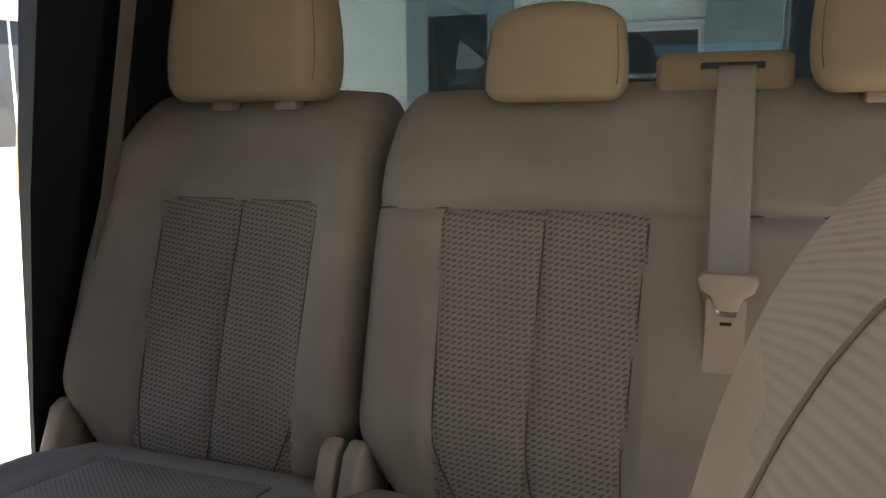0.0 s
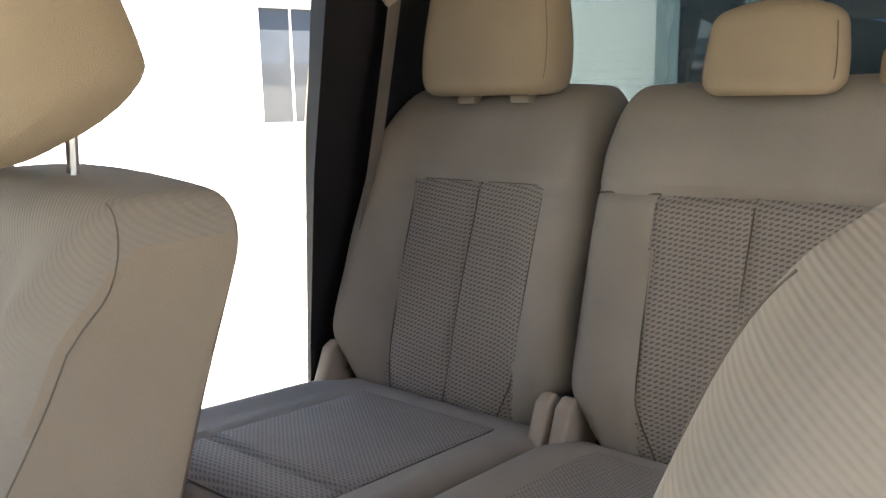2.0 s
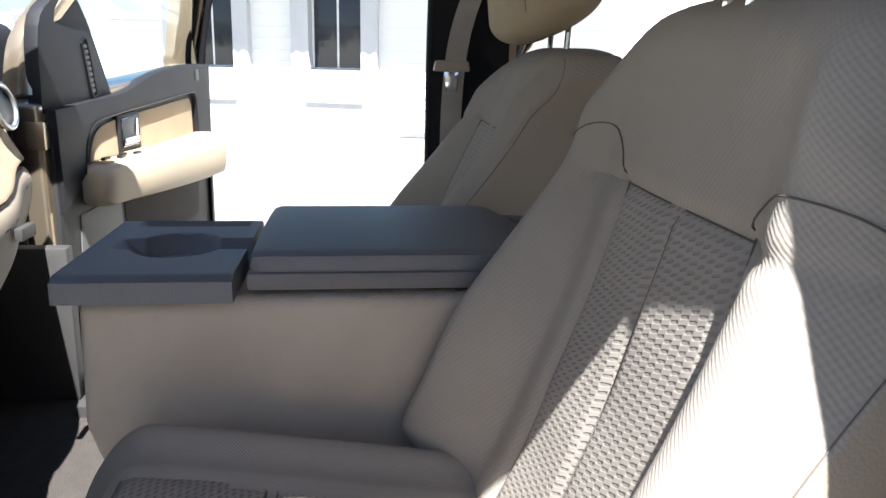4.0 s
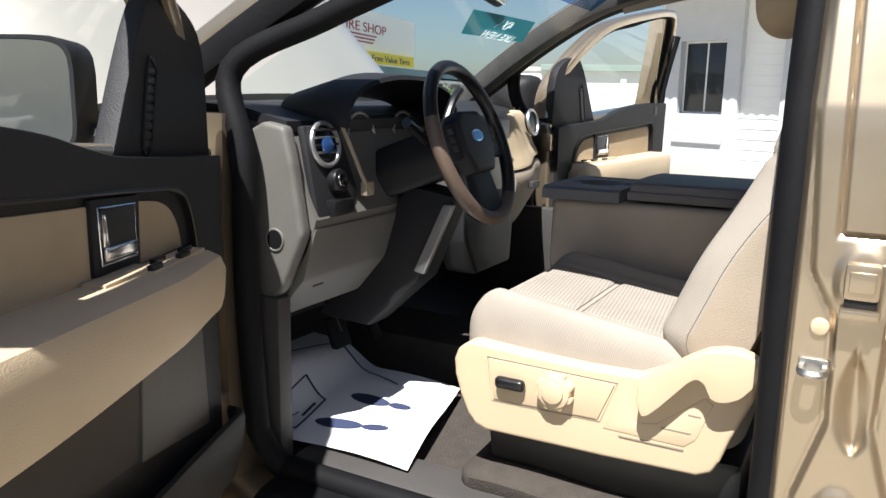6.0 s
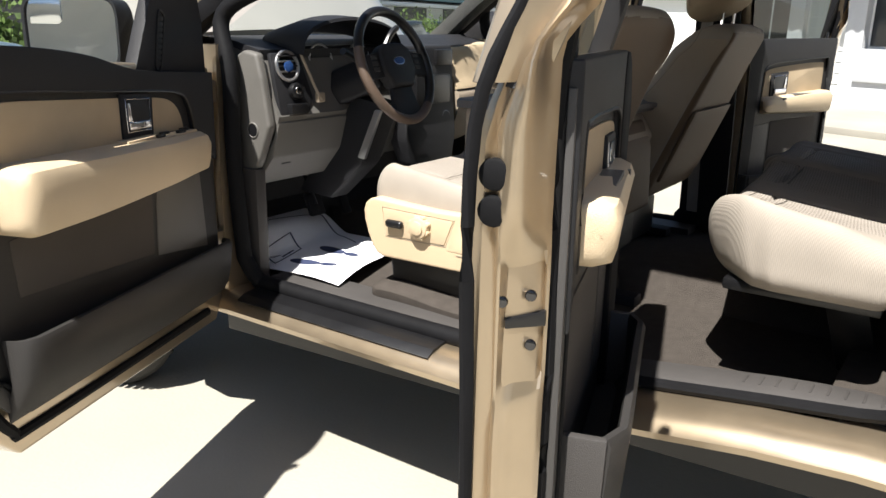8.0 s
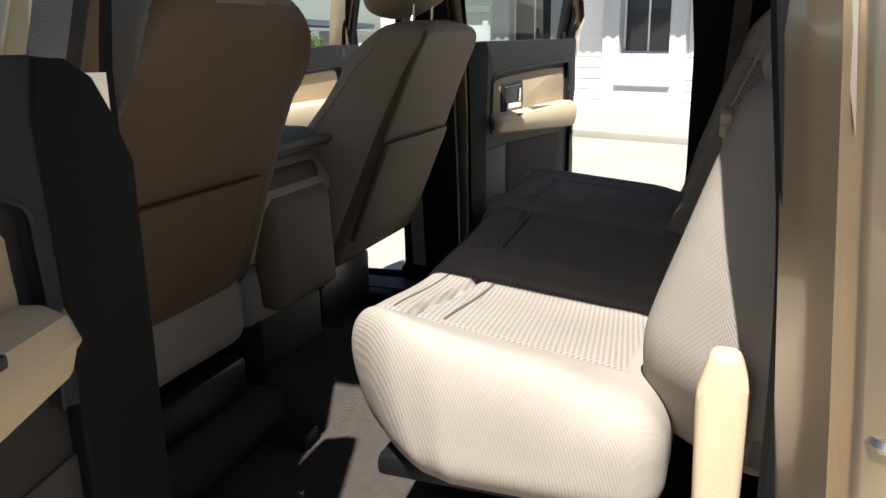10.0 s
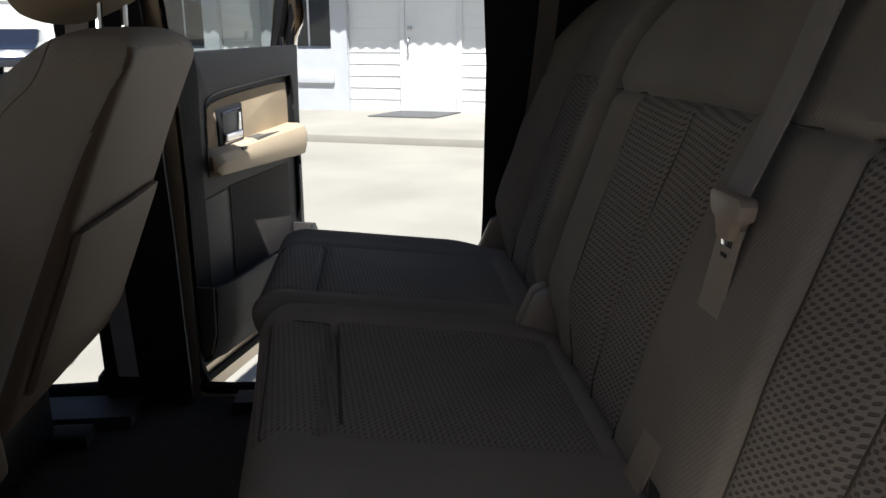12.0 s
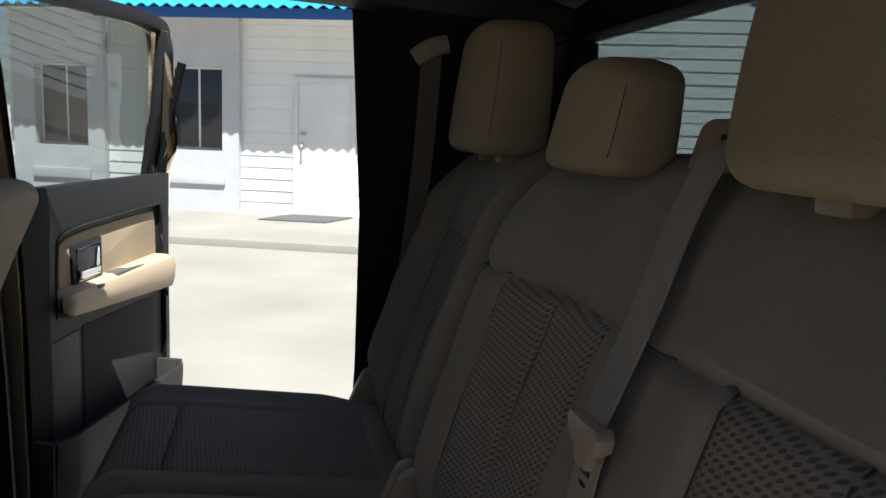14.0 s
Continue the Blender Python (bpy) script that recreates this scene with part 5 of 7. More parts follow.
door("rear", PRL, 0.83, 0.16, "open rear door on the driver's side, gold with tan armrest", 0.042)
door("rear", PRR, 0.83, 0.16, "open rear door on the passenger side, gold with tan armrest")
door("front", PFR, 1.08, 0.15, "open front passenger door, gold with tan and charcoal trim")

# ---- seats ----
def islands(bm):
    """Separate bmesh for each connected sheet of faces."""
    bm.faces.index_update()
    bm.faces.ensure_lookup_table()
    mark, n = {}, 0
    for f in bm.faces:
        if f.index in mark:
            continue
        stack = [f]
        mark[f.index] = n
        while stack:
            for e in stack.pop().edges:
                for g in e.link_faces:
                    if g.index not in mark:
                        mark[g.index] = n
                        stack.append(g)
        n += 1
    out = []
    for k in range(n):
        c = bm.copy()
        c.faces.index_update()
        c.faces.ensure_lookup_table()
        bmesh.ops.delete(c, geom=[f for f in c.faces if mark[f.index] != k], context="FACES")
        out.append(c)
    return out


def backrest(name, x0, x1, zb, zt, yb, yt, thick, panels, parent, crown=0.02, ins=(0.02, 0.02), low_in=0.02, res=0.009, wings=0.02, piping=0.0, shoulder=0.055, across=0.0, bend=0.0, corner=0.0, deep=0.10, yoke=False, recede=0.0):
    """Padded seat back: front face leans from yb at zb to yt at zt. panels: (x0, x1, z0, z1) of pattern cloth.
    ins: how far each side draws in towards the top. A panel narrows downwards by its fifth number.
    corner: radius of the upper corners; deep: thickness at the foot."""
    W, Hh = x1 - x0, zt - zb
    panels = [(*q, 0.0)[:5] for q in panels]
    edges = lambda q, z: (q[0] + q[4] * (q[3] - z) / (q[3] - q[2]), q[1] - q[4] * (q[3] - z) / (q[3] - q[2]))

    def lean_at(v):
        return 1 - max(0.0, 1 - v) ** bend if bend else max(0.0, v) ** 1.15

    def shape(p, n):
        v = max(0.0, (p.z + Hh / 2) / Hh)
        u = p.x / (W / 2)
        fv = v ** 1.4
        low = low_in * (1 - step(0.0, 0.2, v))
        a, b = x0 + ins[0] * fv + low, x1 - ins[1] * fv - low
        x = a + (b - a) * (u + 1) / 2
        z = zb + v * Hh - (0.018 if bend else 0.012) * u * u * step(0.7, 1, v)
        if corner:
            k = max(0.0, (abs(u) * W / 2 - (W / 2 - corner)) / corner)
            z -= corner * (1 - math.sqrt(max(0.0, 1 - min(1.0, k) ** 2))) * step(0.45, 1.0, v) ** 1.5
        y = yb + (yt - yb) * lean_at(v)
        y -= recede * step(0.72, 1.0, -u)
        f = (p.y + thick / 2) / thick                     # 0 at the back, 1 at the front
        bulge = crown * (1 - u * u) * 4 * v * (1 - v) * 0.4 + wings * step(0.58 if bend else 0.42, 0.92, abs(u)) * ((0.5 + 1.1 * (1 - step(0.35, 0.82, v))) * step(0.0, 0.2, v) * (1 - step(0.86, 0.99, v)) if bend else step(0.05, 0.25, v) * (1 - step(0.80, 1.0, v)))
        bulge += 0.0025 * noise.noise((x * 9, v * 7, x0))
        d = 0.0
        if f > 0.5:
            for q in panels:
                c, e = q[2], q[3]
                a, b = edges(q, z)
                inx = min(x - a, b - x)
                inz = min(z - c, e - z)
                inside = min(inx, inz)
                d -= 0.010 * math.exp(-(inside / 0.009) ** 2)
                d -= 0.004 * step(0, 0.02, inside)
                mid = abs(x - (a + b) / 2)
                if inz > 0:
                    d -= 0.007 * math.exp(-(mid / 0.008) ** 2)
                if inx < 0 and abs(z - e) < 0.02 and -0.09 < inx:
                    d -= 0.006 * math.exp(-((z - e) / 0.008) ** 2)
            if across:
                d -= 0.007 * math.exp(-((z - across) / 0.008) ** 2)
        if bend:
            rear = (yb - deep) + (yt - thick - yb + deep) * v           # flat rear panel
            return Vector((x, rear + (y - rear) * f + (bulge + d) * step(0.3, 1, f), z))
        return Vector((x, y + (f - 1) * thick + (bulge + d) * step(0.3, 1, f), z))

    bm = puff((W, thick, Hh), min(shoulder, thick * 0.42), res, shape)
    ob = None
    cuts = []
    for q in panels:
        def hit(c, q=q):
            lean = yb + (yt - yb) * lean_at((c.z - zb) / Hh)
            a, b = edges(q, c.z)
            return c.y > lean - thick * 0.3 and a < c.x < b and q[2] < c.z < q[3]
        cuts.append(take(bm, hit))
    rear = None
    if bend:
        rear = take_faces(bm, lambda f: f.normal.y < -0.5 and f.calc_center_median().z < zt - 0.03)
        sides = [take_faces(bm, lambda f, k=k: f.normal.x * k > 0.93) for k in (-1, 1)]
    ob = part(name, bm, CLOTH_V, parent, "taupe ribbed cloth seat back")
    if rear:
        part("rear_panel", rear, BROWNV, ob, "brown vinyl rear panel")
        for q in sides:
            for piece in islands(q):
                part("side_panel", piece, SIDEV, ob, "tan vinyl side panel")
    for c in cuts:
        part("insert", c, INS_F if bend else INS_V, ob, "woven dash-pattern cloth insert")
    def on(x, z):
        """Place on the front face."""
        v = (z - zb) / Hh
        fv = max(0.0, v) ** 1.4
        a, b = x0 + ins[0] * fv, x1 - ins[1] * fv
        return shape(Vector(((2 * (x - a) / (b - a) - 1) * W / 2, thick / 2, v * Hh - Hh / 2)), None) + Vector((0, 0.0005, 0))
    for a, b, c, e, narrow in panels:
        zs = [c + (e - c) * k / 24 for k in range(25)]
        lines = [[(a + narrow * (e - z) / (e - c), z) for z in zs], [(b - narrow * (e - z) / (e - c), z) for z in zs], [((a + b) / 2, z) for z in zs]]
        if yoke:
            # curved shoulder seams from the upper corners of the insert to the sides
            for x, s in ((a, -1), (b, 1)):
                lines.append([(x + s * 0.125 * (1 - math.cos(math.pi / 2 * k / 16)), e + 0.062 * math.sin(math.pi / 2 * k / 16)) for k in range(17)])
        if not across:
            lines.append([(a + (b - a) * k / 16, e) for k in range(17)])
        for ln in lines:
            part("seam", tube([on(*q) for q in ln], 0.0009 if yoke else 0.0014, seg=5), SEAM, ob)
    if across:
        part("seam", tube([on(x0 + 0.05 + (W - 0.06) * k / 60, across) for k in range(61)], 0.0014, seg=5), SEAM, ob)
    if piping:
        r = min(shoulder, thick * 0.42)
        for s in (-1, 1):
            qx, qy = r * 0.90, r * 0.43
            flat = [(W / 2 - r + qx, thick / 2 - r + qy, -Hh / 2 + Hh * 0.05 + (Hh * 0.95 - r) * k / 30) for k in range(31)]
            flat += [(W / 2 - r + qx * math.cos(a), thick / 2 - r + qy, Hh / 2 - r + r * 0.9 * math.sin(a)) for a in [math.pi / 2 * k / 8 for k in range(1, 9)]]
            pts = [shape(Vector((s * x, y, z)), None) + Vector((s * 0.0005, 0.0005, 0)) for x, y, z in flat]
            part("piping", tube(pts, 0.0007, seg=6), SEAMT, ob, "taupe seam piping")
    return ob


def cushion(name, x0, x1, y0, y1, zt, thick, panels, parent, rise=0.03, res=0.010, side=0.02, m=None, nose=0.03, trim=0.0, lift=0.0, under=0.0):
    """Seat cushion; y0 rear, y1 front. trim: the front draws back towards the door; lift: plumper at that end."""
    W, D = x1 - x0, y1 - y0
    xc, yc = (x0 + x1) / 2, (y0 + y1) / 2

    def shape(p, n):
        u, v = p.x / (W / 2), (p.y + D / 2) / D
        x, y = xc + p.x * (1 - 0.03 * step(0.7, 1, v)), yc + p.y - trim * (0.55 * max(0.0, 0.5 - u / 2) + 0.45 * step(0.75, 1.0, -u)) * step(0.2, 1.0, v)
        y -= under * (0.5 - p.z / thick) * step(0.5, 1.0, v)
        top = step(-0.2, 1, p.z / (thick / 2))
        z = zt - thick / 2 + p.z
        z += top * (rise * (v - 0.3) + side * step(0.72, 0.97, abs(u)) * step(0.05, 0.3, v) - nose * step(0.86, 1.0, v))
        z += lift * step(0.1, 0.9, -u) * (0.35 + 0.65 * top)
        if p.z > 0:
            for a, b, c, e in panels:
                inside = min(x - a, b - x, y - c, e - y)
                z -= 0.0075 * math.exp(-(inside / 0.007) ** 2)
                z -= 0.003 * step(0, 0.02, inside)
        return Vector((x, y, z))

    bm = puff((W, D, thick), min(0.05, thick * 0.42), res, shape)
    cuts = [take(bm, lambda c, q=q: c.z > zt - thick * 0.5 and q[0] < c.x < q[1] and q[2] < c.y < q[3]) for q in panels]
    ob = part(name, bm, m or CLOTH_H, parent, "taupe ribbed cloth cushion")
    for c in cuts:
        part("insert", c, INS_H, ob, "woven dash-pattern cloth insert")
    for a, b, c, e in panels:
        ring = [(a + (b - a) * k / 12, c) for k in range(12)] + [(b, c + (e - c) * k / 12) for k in range(12)] + [(b - (b - a) * k / 12, e) for k in range(12)] + [(a, e - (e - c) * k / 12) for k in range(12)]
        part("seam", tube([shape(Vector(((x - xc) / (1 - 0.03 * step(0.7, 1, (y - y0) / D)), y - yc, thick / 2)), None) + Vector((0, 0, 0.0004)) for x, y in ring], 0.0014, seg=5, closed=True), SEAM, ob)
    return ob


def headrest(parent, xc, y, z0, w, h, d, posts=0.06, back=0.0, lean=0.12, taper=0.14, seen=True, m=None, tuck=0.0, soft=0.30):
    """Padded headrest with its front at y, on two posts."""
    def shape(p, n):
        u, v = p.x / (w / 2), (p.z + h / 2) / h
        k = 1 - taper * step(0.35, 1.0, v) - 0.05 * (1 - step(0, 0.25, v))
        x = xc + p.x * k
        f = (p.y + d / 2) / d
        z = z0 + h * v - 0.018 * u * u * v + (0.02 * u * u * (1 - v) if tuck else 0.0) + tuck * (1 - f) * (1 - v) ** 1.3
        yy = y - d + f * d - lean * (v * h) + 0.012 * (1 - u * u) * f - 0.02 * (1 - f) * (1 - v)
        return Vector((x, yy, z))
    bm = puff((w, d, h), min(w, d, h) * soft, 0.010, shape)
    ob = part("headrest", bm, m or HEADC, parent, "beige padded headrest")
    # seams where the front meets the sides
    r = min(w, d, h) * soft
    q = r * (1 - 0.7071)
    for s in (-1, 1):
        pts = [shape(Vector((s * (w / 2 - q), d / 2 - q, -h / 2 + r + (h - 2 * r) * k / 16)), None) + Vector((s * 0.0006, 0.0006, 0)) for k in range(17)]
        part("seam", tube(pts, 0.0008, seg=5), SEAMT, ob)
    for s in (-1, 1):
        part("post", tube([(xc + s * posts, y - d * 0.55 - back, z0 + 0.04 + tuck), (xc + s * posts, y - d * 0.55 + 0.01 - back, z0 - 0.07)], 0.006), CHROME, ob, "chrome headrest post")
        if seen:
            part("guide", box(xc + s * posts - 0.020, xc + s * posts + 0.020, y - d * 0.55 - 0.014 - back * 0.3, y - d * 0.55 + 0.018 - back * 0.3, z0 - 0.014, z0 + 0.002, 0.005), BELTP, ob)
    return ob


# rear bench: passenger-side single part and driver-side double part
r40 = thing("rear_seat", "taupe cloth rear seat single section, upright", "seat", (0.54, -0.7, 0.63), group="rear bench")
r60 = thing("rear_seat", "taupe cloth rear seat double section, upright", "seat", (-0.26, -0.7, 0.63), group="rear bench")
BK = dict(zb=0.905, zt=1.515, low_in=0.05, yb=-0.782, yt=-0.985, thick=0.15)
b40 = backrest("backrest", 0.288, 0.825, panels=[(0.380, 0.682, 0.925, 1.335, 0.006)], parent=None, ins=(0.014, 0.03), wings=0.052, corner=0.05, **BK)
b60 = backrest("backrest", -0.80, 0.282, recede=0.10, panels=[(-0.113, 0.172, 0.925, 1.335, 0.022), (-0.62, -0.335, 0.925, 1.335, 0.016)], parent=None, ins=(0.03, -0.014), across=1.335, wings=0.040, corner=0.04, **BK)
c40 = cushion("cushion", 0.292, 0.79, -0.83, -0.262, 0.955, 0.13, [(0.385, 0.685, -0.745, -0.3975), (0.385, 0.685, -0.3945, -0.30)], None, rise=0.06, side=0.022, under=0.10)
c60 = cushion("cushion", -0.775, 0.285, -0.83, -0.295, 0.955, 0.13, [(-0.13, 0.20, -0.765, -0.4375), (-0.13, 0.20, -0.4345, -0.335), (-0.64, -0.30, -0.765, -0.4775), (-0.64, -0.30, -0.4745, -0.38)], None, trim=0.16, rise=0.06, side=0.022, lift=0.045, under=0.06)
h40 = headrest(None, 0.53, -0.905, 1.492, 0.29, 0.235, 0.10, taper=0.1, back=0.045)
hC = headrest(None, 0.030, -0.915, 1.485, 0.198, 0.138, 0.078, taper=0.06, lean=0.22, seen=False, back=0.05)
hD = headrest(None, -0.445, -0.905, 1.492, 0.29, 0.235, 0.10, taper=0.1, back=0.045)
lv = []
for x in (0.805, 0.266, 0.304):
    lv.append(part("hinge_cover", prism([(-0.86, 0.86), (-0.745, 0.86), (-0.735, 0.93), (-0.765, 1.0), (-0.79, 1.012), (-0.82, 0.99), (-0.86, 0.92)], x - 0.0145, x + 0.0145, prof_x, 0.008, 3), BELTP, None, "tan plastic hinge cover"))
lv.append(part("hinge_cover", prism([(-0.905, 0.86), (-0.862, 0.86), (-0.856, 1.04), (-0.868, 1.085), (-0.895, 1.085), (-0.908, 1.05)], -0.815, -0.785, prof_x, 0.010, 3), TANP, None, "tall cream plastic hinge cover"))
legs = []
for x in (0.38, 0.66, -0.40, -0.15, 0.18):
    legs.append(part("seat_leg", prism([(-0.80, 0.56), (-0.70, 0.56), (-0.62, 0.82), (-0.72, 0.84)], x - 0.015, x + 0.015, prof_x, 0.004), BLACK, None, "black steel seat bracket"))
pan40 = part("seat_pan", box(0.31, 0.76, -0.80, -0.44, 0.82, 0.85, 0.01), BLACK, None)
pan60 = part("seat_pan", box(-0.72, 0.26, -0.80, -0.46, 0.82, 0.85, 0.01), BLACK, None)
adopt(r40, b40, c40, h40, lv[0], lv[2], legs[0], legs[1], pan40)
adopt(r60, b60, c60, hC, hD, lv[1], lv[3], *legs[2:], pan60)

# centre belt of the rear bench, fed from a bezel on top of the back
cb = thing("seat_belt", "taupe rear centre seat belt with tan guide, hanging", "seat belt", (-0.2, -0.9, 1.0))
wide = 0.024
def strap(path, half, m, across=(1, 0, 0), t=0.0012):
    a = Vector(across).normalized() * half
    rings = []
    P_ = [Vector(p) for p in path]
    for i, p in enumerate(P_):
        d = (P_[min(i + 1, len(P_) - 1)] - P_[max(i - 1, 0)]).normalized()
        nn = d.cross(a).normalized() * t
        rings.append([p - a + nn, p + a + nn, p + a - nn, p - a - nn])
    return part("webbing", loft(rings), m)
parts = [strap(spline([(-0.213, -1.01, 1.53), (-0.213, -0.975, 1.522), (-0.213, -0.943, 1.47), (-0.213, -0.905, 1.365), (-0.215, -0.862, 1.265)], 6), wide, BELT),
         strap(spline([(-0.215, -0.862, 1.235), (-0.213, -0.835, 1.10), (-0.205, -0.795, 0.98), (-0.205, -0.78, 0.94)], 5), wide, BELTP),
         part("bezel", puff((0.182, 0.07, 0.06), 0.014, 0.010, lambda p, n: Vector((-0.195 + p.x, -1.035 + p.y - 0.3 * p.z, 1.522 + p.z))), HEADC, None, "tan belt bezel"),
         part("slot", box(-0.248, -0.165, -1.006, -0.998, 1.527, 1.536, 0.002), BLACK),
         part("belt_guide", prism([(-0.252, 1.262), (-0.247, 1.246), (-0.234, 1.240), (-0.228, 1.222), (-0.202, 1.222), (-0.196, 1.240), (-0.183, 1.246), (-0.178, 1.262), (-0.184, 1.270), (-0.246, 1.270)], -0.870, -0.850, prof_y, 0.006), BELTP, None, "tan belt guide"),
         part("tongue", prism([(-0.228, 1.225), (-0.202, 1.225), (-0.205, 1.178), (-0.225, 1.178)], -0.861, -0.857, prof_y, 0.001), CHROME, None, "chrome belt tongue"),
         part("tongue_slot", prism([(-0.222, 1.208), (-0.208, 1.208), (-0.208, 1.190), (-0.222, 1.190)], -0.8568, -0.855, prof_y), BLACK)]
adopt(cb, *parts)
for x in (-0.245, 0.30, -0.30):
    bk = thing("belt_buckle", "dark belt buckle with red button tucked behind the cushion", "buckle", (x, -0.80, 0.95), group="rear buckles")
    adopt(bk, part("buckle_body", box(x - 0.018, x + 0.018, -0.825, -0.79, 0.93, 0.965, 0.006), BLACK if x > -0.2 else GREYP),
          part("button", box(x - 0.012, x + 0.012, -0.812, -0.796, 0.962, 0.972, 0.003), RED))
# rear outboard belts on the cab corners
for s, dy in ((-1, 0.0), (1, 0.115)):
    ob = thing("seat_belt", "taupe outboard rear seat belt along the cab corner", "seat belt", (s * 0.74, -1.0, 1.2), group="rear outboard belts")
    adopt(ob, strap(spline([(s * 0.69, -0.99 + dy, 1.68), (s * 0.735, -0.985 + dy, 1.45), (s * 0.775, -0.965 + dy, 1.2), (s * 0.785, -0.93 + dy, 0.95)], 6), 0.022, BELT_SHADED, (s * 0.25, -0.97, 0) if s > 0 else (0.5, 0.8, 0)),
          part("ring", tube(spline([(s * 0.68, -1.02 + dy, 1.70), (s * 0.68, -0.985 + dy, 1.69), (s * 0.69, -0.955 + dy, 1.67)], 4), 0.008, 0.018), BELTP))


def front_seat(name, xc, out, label, power, zt=1.44, hz=1.442, ins=0.045, half=0.292, yt=-0.055, bend=1.35, zb=0.86, yb=0.20, rear=0.06, shoulder=0.034, corner=0.085, deep=0.10, thick=0.145):
    """Bucket seat. out: -1 when the door is towards -x."""
    t = thing(name, label, "seat", (xc, 0.3, 0.58), group="front seats")
    bx0, bx1 = xc - half + (0.045 if power else 0.0), xc + half
    back = backrest("backrest", bx0, bx1, zb, zt, yb, yt, thick, [(xc - 0.125, xc + 0.125, 0.93, 1.296, -0.012)] if power else [(xc - 0.125, xc + 0.155, 0.93, 1.276, -0.012)], None, crown=0.03, ins=(ins, ins), low_in=0.0, wings=0.066 if power else 0.072, res=0.0075, piping=0.05, shoulder=shoulder, bend=bend, corner=corner, deep=deep, yoke=power, recede=0.075 if power else 0.0)
    cu = cushion("cushion", xc - 0.255, xc + 0.255, rear, 0.62, 0.94, 0.18, [(xc - 0.15, xc + 0.15, rear + 0.08, 0.40), (xc - 0.15, xc + 0.15, 0.412, 0.56)], None, rise=0.085, side=0.03, nose=0.045)
    hd = headrest(None, xc + 0.012 * -out, yt + (0.085 if power else 0.05), hz, 0.32, 0.25, 0.15, posts=0.02 if power else 0.065, lean=-0.10, taper=0.12, back=0.03, tuck=0.075, soft=0.42)
    # grey rear panel with a map pocket
    rear_at = lambda z: (yb - deep) + (yt - thick - yb + deep) * (z - zb) / (zt - zb)
    pk = part("map_pocket", puff((0.44, 0.022, 0.27), 0.010, 0.02, lambda p, n: Vector((xc + p.x, rear_at(0.995 + p.z) + p.y - 0.004 - 0.004 * (1 - (p.x / 0.22) ** 2), 0.995 + p.z))), BROWNV, None, "brown vinyl map pocket")
    X = lambda a: xc + out * (a - 0.018)
    # hard plastic side shield with the raised recliner cover
    shield_out = [(0.046, 0.89), (0.075, 0.82), (0.092, 0.768), (0.105, 0.744), (0.13, 0.732), (0.30, 0.727), (0.541, 0.724), (0.565, 0.732), (0.582, 0.752), (0.60, 0.79), (0.613, 0.831), (0.616, 0.862), (0.608, 0.885), (0.59, 0.90), (0.572, 0.905), (0.474, 0.900), (0.342, 0.895), (0.245, 0.897), (0.20, 0.918), (0.15, 0.95), (0.115, 0.966), (0.06, 0.96), (0.04, 0.93)]
    objs = [back, cu, hd, pk]
    if not power:
        shield_out = [(0.245, 0.705), (0.56, 0.725), (0.60, 0.75), (0.615, 0.86), (0.60, 0.885), (0.50, 0.87), (0.30, 0.845), (0.245, 0.85)]
    sh = part("side_shield", prism(shield_out, X(0.262), X(0.305), prof_x, 0.016, 4), TANP if power else GREYP, None, "cream plastic seat side shield" if power else "dark seat side shield")
    if power:
        part("switch_panel", prism([(0.312, 0.800), (0.525, 0.796), (0.537, 0.878), (0.283, 0.874)], X(0.303), X(0.3085), prof_x, 0.003), TANP, sh)
        part("panel_groove", tube([Vector((X(0.3052), a, b)) for a, b in ((0.308, 0.796), (0.529, 0.792), (0.541, 0.881), (0.278, 0.877))], 0.0014, seg=6, closed=True), SIDEV, sh)
        part("lower_panel", prism([(0.302, 0.785), (0.154, 0.783), (0.134, 0.801), (0.110, 0.87), (0.125, 0.88), (0.205, 0.815), (0.245, 0.808), (0.262, 0.865)], X(0.303), X(0.3065), prof_x, 0.002), TANP, sh)
        part("switch", puff((0.02, 0.062, 0.024), 0.009, 0.006, lambda p, n: Vector((X(0.318) + p.x, 0.486 + p.y, 0.838 + p.z))), BLACK, sh, "black seat switch")
        part("knob", disc((X(0.308), 0.394, 0.842), (out, 0, 0), 0.033, 0.022, 28, 0.006), TANP, sh, "round cream lumbar knob")
        part("knob_cap", disc((X(0.330), 0.394, 0.842), (out, 0, 0), 0.021, 0.005, 20, 0.002), TANP, sh)
        for k in range(8):
            a = math.pi * (k + 0.5) / 4
            part("knob_lobe", disc((X(0.309), 0.394 + 0.030 * math.cos(a), 0.842 + 0.030 * math.sin(a)), (out, 0, 0), 0.0085, 0.017, 12, 0.003), TANP, sh)
    lever = curve2([(0.234, 0.858), (0.234, 0.89), (0.225, 0.905), (0.18, 0.937), (0.125, 0.972), (0.073, 0.979), (0.042, 0.965), (0.040, 0.937), (0.060, 0.907), (0.075, 0.896), (0.095, 0.889), (0.112, 0.894), (0.122, 0.914), (0.135, 0.922), (0.15, 0.913), (0.18, 0.877), (0.212, 0.842), (0.225, 0.838)], 2)
    if power:
        part("recliner_lever", prism(lever, X(0.300), X(0.342), prof_x, 0.008, 3), TANP, sh, "cream recliner lever")
    for k, (a, b, z) in enumerate(((0.154, 0.271, 0.775), (0.143, 0.196, 0.808), (0.129, 0.151, 0.842))):
        part("slot", box(min(X(0.303), X(0.3073)), max(X(0.303), X(0.3073)), a, b, z, z + 0.004, 0.001), SIDEV, sh)
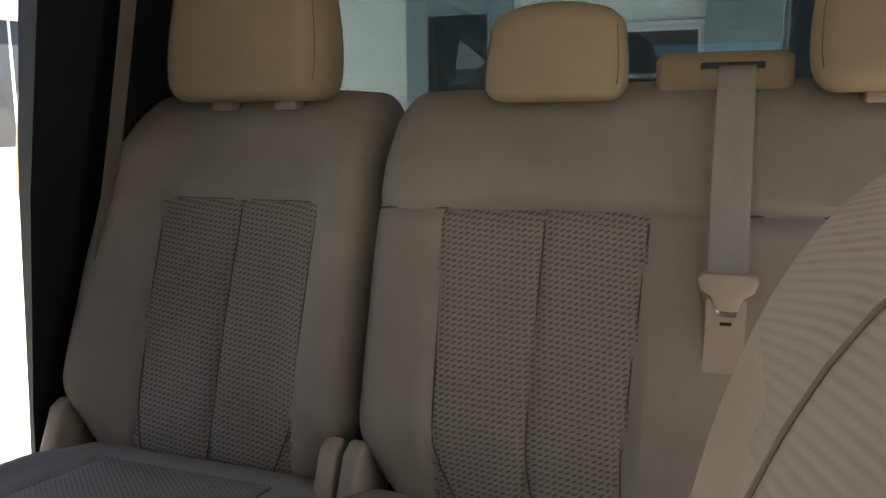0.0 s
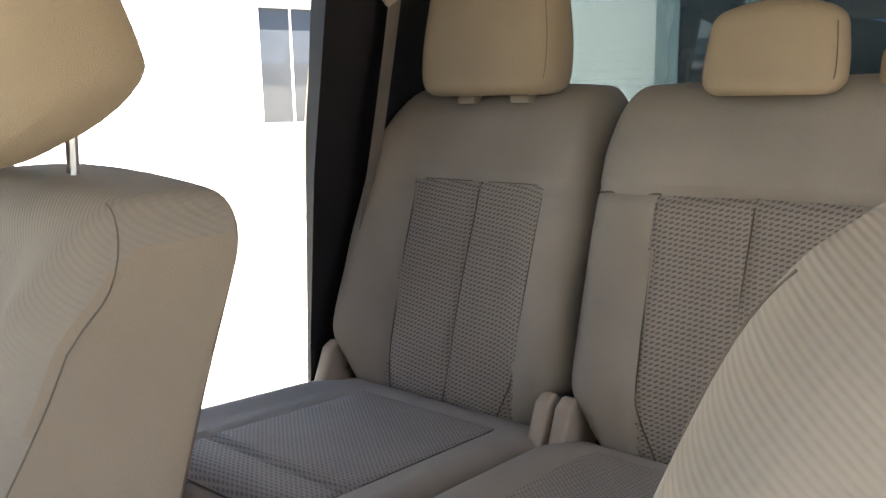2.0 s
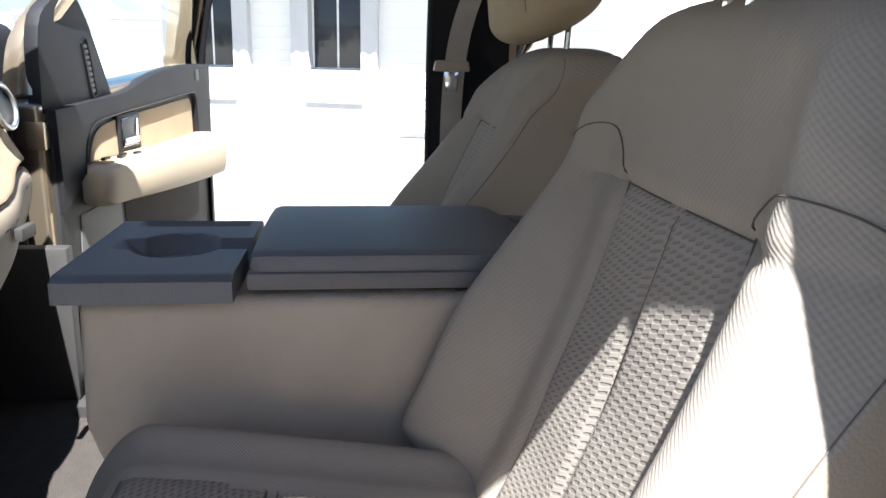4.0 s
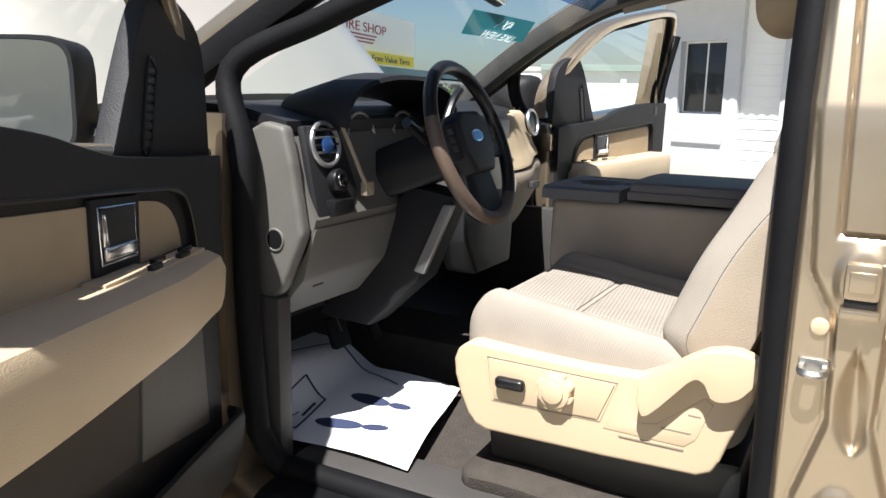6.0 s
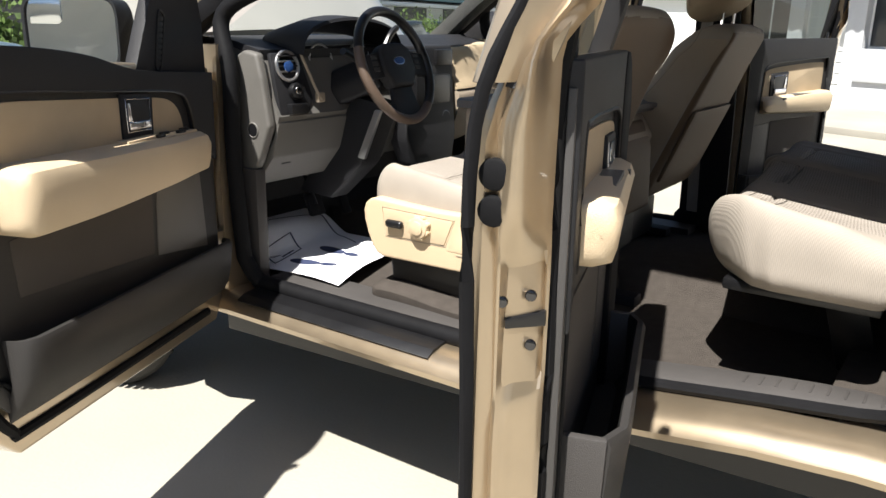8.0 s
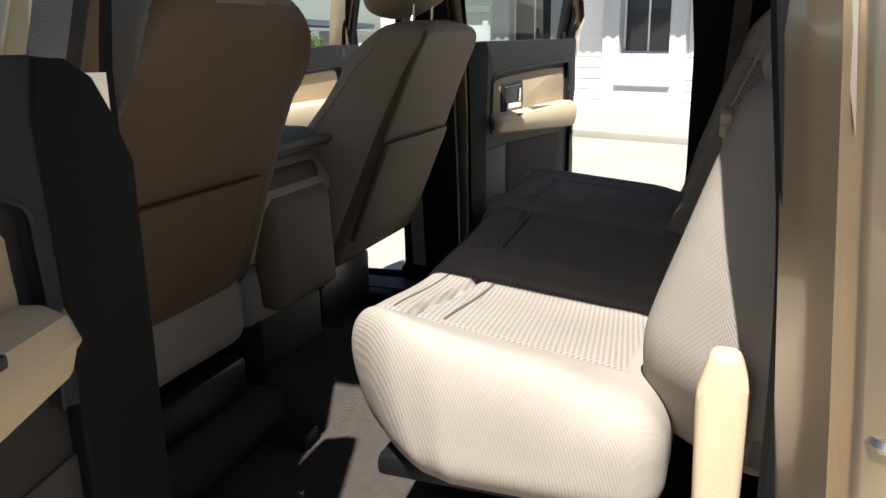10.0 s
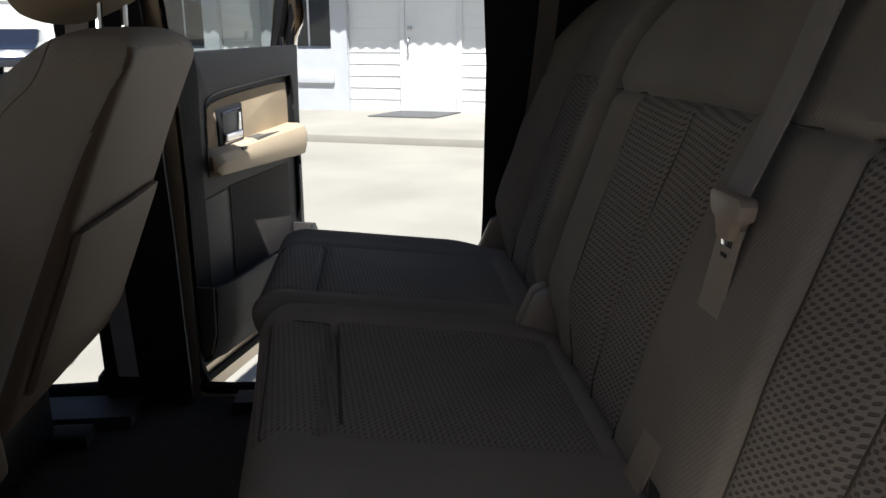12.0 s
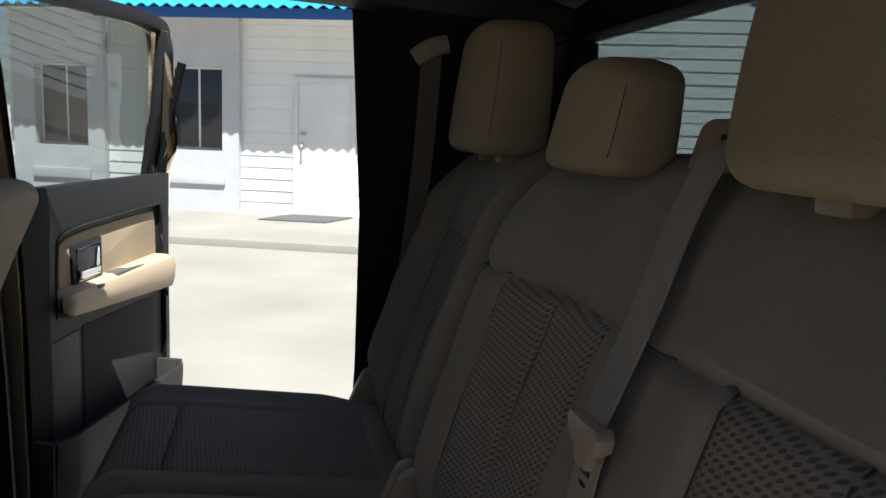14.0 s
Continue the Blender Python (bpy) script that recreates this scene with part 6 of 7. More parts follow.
    si = part("inner_shield", prism([(0.12, 0.74), (0.54, 0.74), (0.56, 0.82), (0.14, 0.84)], X(-0.25), X(-0.235), prof_x, 0.006), CHAR, None)
    base = part("seat_base", prism([(rear, 0.58), (0.55, 0.58), (0.57, 0.72), (rear, 0.74)], xc - (0.22 if power else 0.16), xc + (0.22 if power else 0.16), prof_x, 0.015), BLACK, None, "black seat base")
    tr = [part("seat_track", box(xc + o - 0.03, xc + o + 0.03, (-0.10 if power else 0.12), 0.55, 0.565, 0.60, 0.008), TRIMB, None) for o in ((-0.2, 0.2) if power else (-0.16, 0.16))]
    adopt(t, *objs, sh, si, base, *tr)
    return t


front_seat("driver_seat", -0.475, -1, "cream and taupe cloth driver's seat with power switches", True, 1.470, 1.478, 0.045, 0.312, 0.03, 1.75, yb=0.215, shoulder=0.05, deep=0.115, corner=0.118, thick=0.172)
front_seat("passenger_seat", 0.465, 1, "taupe cloth front passenger seat, upright", False, 1.430, 1.410, 0.06, 0.284, -0.018, 1.0, 0.78, 0.26, 0.19, 0.046, 0.05, 0.165, 0.156)

# centre seat folded down as a console
con = thing("centre_console", "fold-down centre armrest console with cup holders", "console", (-0.02, 0.3, 0.58))
LIDB = rib_mat("lid_border_cloth", (0.17, 0.16, 0.155), (1, 2), 0.0022)
CONC = rib_mat("console_cloth", (0.44, 0.375, 0.30), (1, 2), 0.0022)
body = part("body", prism([(0.10, 0.90), (0.63, 0.90), (0.65, 0.96), (0.645, 1.124), (0.10, 1.128), (0.05, 1.05)], -0.165, 0.15, prof_x, 0.02, 3), CONC, None, "taupe cloth console body")
lidp = part("lid", puff((0.318, 0.40, 0.036), 0.012, 0.014, lambda p, n: Vector((-0.004 + p.x, 0.245 + p.y, 1.160 + p.z + 0.005 * (1 - (p.x / 0.16) ** 2) - (0.03 * step(0.12, 0.20, -p.y) if p.z > 0 else 0)))), LID, None, "dark slate vinyl armrest lid")
lidc = part("lid_band", prism([(0.06, 1.134), (0.447, 1.134), (0.447, 1.156), (0.06, 1.156)], -0.168, 0.158, prof_x, 0.006), LIDB, None, "slate-grey cloth lid border")
def tray_top(x, y):
    """Moulded tray: an oval well with a channel, and a narrow slot beside them."""
    e = lambda cx, cy, rx, ry: 1 - step(0.86, 1.06, math.hypot((x - cx) / rx, (y - cy) / ry))
    ch = (1 - step(0.022, 0.030, abs(x + 0.02))) * (1 - step(0.60, 0.64, y))
    slot = (1 - step(0.012, 0.018, abs(x - 0.108))) * (1 - step(0.62, 0.64, y)) * step(0.474, 0.482, y)
    return 1.158 - max(0.028 * e(-0.025, 0.555, 0.066, 0.058), 0.022 * ch, 0.012 * slot) - 0.006 * step(0.150, 0.163, abs(x + 0.0225))
rows = []
for i in range(67):
    x = -0.188 + 0.331 * i / 66
    line = [Vector((x, 0.46 + 0.205 * j / 56, tray_top(x, 0.46 + 0.205 * j / 56))) for j in range(57)]
    rows.append(line + [Vector((x, 0.665, 1.126)), Vector((x, 0.46, 1.126))])
tro = part("cup_tray", loft(rows), LID, None, "glossy dark grey cup holder tray with an oval well")
cc = cushion("cushion", -0.175, 0.13, 0.08, 0.60, 0.905, 0.16, [], None, rise=0.02, side=0.0)
cbase = part("base", box(-0.16, 0.115, 0.08, 0.55, 0.60, 0.78, 0.02), CHAR, None)
cback = part("back_stub", prism([(0.03, 0.80), (0.09, 0.80), (0.12, 1.10), (0.08, 1.11), (0.04, 1.02)], -0.15, 0.115, prof_x, 0.03, 3), BROWNV, None, "brown vinyl folded seat back")
adopt(con, body, lidp, lidc, tro, cc, cbase, cback)
bk = thing("belt_buckle", "tan front belt buckle with red button", "buckle", (-0.17, 0.16, 0.95))
adopt(bk, part("stalk", box(-0.215, -0.195, 0.15, 0.19, 0.88, 0.965, 0.006), BELTP), part("button", box(-0.213, -0.197, 0.155, 0.185, 0.963, 0.973, 0.003), RED))
# front belts on the centre pillars
for s in (-1, 1):
    dy = 0.05 if s > 0 else -0.06
    prof_b = lambda a, b, c, dy=dy: Vector((c, a + dy, b))
    ob = thing("seat_belt", "tan front seat belt hanging from the centre pillar", "seat belt", (s * 0.8, -0.05, 1.2), group="front belts")
    adopt(ob, strap(spline([(s * 0.70, -0.03 + dy, 1.64), (s * 0.735, 0.03 + dy, 1.46), (s * 0.765, 0.045 + dy, 1.25), (s * 0.775, 0.04 + dy, 0.95), (s * 0.78, 0.03 + dy, 0.65)], 6), 0.024, BELT, (0.15, 1, 0)),
          part("ring", prism([(-0.035, 1.60), (0.035, 1.60), (0.03, 1.64), (-0.03, 1.64)], s * 0.70, s * 0.735, prof_b, 0.008), BELTP, None, "tan shoulder belt ring"),
          part("belt_guide", prism([(0.005, 1.375), (0.09, 1.375), (0.085, 1.40), (0.01, 1.40)], s * 0.735, s * 0.76, prof_b, 0.006), BELTP, None),
          part("tongue", prism([(0.03, 1.375), (0.065, 1.375), (0.06, 1.33), (0.035, 1.33)], s * 0.746, s * 0.750, prof_b, 0.001), CHROME))

# ---- dashboard, wheel and footwell ----
def swing(x):
    """How far the passenger end of the dashboard curves away from the cabin."""
    return 0.165 * step(0.20, 0.85, x)


def dash_ring(x, drop=0.0, back=0.0):
    sec = [(1.45, 1.30), (1.30, 1.355), (1.12, 1.345), (1.02, 1.32), (0.985, 1.27), (0.96, 1.18), (0.93, 1.12), (0.95, 1.06), (1.00, 0.98), (1.05, 0.915), (1.16, 0.90), (1.45, 0.92)]
    return [Vector((x, y + back, z - drop)) for y, z in sec]
dash = tp("dashboard", loft([dash_ring(-0.80), dash_ring(-0.55), dash_ring(0.0)] + [dash_ring(x, back=swing(x)) for x in (0.2, 0.35, 0.5, 0.65, 0.80)]), STONE, "stone-grey dashboard with charcoal top pad")
da = lambda n, b, m, l="", sm=True: part(n, b, m, dash, l, sm)
da("top_pad", loft([[Vector((x, y + swing(x) * (y < 1.2), z)) for y, z in ((1.46, 1.305), (1.30, 1.362), (1.12, 1.352), (1.00, 1.325), (1.0, 1.30), (1.12, 1.33), (1.30, 1.34), (1.46, 1.29))] for x in (-0.805, -0.4, 0, 0.2, 0.35, 0.5, 0.65, 0.805)]), CHAR, "charcoal dash top pad")
# end cap by the door
cap = [(0.985, 1.315), (1.04, 1.325), (1.09, 1.30), (1.09, 0.93), (1.05, 0.91), (0.995, 0.97), (0.94, 1.09), (0.95, 1.15), (0.965, 1.24)]
ec = da("end_cap", prism(cap, -0.835, -0.80, prof_x, 0.012, 3), STONE, "grey dash end cap")
part("vent_hole", disc((-0.834, 1.013, 1.076), (-1, 0, 0), 0.022, 0.003, 24), BLACK, ec)
part("vent_rim", tube([Vector((-0.836, 1.013 + 0.023 * math.cos(2 * math.pi * k / 24), 1.076 + 0.023 * math.sin(2 * math.pi * k / 24))) for k in range(24)], 0.003, closed=True, seg=6, up=(1, 0, 0)), STONE, ec)
da("end_cap_right", prism([(a + 0.16, b) for a, b in cap], 0.80, 0.835, prof_x, 0.012, 3), STONE)
# left vent, lamp knob and switch in a charcoal column
da("switch_column", prism([(-0.785, 1.315), (-0.66, 1.315), (-0.63, 1.17), (-0.66, 1.12), (-0.79, 1.12)], 0.945, 0.965, lambda a, b, c: Vector((a, c + (b - 1.12) * 0.22 - 0.015, b)), 0.008), CHAR, "charcoal switch column")
def ring_at(c, ax, r, t, m, parent, name):
    ax = Vector(ax).normalized(); s = ax.orthogonal().normalized(); u = ax.cross(s)
    return part(name, tube([Vector(c) + (s * math.cos(2 * math.pi * k / 30) + u * math.sin(2 * math.pi * k / 30)) * r for k in range(30)], t, closed=True, seg=8, up=ax), m, parent)
nv = (0, -1, 0.2)
vent = da("air_vent", disc((-0.728, 0.972, 1.272), nv, 0.046, 0.012, 28, 0.004), BLACK, "round black air vent with chrome ring")
ring_at((-0.728, 0.958, 1.275), nv, 0.046, 0.006, SATIN, vent, "vent_ring")
for k in range(5):
    part("vane", box(-0.768, -0.688, 0.952, 0.962, 1.24 + 0.016 * k, 1.245 + 0.016 * k, 0.001), SATIN if k % 2 else CHAR, vent)
part("vent_hub", disc((-0.728, 0.957, 1.275), nv, 0.02, 0.008, 18, 0.003), CARB, vent)
kb = da("lamp_knob", disc((-0.715, 0.945, 1.195), nv, 0.026, 0.022, 24, 0.006), BLACK, "black headlamp knob")
part("cap", disc((-0.715, 0.925, 1.2), nv, 0.014, 0.004, 18, 0.002), CHROME, kb)
da("dimmer_switch", box(-0.755, -0.68, 0.915, 0.945, 1.125, 1.158, 0.004), BLACK, "black dimmer switch")
da("trim_bar", tube(spline([(-0.675, 0.955, 1.32), (-0.655, 0.94, 1.26), (-0.635, 0.925, 1.20), (-0.62, 0.915, 1.165)], 5), 0.0035, 0.005), SIDEV, "tan trim strip")
da("tan_key", box(-0.632, -0.60, 0.915, 0.935, 1.155, 1.188, 0.006), SIDEV)
# instrument hood and dark cluster
hood_r = []
for k in range(15):
    a = math.pi * k / 14
    x = -0.43 - 0.255 * math.cos(a)
    hh = 0.112 * max(0.0, math.sin(a)) ** 0.7
    hood_r.append([Vector((x, 1.12, 1.335 + hh * 0.6)), Vector((x, 1.02, 1.335 + hh * 0.9)), Vector((x, 0.93, 1.318 + hh)), Vector((x, 0.925, 1.308 + hh)), Vector((x, 1.02, 1.32 + hh * 0.8)), Vector((x, 1.12, 1.32 + hh * 0.5))])
cl = da("cluster_hood", loft(hood_r), CHAR, "arched charcoal instrument hood")
da("instrument_panel", box(-0.64, -0.22, 1.0, 1.03, 1.16, 1.335, 0.01, lambda a, b, c: Vector((a, b - (c - 1.16) * -0.1, c))), BLACK, "black instrument cluster")
for x in (-0.53, -0.33):
    ring_at((x, 1.0, 1.285), (0, -1, 0.15), 0.055, 0.004, SATIN, cl, "gauge_ring")
    part("gauge_face", disc((x, 1.004, 1.285), (0, -1, 0.15), 0.052, 0.003, 28), CHAR, cl)
da("lower_panel", prism([(0.93, 1.10), (0.955, 1.12), (1.0, 1.0), (1.08, 0.90), (1.05, 0.885), (0.965, 0.985)], -0.80, -0.16, prof_x, 0.01), STONE, "grey knee panel")
da("knee_lever", box(-0.745, -0.70, 0.985, 1.01, 0.955, 1.0, 0.006), CHAR, "black hood release lever")
# centre stack and passenger side
st = da("centre_dash_panel", prism([(-0.20, 1.33), (0.16, 1.33), (0.14, 0.98), (0.10, 0.88), (-0.14, 0.88), (-0.18, 0.98)], 0.90, 1.0, lambda a, b, c: Vector((a, c + (b - 1.1) * 0.12, b)), 0.015, 3), CHAR, "charcoal centre stack")
for x in (-0.12, 0.08):
    part("stack_vent", box(x - 0.055, x + 0.055, 0.905, 0.925, 1.255, 1.315, 0.006), BLACK, st)
    ring_at((x, 0.90, 1.05), (0, -1, 0.1), 0.026, 0.006, SATIN, st, "dial")
part("radio", box(-0.13, 0.09, 0.885, 0.915, 1.11, 1.22, 0.006), BLACK, st, "black radio panel")
da("passenger_pad", loft([[Vector((x, y + swing(x), z + 0.012 * step(0.3, 0.8, x))) for y, z in curve2([(1.03, 1.318), (0.985, 1.316), (0.965, 1.295), (0.945, 1.25), (0.925, 1.20), (0.905, 1.165), (0.912, 1.152), (1.03, 1.15)], 3)] for x in (0.168, 0.175, 0.24, 0.32, 0.40, 0.48, 0.56, 0.64, 0.70, 0.755, 0.76)]), TANC, "tan passenger dash pad")
gb = da("glovebox", loft([[Vector((x, y + swing(x), z)) for y, z in curve2([(0.905, 1.148), (0.893, 1.13), (0.893, 1.09), (0.915, 1.02), (0.965, 0.945), (1.02, 0.93), (1.02, 1.10), (0.97, 1.148)], 3)] for x in (0.168, 0.175, 0.24, 0.32, 0.40, 0.48, 0.56, 0.64, 0.70, 0.765, 0.77)]), SIDEV, "taupe glovebox door")
part("latch", box(0.30, 0.36, 0.888, 0.902, 1.085, 1.108, 0.003), GREYP, gb, "dark glovebox latch")
part("seam", tube([(x, 0.893 + swing(x), 1.112) for x in (0.19, 0.26, 0.34, 0.42, 0.50, 0.58, 0.66, 0.74)], 0.002), CHAR, gb)
da("right_vent", disc((0.69, 1.07, 1.285), nv, 0.046, 0.012, 28, 0.004), BLACK, "round black air vent")
ring_at((0.69, 1.056, 1.288), nv, 0.046, 0.006, SATIN, dash, "vent_ring")

# steering wheel
wheel = tp("steering_wheel", bmesh.new(), BLACK, "black and brown leather steering wheel")
WC = Vector((-0.425, 0.755, 1.275))
wax = Vector((0.06, -0.93, 0.36)).normalized()
wr = Vector((1, 0.06, 0)).normalized()
wr = (wr - wax * wr.dot(wax)).normalized()
wu = wax.cross(wr)
if wu.z < 0:
    wu = -wu
at = lambda a, r, o=0.0: WC + (wr * math.cos(a) + wu * math.sin(a)) * r + wax * o
full = [at(2 * math.pi * k / 72, 0.187) for k in range(72)]
BROWNL = mat("brown_leather", (0.10, 0.07, 0.052), 0.45, vary=0.1, scale=20, bump=0.3, bscale=300)
part("rim", tube(full[4:33], 0.0165, 0.0165, up=wax, seg=12), BLACK, wheel, "black leather rim")
part("rim_grip", tube(full[32:46], 0.0170, 0.0170, up=wax, seg=12), BROWNL, wheel, "brown leather rim grip")
part("rim_grip", tube((full + full)[62:77], 0.0170, 0.0170, up=wax, seg=12), BLACK, wheel)
part("rim", tube(full[45:64], 0.0165, 0.0165, up=wax, seg=12), BROWNL, wheel)
Pw = lambda a, b, c: WC + wr * a + wu * b + wax * c
part("airbag_cover", prism([(-0.085, 0.055), (-0.05, 0.075), (0.05, 0.075), (0.085, 0.055), (0.09, -0.02), (0.06, -0.075), (-0.06, -0.075), (-0.09, -0.02)], -0.03, 0.018, Pw, 0.014, 3), CHAR, wheel, "charcoal airbag cover")
badge = [(0.028 * math.cos(2 * math.pi * k / 24), 0.012 + 0.012 * math.sin(2 * math.pi * k / 24)) for k in range(24)]
part("badge_rim", prism([(a * 1.15, 0.012 + (b - 0.012) * 1.2) for a, b in badge], 0.017, 0.0195, Pw), CHROME, wheel)
part("badge", prism(badge, 0.019, 0.021, Pw), CARB, wheel, "blue oval badge")
for s in (-1, 1):
    part("spoke", prism([(s * 0.07, 0.05), (s * 0.185, 0.035), (s * 0.185, -0.045), (s * 0.07, -0.035)], -0.018, 0.004, Pw, 0.006), CHAR, wheel, "spoke with switches")
    for k in range(3):
        part("button", box(min(s * 0.105, s * 0.135), max(s * 0.105, s * 0.135), -0.018 + 0.02 * k, -0.004 + 0.02 * k, 0.003, 0.008, 0.002, Pw), GREYP, wheel)
part("lower_spoke", prism([(-0.055, -0.065), (0.055, -0.065), (0.075, -0.185), (-0.075, -0.185)], -0.02, 0.0, Pw, 0.006), CHAR, wheel, "dark lower spoke")
colm = tp("steering_column", prism([(-0.07, -0.06), (0.07, -0.06), (0.085, 0.0), (0.06, 0.06), (-0.06, 0.06), (-0.085, 0.0)], -0.26, -0.035, Pw, 0.015, 3), CHAR, "charcoal steering column shroud")
tp("column_stalk", tube(spline([Pw(-0.06, 0.03, -0.08), Pw(-0.13, 0.06, -0.07), Pw(-0.18, 0.075, -0.06)], 4), 0.012), BLACK, "black turn signal stalk", colm)
tp("shift_lever", tube(spline([Pw(0.05, 0.05, -0.09), Pw(0.10, 0.12, -0.06), Pw(0.15, 0.15, -0.05)], 4), 0.011), BLACK, "column shift lever", colm)
tp("column_lower", prism([(0.775, 1.15), (0.90, 1.17), (1.18, 0.80), (1.02, 0.79), (0.87, 0.93)], -0.48, -0.37, prof_x, 0.015), CHAR, "charcoal lower column cover")
tp("silver_strip", prism([(0.765, 1.13), (0.793, 1.13), (0.872, 0.96), (0.842, 0.955)], -0.495, -0.48, prof_x, 0.004), SATIN, "silver column strip", colm)

# pedals and rear-view mirror
for x, z, w in ((-0.42, 0.74, 0.075), (-0.26, 0.72, 0.04)):
    pd = tp("pedal", box(x - w / 2, x + w / 2, 1.13, 1.15, z - 0.04, z + 0.04, 0.006, lambda a, b, c: Vector((a, b + (c - 0.7) * 0.4, c))), RUBBER, "black rubber pedal")
    tp("pedal_arm", tube([(x, 1.15, z), (x, 1.25, z + 0.2)], 0.009), BLACK, "", pd)
rv = tp("rear_view_mirror", puff((0.25, 0.04, 0.07), 0.018, 0.012, lambda p, n: Vector((0.10 + p.x, 0.967 + p.y + 0.25 * p.x, 1.69 + p.z))), CHAR, "charcoal rear-view mirror")
tp("mirror_glass", box(-0.115, 0.115, -0.026, -0.021, 1.662, 1.718, 0.0, lambda a, b, c: Vector((0.10 + a, 0.967 + b + 0.25 * a, c))), CHROME, "", rv)
tp("mirror_stem", tube([(0.10, 0.975, 1.69), (0.06, 0.93, 1.73)], 0.01), CHAR, "", rv)
# sun visors and grab handle
for s in (-1, 1):
    tp("sun_visor", puff((0.42, 0.17, 0.022), 0.010, 0.03, lambda p, n, s=s: Vector((s * 0.38 + p.x, 0.37 + p.y, 1.748 + p.z - 0.12 * p.y))), LINER, "pale cloth sun visor")

# paper floor mat with printed footprints
pm = thing("paper_floor_mat", "white paper floor mat printed with dark footprints and a message", "floor mat", (-0.55, 0.95, 0.6))
def mat_z(x, y):
    return 0.600 + 0.07 * step(1.10, 1.25, y) + 0.012 * math.sin(9 * x + 5 * y) * math.sin(7 * y)
bm = bmesh.new()
nx, ny = 24, 26
g = [[None] * (ny + 1) for _ in range(nx + 1)]
mo, mx, my = Vector((-0.775, 0.715, 0)), Vector((0.486, 0.125, 0)), Vector((0.01, 0.56, 0))
mp = lambda u, v, lift=0.0: (lambda q: Vector((q.x, q.y, mat_z(q.x, q.y) + lift)))(mo + mx * u + my * v)
for i in range(nx + 1):
    for j in range(ny + 1):
        g[i][j] = bm.verts.new(mp(i / nx, j / ny))
for i in range(nx):
    for j in range(ny):
        bm.faces.new((g[i][j], g[i + 1][j], g[i + 1][j + 1], g[i][j + 1]))
sheet = part("sheet", bm, WHITEP, None, "white paper sheet")
def printed(name, pts, lift=0.0015):
    b = bmesh.new()
    b.faces.new([b.verts.new(mp(u, v, lift)) for u, v in pts])
    bmesh.ops.triangulate(b, faces=b.faces)
    return part(name, b, INK, None, smooth=False)
prints = [sheet]
for hu, hv, tu, tv in ((0.577, 0.18, 0.54, 0.47), (0.29, 0.21, 0.226, 0.54)):
    du, dv = tu - hu, tv - hv
    sole = [(hu + du * (0.66 + 0.36 * math.cos(a)) + 0.052 * math.sin(a), hv + dv * (0.66 + 0.36 * math.cos(a))) for a in [2 * math.pi * k / 18 for k in range(18)]]
    heel = [(hu + du * (0.12 + 0.20 * math.cos(a)) + 0.036 * math.sin(a), hv + dv * (0.12 + 0.20 * math.cos(a))) for a in [2 * math.pi * k / 14 for k in range(14)]]
    prints += [printed("footprint", sole), printed("heel_print", heel)]
BOX = [(0.10, 0.60), (0.42, 0.575), (0.48, 0.715), (0.17, 0.745)]
for a, b in list(zip(BOX, BOX[1:] + BOX[:1])) + [((0.02, 0.62), (0.06, 0.92)), ((0.06, 0.92), (0.50, 0.92)), ((0.50, 0.92), (0.94, 0.70)), ((0.94, 0.70), (0.80, 0.30))]:
    n_ = 10
    pts = [mp(a[0] + (b[0] - a[0]) * k / n_, a[1] + (b[1] - a[1]) * k / n_, 0.0025) for k in range(n_ + 1)]
    prints.append(part("printed_line", tube(pts, 0.003, 0.0008, seg=6), INK, None))
adopt(pm, *prints)
def floor_words(txt, u, v, size):
    cu = bpy.data.curves.new("lettering", "FONT")
    cu.body, cu.size, cu.extrude = txt, size, 0.0004
    ob = new("lettering", cu)
    me = bpy.data.meshes.new_from_object(ob)
    bpy.data.objects.remove(ob)
    ob = new("lettering", me)
    me.materials.clear()
    me.materials.append(INK)
    p = mp(u, v, 0.006)
    ob.matrix_world = Matrix.Translation(p) @ Matrix.Rotation(radians(12), 4, "Z")
    adopt(pm, ob)
bpy.context.view_layer.update()
floor_words("Thank You", 0.15, 0.65, 0.031)
part_bar = printed("bar", [(0.22, 0.61), (0.36, 0.60), (0.36, 0.615), (0.22, 0.625)], 0.003)
adopt(pm, part_bar)

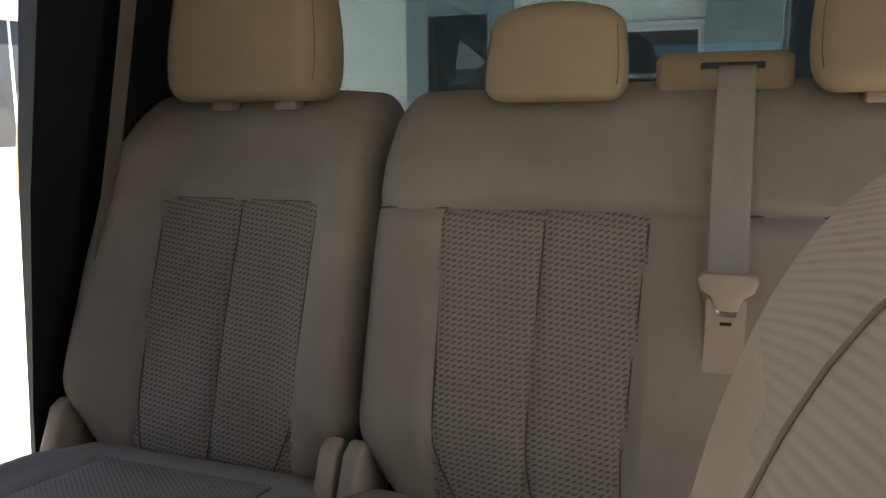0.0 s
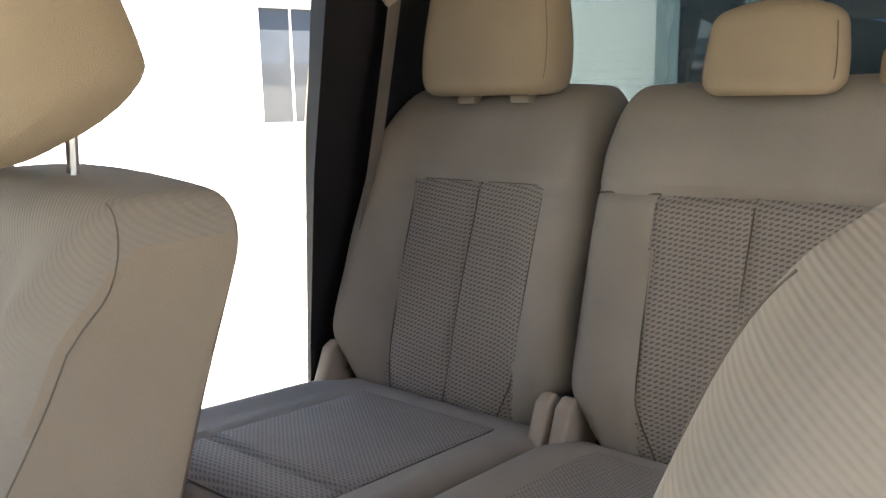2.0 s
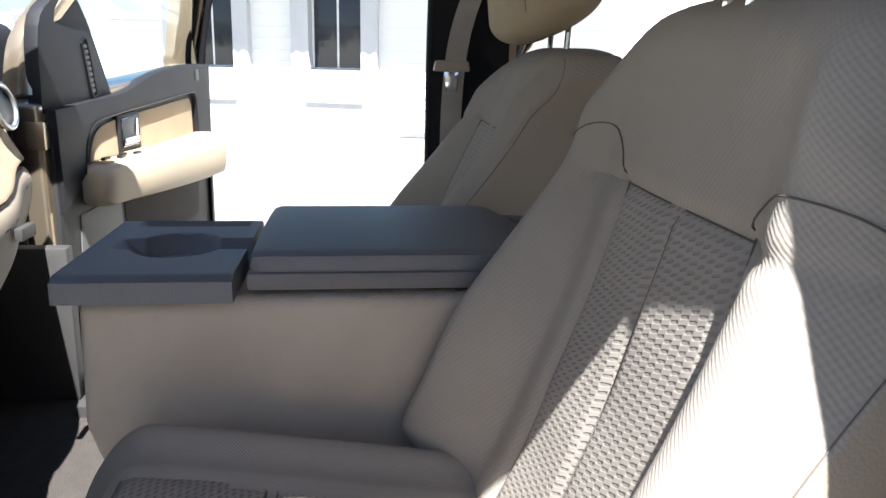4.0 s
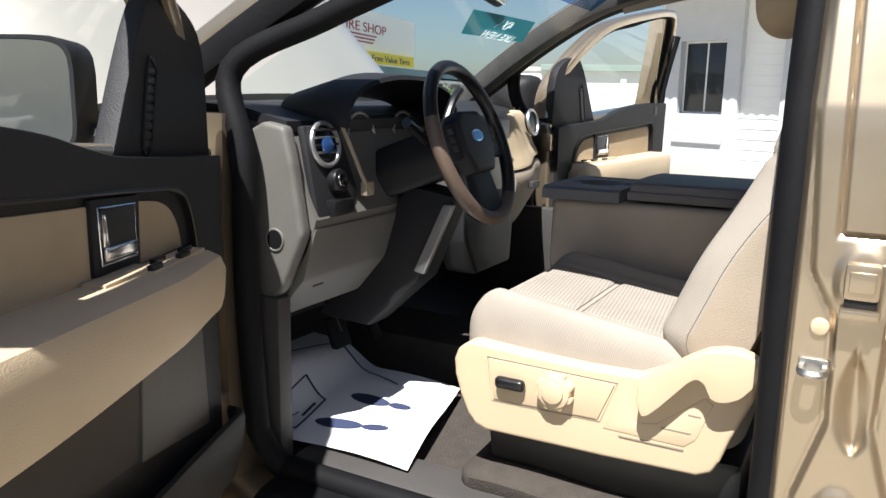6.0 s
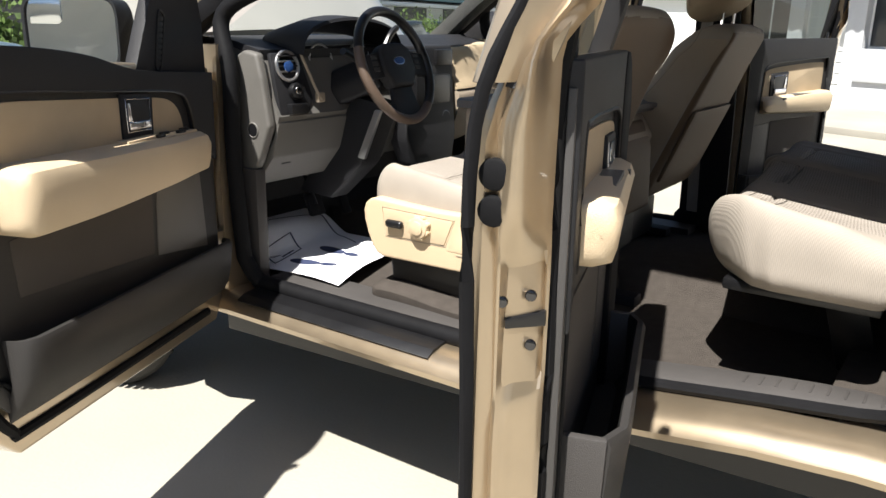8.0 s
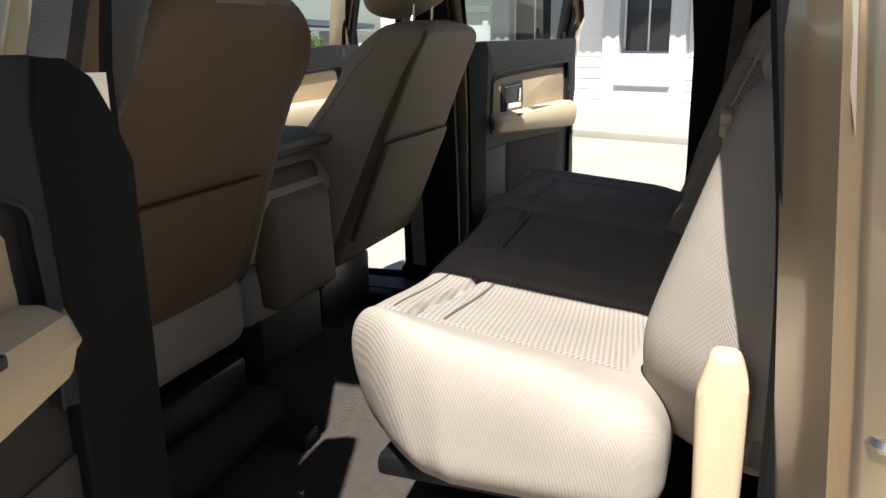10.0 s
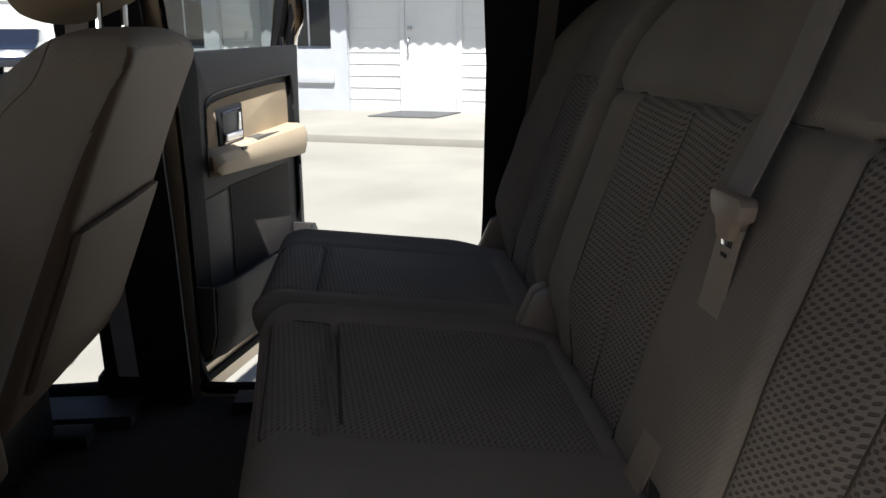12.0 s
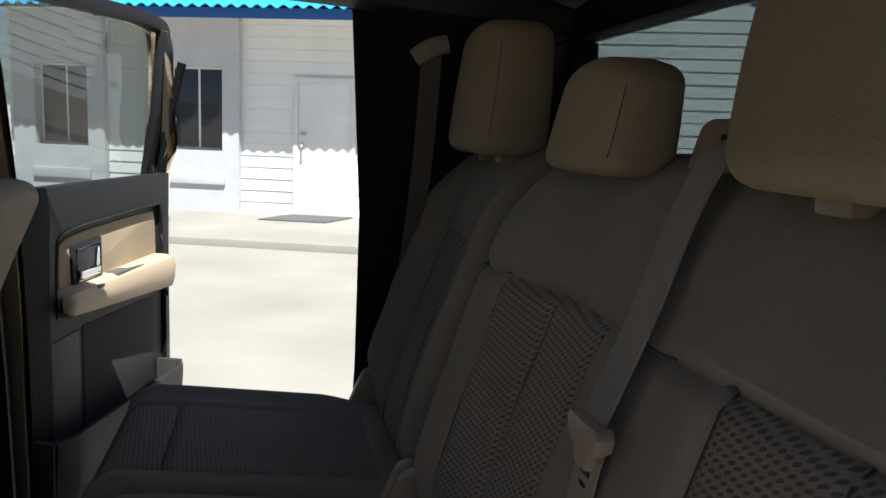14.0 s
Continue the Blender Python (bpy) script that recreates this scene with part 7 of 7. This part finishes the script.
# dealer decal written on the outside of the windshield, so it reads backwards from the cabin
DECAL = mat("teal_decal", (0.02, 0.25, 0.33), 0.5, vary=0.05)
DECW = mat("white_decal_ink", (0.75, 0.78, 0.8), 0.5)
for m_, c_ in ((DECAL, (0.03, 0.30, 0.38, 1)), (DECW, (0.8, 0.85, 0.85, 1))):
    # thin vinyl film lets daylight through
    n_, l_ = m_.node_tree.nodes, m_.node_tree.links
    tr_, mx_ = n_.new("ShaderNodeBsdfTranslucent"), n_.new("ShaderNodeMixShader")
    tr_.inputs["Color"].default_value = c_
    mx_.inputs[0].default_value = 0.12 if m_ is DECAL else 0.75
    l_.new(n_["Principled BSDF"].outputs[0], mx_.inputs[1])
    l_.new(tr_.outputs[0], mx_.inputs[2])
    l_.new(mx_.outputs[0], n_["Material Output"].inputs["Surface"])
bm = bmesh.new()
g2 = [[bm.verts.new(shield(0.20 - 0.17 * j / 2 + (0.57 + 0.05 * j / 2) * i / 8, 0.575 + 0.125 * j / 2 + 0.02 * i / 8) + Vector((0, 0.004, 0.004))) for i in range(9)] for j in range(3)]
for j in range(2):
    for i in range(8):
        bm.faces.new((g2[j][i], g2[j][i + 1], g2[j + 1][i + 1], g2[j + 1][i]))
dec = part("windshield_decal", bm, DECAL, ws, "teal decal with white lettering")
dec.visible_shadow = False
def shield_words(txt, u, v, size):
    cu = bpy.data.curves.new("lettering", "FONT")
    cu.body, cu.size, cu.extrude, cu.align_x = txt, size, 0.0003, "CENTER"
    ob = new("lettering", cu)
    me = bpy.data.meshes.new_from_object(ob)
    bpy.data.objects.remove(ob)
    p = shield(u, v)
    ex = (shield(u - 0.05, v) - shield(u + 0.05, v)).normalized()
    ey = (shield(u, v + 0.05) - shield(u, v - 0.05)).normalized()
    ez = ex.cross(ey).normalized()
    lift = -0.001
    M = Matrix((ex, ey, ez)).transposed().to_4x4()
    M.translation = p + Vector((0, 0.003, 0.003)) - Vector((0, 0.008, 0.008))
    for v_ in me.vertices:
        v_.co = M @ v_.co
    me.materials.clear()
    me.materials.append(DECW)
    ob = new("lettering", me)
    ob.parent = dec
    return ob
shield_words("4X4", 0.40, 0.652, 0.062)
shield_words("LIKE NEW", 0.47, 0.592, 0.050)
